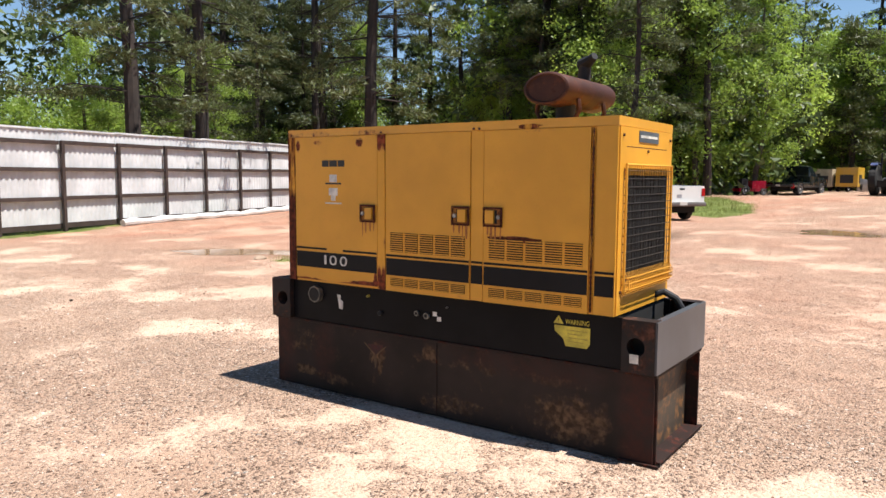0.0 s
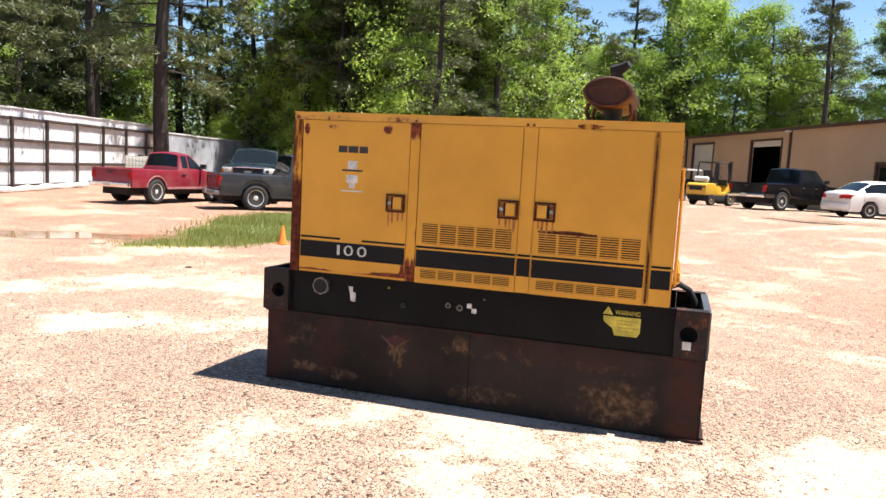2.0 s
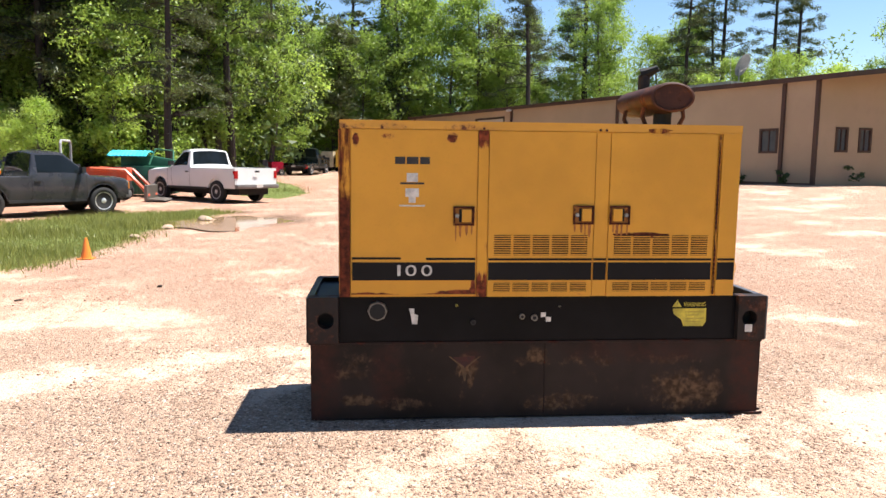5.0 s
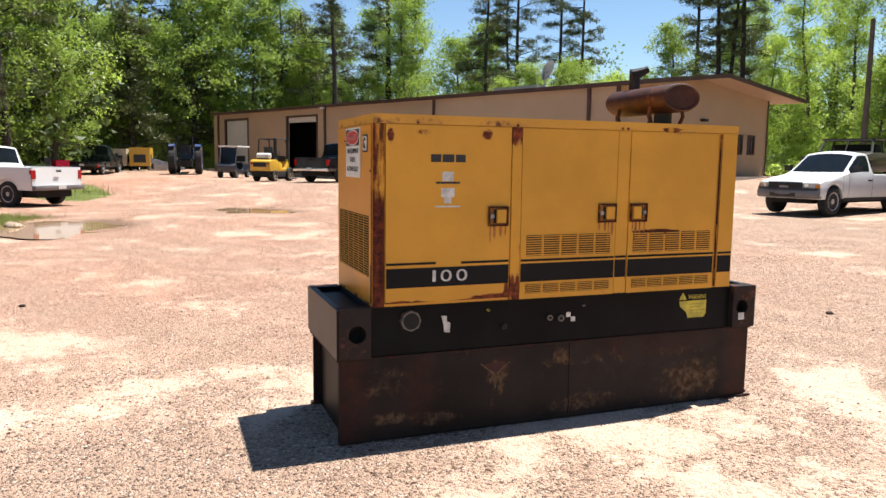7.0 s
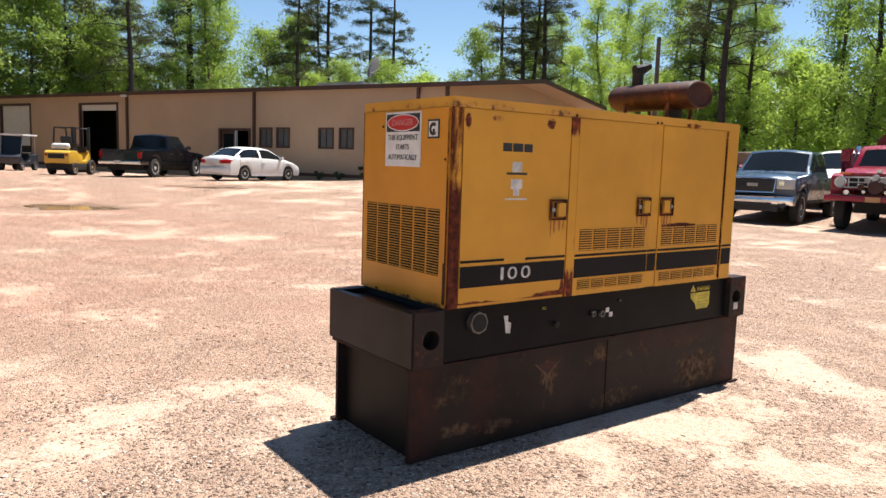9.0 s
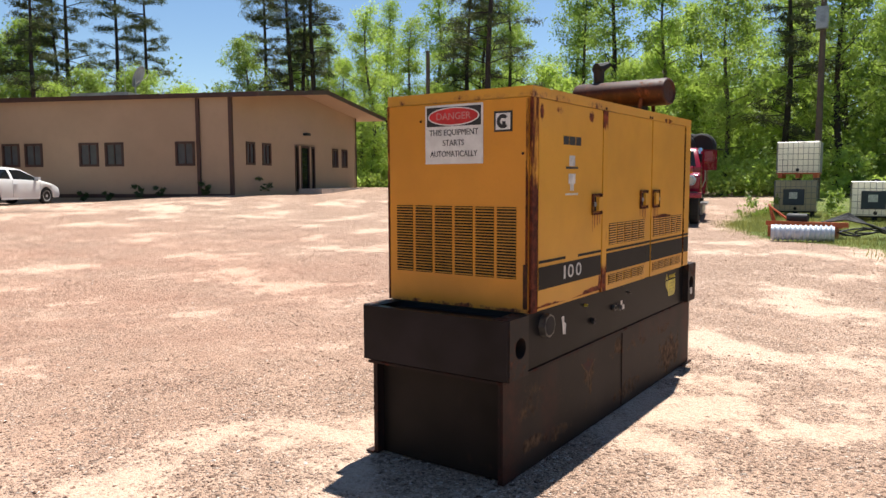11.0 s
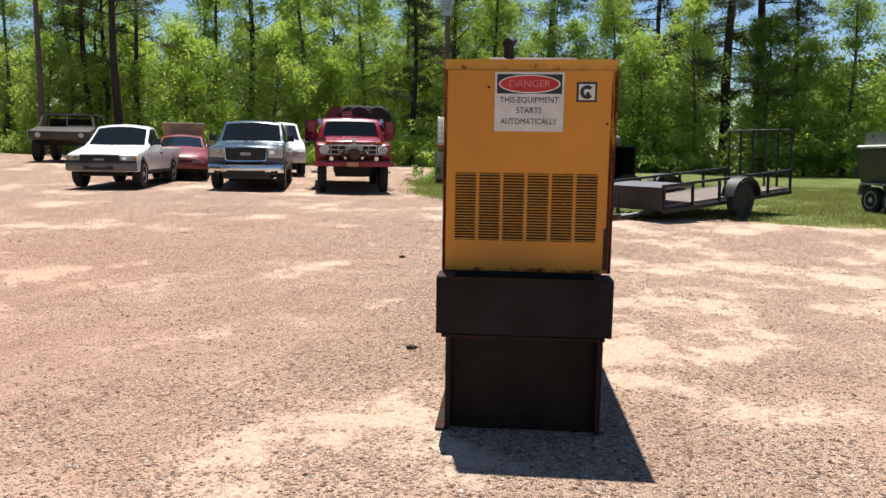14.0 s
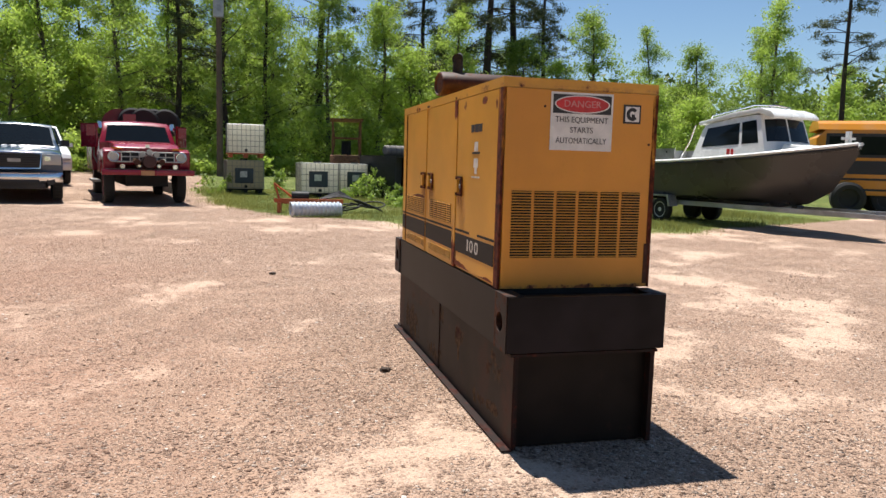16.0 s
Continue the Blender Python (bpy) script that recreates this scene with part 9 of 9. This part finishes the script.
bm = bmesh.new()
zc = ground_z(11.6, 0.3) + 0.17
side_ = Vector((-cd.y, cd.x, 0)).normalized()
rings = []
for k in range(121):
    ring = []
    for j in range(24):
        w = 2 * math.pi * j / 24
        q = 0.15 + 0.017 * math.sin(2 * math.pi * k / 9.5 + w)
        c_ = cp0 + cd * (k / 120) + side_ * (q * math.cos(w))
        ring.append(bm.verts.new((c_.x, c_.y, zc + q * math.sin(w))))
    rings.append(ring)
for r_, q_ in zip(rings, rings[1:]):
    for j in range(24):
        bm.faces.new((r_[j], r_[(j + 1) % 24], q_[(j + 1) % 24], q_[j]))
inner = [[bm.verts.new((cp0.x + cd.x * e + (v.co.x - cp0.x - cd.x * e) * 0.93, cp0.y + cd.y * e + (v.co.y - cp0.y - cd.y * e) * 0.93, zc + (v.co.z - zc) * 0.93)) for v in r_] for r_, e in ((rings[0], 0.0), (rings[-1], 1.0))]
for j in range(24):
    i2 = (j + 1) % 24
    bm.faces.new((rings[0][i2], rings[0][j], inner[0][j], inner[0][i2]))
    bm.faces.new((rings[-1][j], rings[-1][i2], inner[1][i2], inner[1][j]))
    bm.faces.new((inner[0][i2], inner[0][j], inner[1][j], inner[1][i2]))
part_ = part("corrugated_pipe", bm, plain("white_pipe_plastic", (0.55, 0.6, 0.66), 0.4, vary=0.1), None)
tagged(part_, "short length of pale corrugated pipe lying on grass", "pipe")
gr_ = tagged(part("guard_rail", extrude([(-2.0, 0.0), (2.0, 0.0), (2.0, 0.3), (-2.0, 0.3)], -0.04, 0.04, 0.02), M_CAGE, None), "length of pale steel guard rail lying in weeds", "guard rail")
gr_.matrix_world = heading(19.5, 4.4, ground_z(19.5, 4.4) + 0.1, 1, 0.25)
# weeds grown up among the totes and at the lawn's rim
for x, y, tall in ((18.5, -1.8, 0.75), (18.9, -2.3, 0.95), (18.1, -1.3, 0.4), (20.5, 0.8, 0.8), (17.6, -2.6, 0.45), (20.3, 2.8, 0.6), (15.1, -2.2, 0.3)):
    wr = np.random.default_rng(int(x * 100))
    n_ = int(5 + tall * 9)
    cs = [(wr.normal(0, 0.22), wr.normal(0, 0.22), tall * (0.15 + 0.85 * k / n_)) for k in range(n_)]
    v, f = leaf_cloud(cs, [0.2 - 0.1 * c[2] / tall * 0.8 for c in cs], 60, 0.045, wr, 1.2)
    ob = new("weed", mesh_from("weed", v, f, M_LEAF))
    ob.matrix_world = pose(x, y, ground_z(x, y))
    tagged(ob, "leafy green weed clump grown up in the grass", "weed", "weeds on the lawn", "stuff")
# rusty machine cab in the bushes
rc = thing("rusty_cab", heading(30.0, -2.6, ground_z(30.0, -2.6), -1, 0.1) @ Matrix.Diagonal((0.75, 0.75, 1, 1)), "rusted machine cab standing in the bushes", "machine cab")
M_RUSTCAB = rusty("rust_cab_paint", (0.13, 0.06, 0.03), 0.55, 0.75, rust=(0.09, 0.03, 0.015))
for x in (-0.8, 0.8):
    for y in (-0.85, 0.85):
        part("post", box(x - 0.06, x + 0.06, y - 0.06, y + 0.06, 0.9, 2.9), M_RUSTCAB, rc)
part("roof", box(-1.0, 1.0, -1.0, 1.0, 2.9, 3.0, 0.03), M_RUSTCAB, rc)
part("hull", extrude([(-1.6, 0.3), (1.5, 0.3), (1.7, 0.7), (1.4, 1.3), (-1.2, 1.35), (-1.6, 1.1)], -1.0, 1.0, 0.05), M_RUSTCAB, rc)
part("seat", box(-0.3, 0.2, -0.3, 0.3, 1.35, 2.0, 0.05), M_UNDER, rc)
for y in (-0.85, 0.85):
    part("brace", tube([(0.8, y, 1.3), (0.78, y * 0.85, 1.9), (0.6, y, 2.85)], 0.045, 6), M_RUSTCAB, rc)
part("cross_bar", tube([(0.8, -0.85, 2.1), (0.8, 0.85, 2.1)], 0.05, 6), M_RUSTCAB, rc)
part("control_column", tube([(0.5, 0.1, 1.3), (0.35, 0.1, 2.0)], 0.06, 6), M_UNDER, rc)
# black steel tank box
bx = thing("steel_box", heading(19.3, -2.95, ground_z(19.3, -2.95), -0.9, -0.44), "open-ended black steel box standing in the grass", "steel box")
M_BLKSTEEL = plain("black_steel", (0.014, 0.013, 0.013), 0.55, vary=0.3)
for q in ((-1.0, 1.0, -0.75, -0.7, 0.1, 1.35), (-1.0, 1.0, 0.7, 0.75, 0.1, 1.35), (-1.0, 1.0, -0.75, 0.75, 1.351, 1.4), (-1.0, 1.0, -0.7, 0.7, 0.08, 0.12), (-1.0, -0.95, -0.7, 0.7, 0.12, 1.35), (0.3, 0.34, -0.699, 0.0, 0.12, 1.349)):
    part("plate", box(*q, 0.006), M_BLKSTEEL, bx)
for y in (-0.6, 0.6):
    part("skid", box(-1.0, 1.0, y - 0.06, y + 0.06, 0.0, 0.079), M_BLKSTEEL, bx)

bz = ground_z(19.3, -2.95) + 1.4
drum_ = thing("housing", heading(19.5, -3.1, bz, -0.5, 0.86), "pale grey ribbed machine housing lying on the steel box", "machine part")
part("shell", tube([(-0.62, 0, 0.172), (-0.58, 0, 0.172), (0.58, 0, 0.172), (0.62, 0, 0.172)], [0.13, 0.17, 0.17, 0.13], 16), plain("dusty_grey_casting", (0.2, 0.18, 0.155), 0.7, vary=0.3), drum_)
for k in range(5):
    part("band", tube([(-0.46 + k * 0.23, 0, 0.176), (-0.43 + k * 0.23, 0, 0.176)], 0.176, 16), M_OLDSTEEL, drum_)

# ==== utility trailer ====
# local x: from the tail gate to the hitch
um = heading(10.82, -4.01, 0.2, -0.643, 0.766)
ut = thing("utility_trailer", um, "black utility trailer with wooden deck and mesh tail gate", "trailer")
LT = 2.17
deck = part("deck_frame", box(-LT, LT, -0.78, 0.78, 0.5, 0.56), M_BLKSTEEL, ut)
for k in range(8):
    part("plank", box(-LT + 0.03, LT - 0.03, -0.76 + k * 0.19, -0.585 + k * 0.19, 0.561, 0.6, 0.004), plain("grey_deck_wood", (0.19, 0.15, 0.12), 0.85, scale=4), deck)
for s in (-1, 1):
    part("side_rail", box(-LT, LT, s * 0.8 - 0.025, s * 0.8 + 0.025, 0.95, 1.0), M_BLKSTEEL, ut)
    part("side_sill", box(-LT, LT, s * 0.8 - 0.03, s * 0.8 + 0.03, 0.46, 0.54), M_BLKSTEEL, ut)
    for k in range(6):
        x = -LT + 0.03 + k * (2 * LT - 0.06) / 5
        part("stake", box(x - 0.022, x + 0.022, s * 0.8 - 0.022, s * 0.8 + 0.022, 0.54, 0.95), M_BLKSTEEL, ut)
    wheel(ut, -0.07, s * 0.97, 0.36, 0.2, M_BLKSTEEL)
    fend = [(-0.07 + 0.5 * math.cos(a), 0.38 + 0.46 * math.sin(a)) for a in np.linspace(0.15, math.pi - 0.15, 9)] + [(-0.07 + 0.46 * math.cos(a), 0.38 + 0.42 * math.sin(a)) for a in np.linspace(math.pi - 0.15, 0.15, 9)]
    part("mudguard", extrude(fend, min(s * 0.84, s * 1.12), max(s * 0.84, s * 1.12)), M_BLKSTEEL, ut)
gate = part("tail_gate", tube([(-LT - 0.03, -0.76, 0.55), (-LT - 0.03, -0.76, 1.85), (-LT - 0.03, 0.76, 1.85), (-LT - 0.03, 0.76, 0.55)], 0.025, 6), M_BLKSTEEL, ut, "upright mesh tail gate")
for k in range(4):
    y = -0.46 + k * 0.305
    part("gate_bar", box(-LT - 0.05, -LT - 0.01, y - 0.018, y + 0.018, 0.56, 1.84), M_BLKSTEEL, gate)
part("front_board", box(LT - 0.95, LT, -0.8, 0.8, 0.9, 0.95, 0.01), plain("grey_board", (0.11, 0.11, 0.115), 0.6), ut)
part("front_panel", box(LT + 0.001, LT + 0.03, -0.8, 0.8, 0.55, 0.95), M_BLKSTEEL, ut)
part("tongue", tube([(LT - 0.2, -0.6, 0.5), (LT + 0.6, 0, 0.36)], 0.04, 6), M_BLKSTEEL, ut)
part("tongue", tube([(LT - 0.2, 0.6, 0.5), (LT + 0.6, 0, 0.36)], 0.04, 6), M_BLKSTEEL, ut)
part("jack", tube([(LT + 0.3, 0, 0.0), (LT + 0.3, 0, 0.5)], 0.035, 8), M_BLKSTEEL, ut)
for ob in ut.children:
    if not ob.name.startswith(("wheel", "mudguard", "jack")):
        ob.matrix_local = pose(0, 0, 0.81) @ pose(0, 0, 0, 0, 3.8, 0) @ pose(0, 0, -0.975)
for k in range(2):
    ty = tagged(part("tyre", add_lathe(bmesh.new(), [(-0.1, 0.2), (-0.12, 0.28), (-0.12, 0.4), (0.12, 0.4), (0.12, 0.28), (0.1, 0.2)], 20), M_TYRE, None), "worn black tyre leaning behind the trailer", "tyre", "tyres behind the trailer")
    xx, yy = 12.9 + 0.25 * k, -2.9 - 1.0 * k
    ty.matrix_world = pose(xx, yy, ground_z(xx, yy) + 0.34, 8, 0, 80)
for k in range(4):
    sc = tagged(part("scrap_pipe", tube([(0, 0, 0), (0.35 + 0.25 * k, 0.05 * k, 0.02)], 0.05 - 0.007 * k, 8), M_STEEL if k % 2 else M_MUFF, None), "short scrap steel pipe on the ground", "scrap", "scrap by the trailer")
    xx, yy = 8.9 + 0.12 * k, -1.75 - 0.2 * k
    sc.matrix_world = pose(xx, yy, ground_z(xx, yy) + 0.06, 0, 0, -80 + 25 * k)

# ==== boat on its trailer ====
bh = (-0.973, -0.232)
bo = heading(11.04, -10.08, ground_z(11.04, -10.08), *bh) @ Matrix.Scale(0.9, 4)
boat = thing("boat", bo, "grey-hulled cabin boat with a white wheelhouse on a trailer", "boat")
M_HULL = plain("grey_hull_paint", (0.052, 0.048, 0.044), 0.3, vary=0.2, scale=0.8)
M_GEL = plain("white_gelcoat", (0.75, 0.75, 0.72), 0.25, vary=0.06)
# local x: forward to the bow; sections (x, half breadth at rail, rail height, chine half breadth, chine height, keel height)
SEC = [(-3.1, 1.15, 1.72, 1.0, 0.78, 0.62), (-1.5, 1.2, 1.74, 1.02, 0.78, 0.6), (0.0, 1.22, 1.82, 0.98, 0.82, 0.58), (1.3, 1.12, 1.92, 0.78, 0.92, 0.58), (2.2, 0.86, 2.02, 0.46, 1.14, 0.72), (2.8, 0.55, 2.1, 0.24, 1.45, 1.05), (3.4, 0.06, 2.2, 0.02, 2.05, 1.95)]
bm = bmesh.new()
rings = []
for x, b, zr, c, zc_, k in SEC:
    pts = [(b, zr), ((b * 1.02 + c) / 2 + 0.03, (zr + zc_) / 2), (c, zc_), (c * 0.5, (zc_ + k) / 2 - 0.02), (0, k)]
    full = [(y, z) for y, z in pts] + [(-y, z) for y, z in pts[-2::-1]]
    rings.append([bm.verts.new((x, y, z)) for y, z in full])
for r, q in zip(rings, rings[1:]):
    for k in range(len(r) - 1):
        bm.faces.new((r[k], q[k], q[k + 1], r[k + 1]))
bm.faces.new(rings[0])
bmesh.ops.recalc_face_normals(bm, faces=bm.faces)
part("hull", bm, M_HULL, boat, "", 50)
bm = bmesh.new()
dv = [[bm.verts.new((x, s * b * 0.97, zr - 0.12)) for s in (-1, 1)] for x, b, zr, *_r in SEC]
for p, q in zip(dv, dv[1:]):
    bm.faces.new((p[0], q[0], q[1], p[1]))
part("deck", bm, M_GEL, boat)
for s in (-1, 1):
    part("rub_rail", tube([(x, s * (b + 0.01), zr + 0.0) for x, b, zr, *_r in SEC], 0.045, 6), M_GEL, boat, "white rail")
    part("rail_stripe", tube([(x, s * (b + 0.015), zr - 0.07) for x, b, zr, *_r in SEC], 0.025, 5), M_TRIM, boat)
wh_, fc = loft_cab((-0.95, 1.7, 0.98, 1.72), (-0.62, 1.3, 0.82, 2.98), boat, M_GEL, 0.06, "wheelhouse")
pane(wh_, fc["front"], 0.06, 0.48, 0.42, 0.86, "windscreen")
pane(wh_, fc["front"], 0.52, 0.94, 0.42, 0.86, "windscreen")
for sd in ("right", "left"):
    for a, b in ((0.1, 0.66), (0.7, 0.93)):
        u0, u1 = (1 - b, 1 - a) if sd == "left" else (a, b)
        pane(wh_, fc[sd], u0, u1, 0.4, 0.88, "side_window")
for ob in [wh_] + list(wh_.children):
    for v in ob.data.vertices:
        v.co.z += (v.co.x - 0.9) * 0.13 * max(0.0, (v.co.z - 1.72) / 1.26)
part("wheelhouse_roof", extrude([(-0.76, 2.74), (0.4, 2.9), (1.2, 2.98), (1.55, 2.86), (1.66, 2.84), (1.68, 2.9), (1.56, 3.02), (1.25, 3.12), (0.4, 3.04), (-0.74, 2.83)], -0.87, 0.87, 0.03), M_GEL, boat)
part("roof_rail", tube([(-0.5, -0.7, 2.86), (-0.42, -0.7, 2.99), (0.95, -0.7, 3.2), (1.05, 0.0, 3.22), (0.95, 0.7, 3.2), (-0.42, 0.7, 2.99), (-0.5, 0.7, 2.86)], 0.02, 6), M_CHROME, boat)
part("roof_hatch", box(0.5, 1.1, -0.3, 0.3, 3.04, 3.17, 0.03), M_GEL, boat)
part("fore_cabin", extrude([(1.6, 1.85), (2.6, 1.95), (2.5, 2.12), (1.75, 2.22)], -0.55, 0.55, 0.05), M_GEL, boat)
part("ladder", tube([(-1.35, 0.95, 1.74), (-1.0, 0.9, 2.3), (-0.88, 0.85, 2.75)], 0.022, 6), M_CHROME, boat)
part("ladder", tube([(-1.35, -0.95, 1.74), (-1.0, -0.9, 2.3), (-0.88, -0.85, 2.75)], 0.022, 6), M_CHROME, boat)
for s in (-1, 1):
    part("stern_panel", box(-2.95, -1.4, s * 1.05 - 0.02, s * 1.05 + 0.02, 1.75, 2.1, 0.01), M_STEEL, boat)
    for k in range(3):
        part("rod_port", add_lathe(bmesh.new(), [(0, 0.03), (0.005 * s, 0.03)], 10, pose(-2.7 + k * 0.5, s * 1.075, 2.0)), M_DARK, boat)
part("stern_panel", box(-3.0, -2.95, -1.05, 1.05, 1.75, 2.1, 0.01), M_STEEL, boat)
part("swim_step", box(-3.5, -3.11, -0.9, 0.9, 0.95, 1.2, 0.03), M_HULL, boat)
part("bow_post", box(3.05, 3.15, -0.05, 0.05, 2.0, 2.5), M_GEL, boat)
part("bow_cleat", box(3.06, 3.14, -0.22, 0.22, 2.3, 2.36, 0.01), M_GEL, boat)
bm = bmesh.new()
for q in ((0.0, 0.1), (0.14, 0.22)):
    add_box(bm, 0.35 + q[0], 0.35 + q[1], -0.958, -0.955, 1.93, 2.08)
dec = part("decal", bm, M_SIGNRED, boat, "small red mark", 0)
trl = thing("boat_trailer", bo, "galvanised twin-axle boat trailer standing on the grass", "trailer")
M_GALV = plain("galvanised_steel", (0.42, 0.43, 0.44), 0.4, 0.6)
for s in (-1, 1):
    part("side_beam", extrude([(-3.2, 0.5), (3.6, 0.5), (5.6, 0.52), (5.6, 0.6), (3.6, 0.62), (-3.2, 0.62)], s * 0.75 - 0.04, s * 0.75 + 0.04), M_GALV, trl)
    part("bunk", box(-2.8, 1.4, s * 0.5 - 0.06, s * 0.5 + 0.06, 0.62, 0.70), M_TRIM, trl)
    for x in (-2.55, -1.8):
        wheel(trl, x, s * 1.02, 0.34, 0.22)
    part("mudguard", extrude([(-3.0, 0.45), (-2.9, 0.78), (-1.45, 0.78), (-1.35, 0.45), (-1.42, 0.45), (-1.5, 0.73), (-2.86, 0.73), (-2.94, 0.45)], min(s * 0.86, s * 1.18), max(s * 0.86, s * 1.18)), M_GALV, trl)
for x in (-3.0, -1.0, 1.2, 3.4):
    part("cross_member", box(x - 0.05, x + 0.05, -0.71, 0.71, 0.5, 0.58), M_GALV, trl)
part("keel_roller", tube([(1.9, -0.15, 0.6), (1.9, 0.15, 0.6)], 0.08, 10), M_TRIM, trl)
part("coupling", box(5.55, 6.2, -0.06, 0.06, 0.48, 0.6, 0.01), M_GALV, trl)
part("jack", tube([(5.9, 0.1, 0.0), (5.9, 0.1, 0.62)], 0.035, 8), M_STEEL, trl)

# ==== school bus ====
bus = thing("school_bus", heading(14.6, -21.6, ground_z(14.6, -21.6), -0.55, -0.83), "yellow school bus with black window band", "bus")
M_BUS = car_paint("school_bus_yellow", (0.68, 0.265, 0.016), 0.35)
part("body", extrude([(-4.9, 0.6), (4.4, 0.6), (4.5, 1.4), (4.4, 2.5), (4.2, 2.8), (-4.6, 2.8), (-4.9, 2.5)], -1.2, 1.2, 0.06), M_BUS, bus)
bm = bmesh.new()
prof = [(1.2, 2.78), (1.08, 2.98), (0.7, 3.1), (0, 3.14), (-0.7, 3.1), (-1.08, 2.98), (-1.2, 2.78)]
r0, r1 = [bm.verts.new((-4.85, y, z)) for y, z in prof], [bm.verts.new((4.3, y, z)) for y, z in prof]
for k in range(6):
    bm.faces.new((r0[k], r0[k + 1], r1[k + 1], r1[k]))
bm.faces.new(r0)
bm.faces.new(r1)
bmesh.ops.recalc_face_normals(bm, faces=bm.faces)
part("roof", bm, M_BUS, bus)
for s in (-1, 1):
    y0, y1 = sorted((s * 1.201, s * 1.215))
    part("window_band", box(-4.6, 4.1, y0, y1, 1.85, 2.65), M_TRIM, bus, "black window band")
    for k in range(9):
        y2, y3 = sorted((s * 1.2155, s * 1.222))
        part("window", box(-4.5 + k * 0.95, -3.7 + k * 0.95, y2, y3, 1.95, 2.55), M_GLASS, bus)
    part("black_panel", box(-3.9, 4.1, y0, y1, 1.3, 1.75), M_TRIM, bus, "black band under the windows")
    for z in (0.75, 1.1):
        part("rub_strip", box(-4.8, 4.3, y0, y1, z, z + 0.07), M_TRIM, bus)
    for x in (-2.6, 3.2):
        wheel(bus, x, s * 1.0, 0.5, 0.3, M_TRIM)
part("bonnet", extrude([(4.4, 0.7), (6.0, 0.7), (6.1, 1.2), (5.9, 1.6), (4.45, 1.85)], -0.95, 0.95, 0.08), M_BUS, bus)
part("roof_hatch", box(-0.4, 0.4, -0.35, 0.35, 3.12, 3.22, 0.03), M_WHITE, bus)
# the bus's own wheel, added as a separate tyre against its side
bt2 = tagged(part("tyre", add_lathe(bmesh.new(), [(-0.02, 0.0), (-0.06, 0.16), (-0.14, 0.24), (-0.19, 0.28), (-0.2, 0.38), (-0.15, 0.46), (0.15, 0.46), (0.2, 0.38), (0.19, 0.28), (0.1, 0.24), (0.06, 0.0)], 26), M_TYRE, None), "big black bus wheel, a separate object set against the bus's side", "tyre")
bt2.matrix_world = pose(15.27, -17.36, ground_z(15.27, -17.36) + 0.52, 0, 0, 56.5) @ Matrix.Scale(1.15, 4)
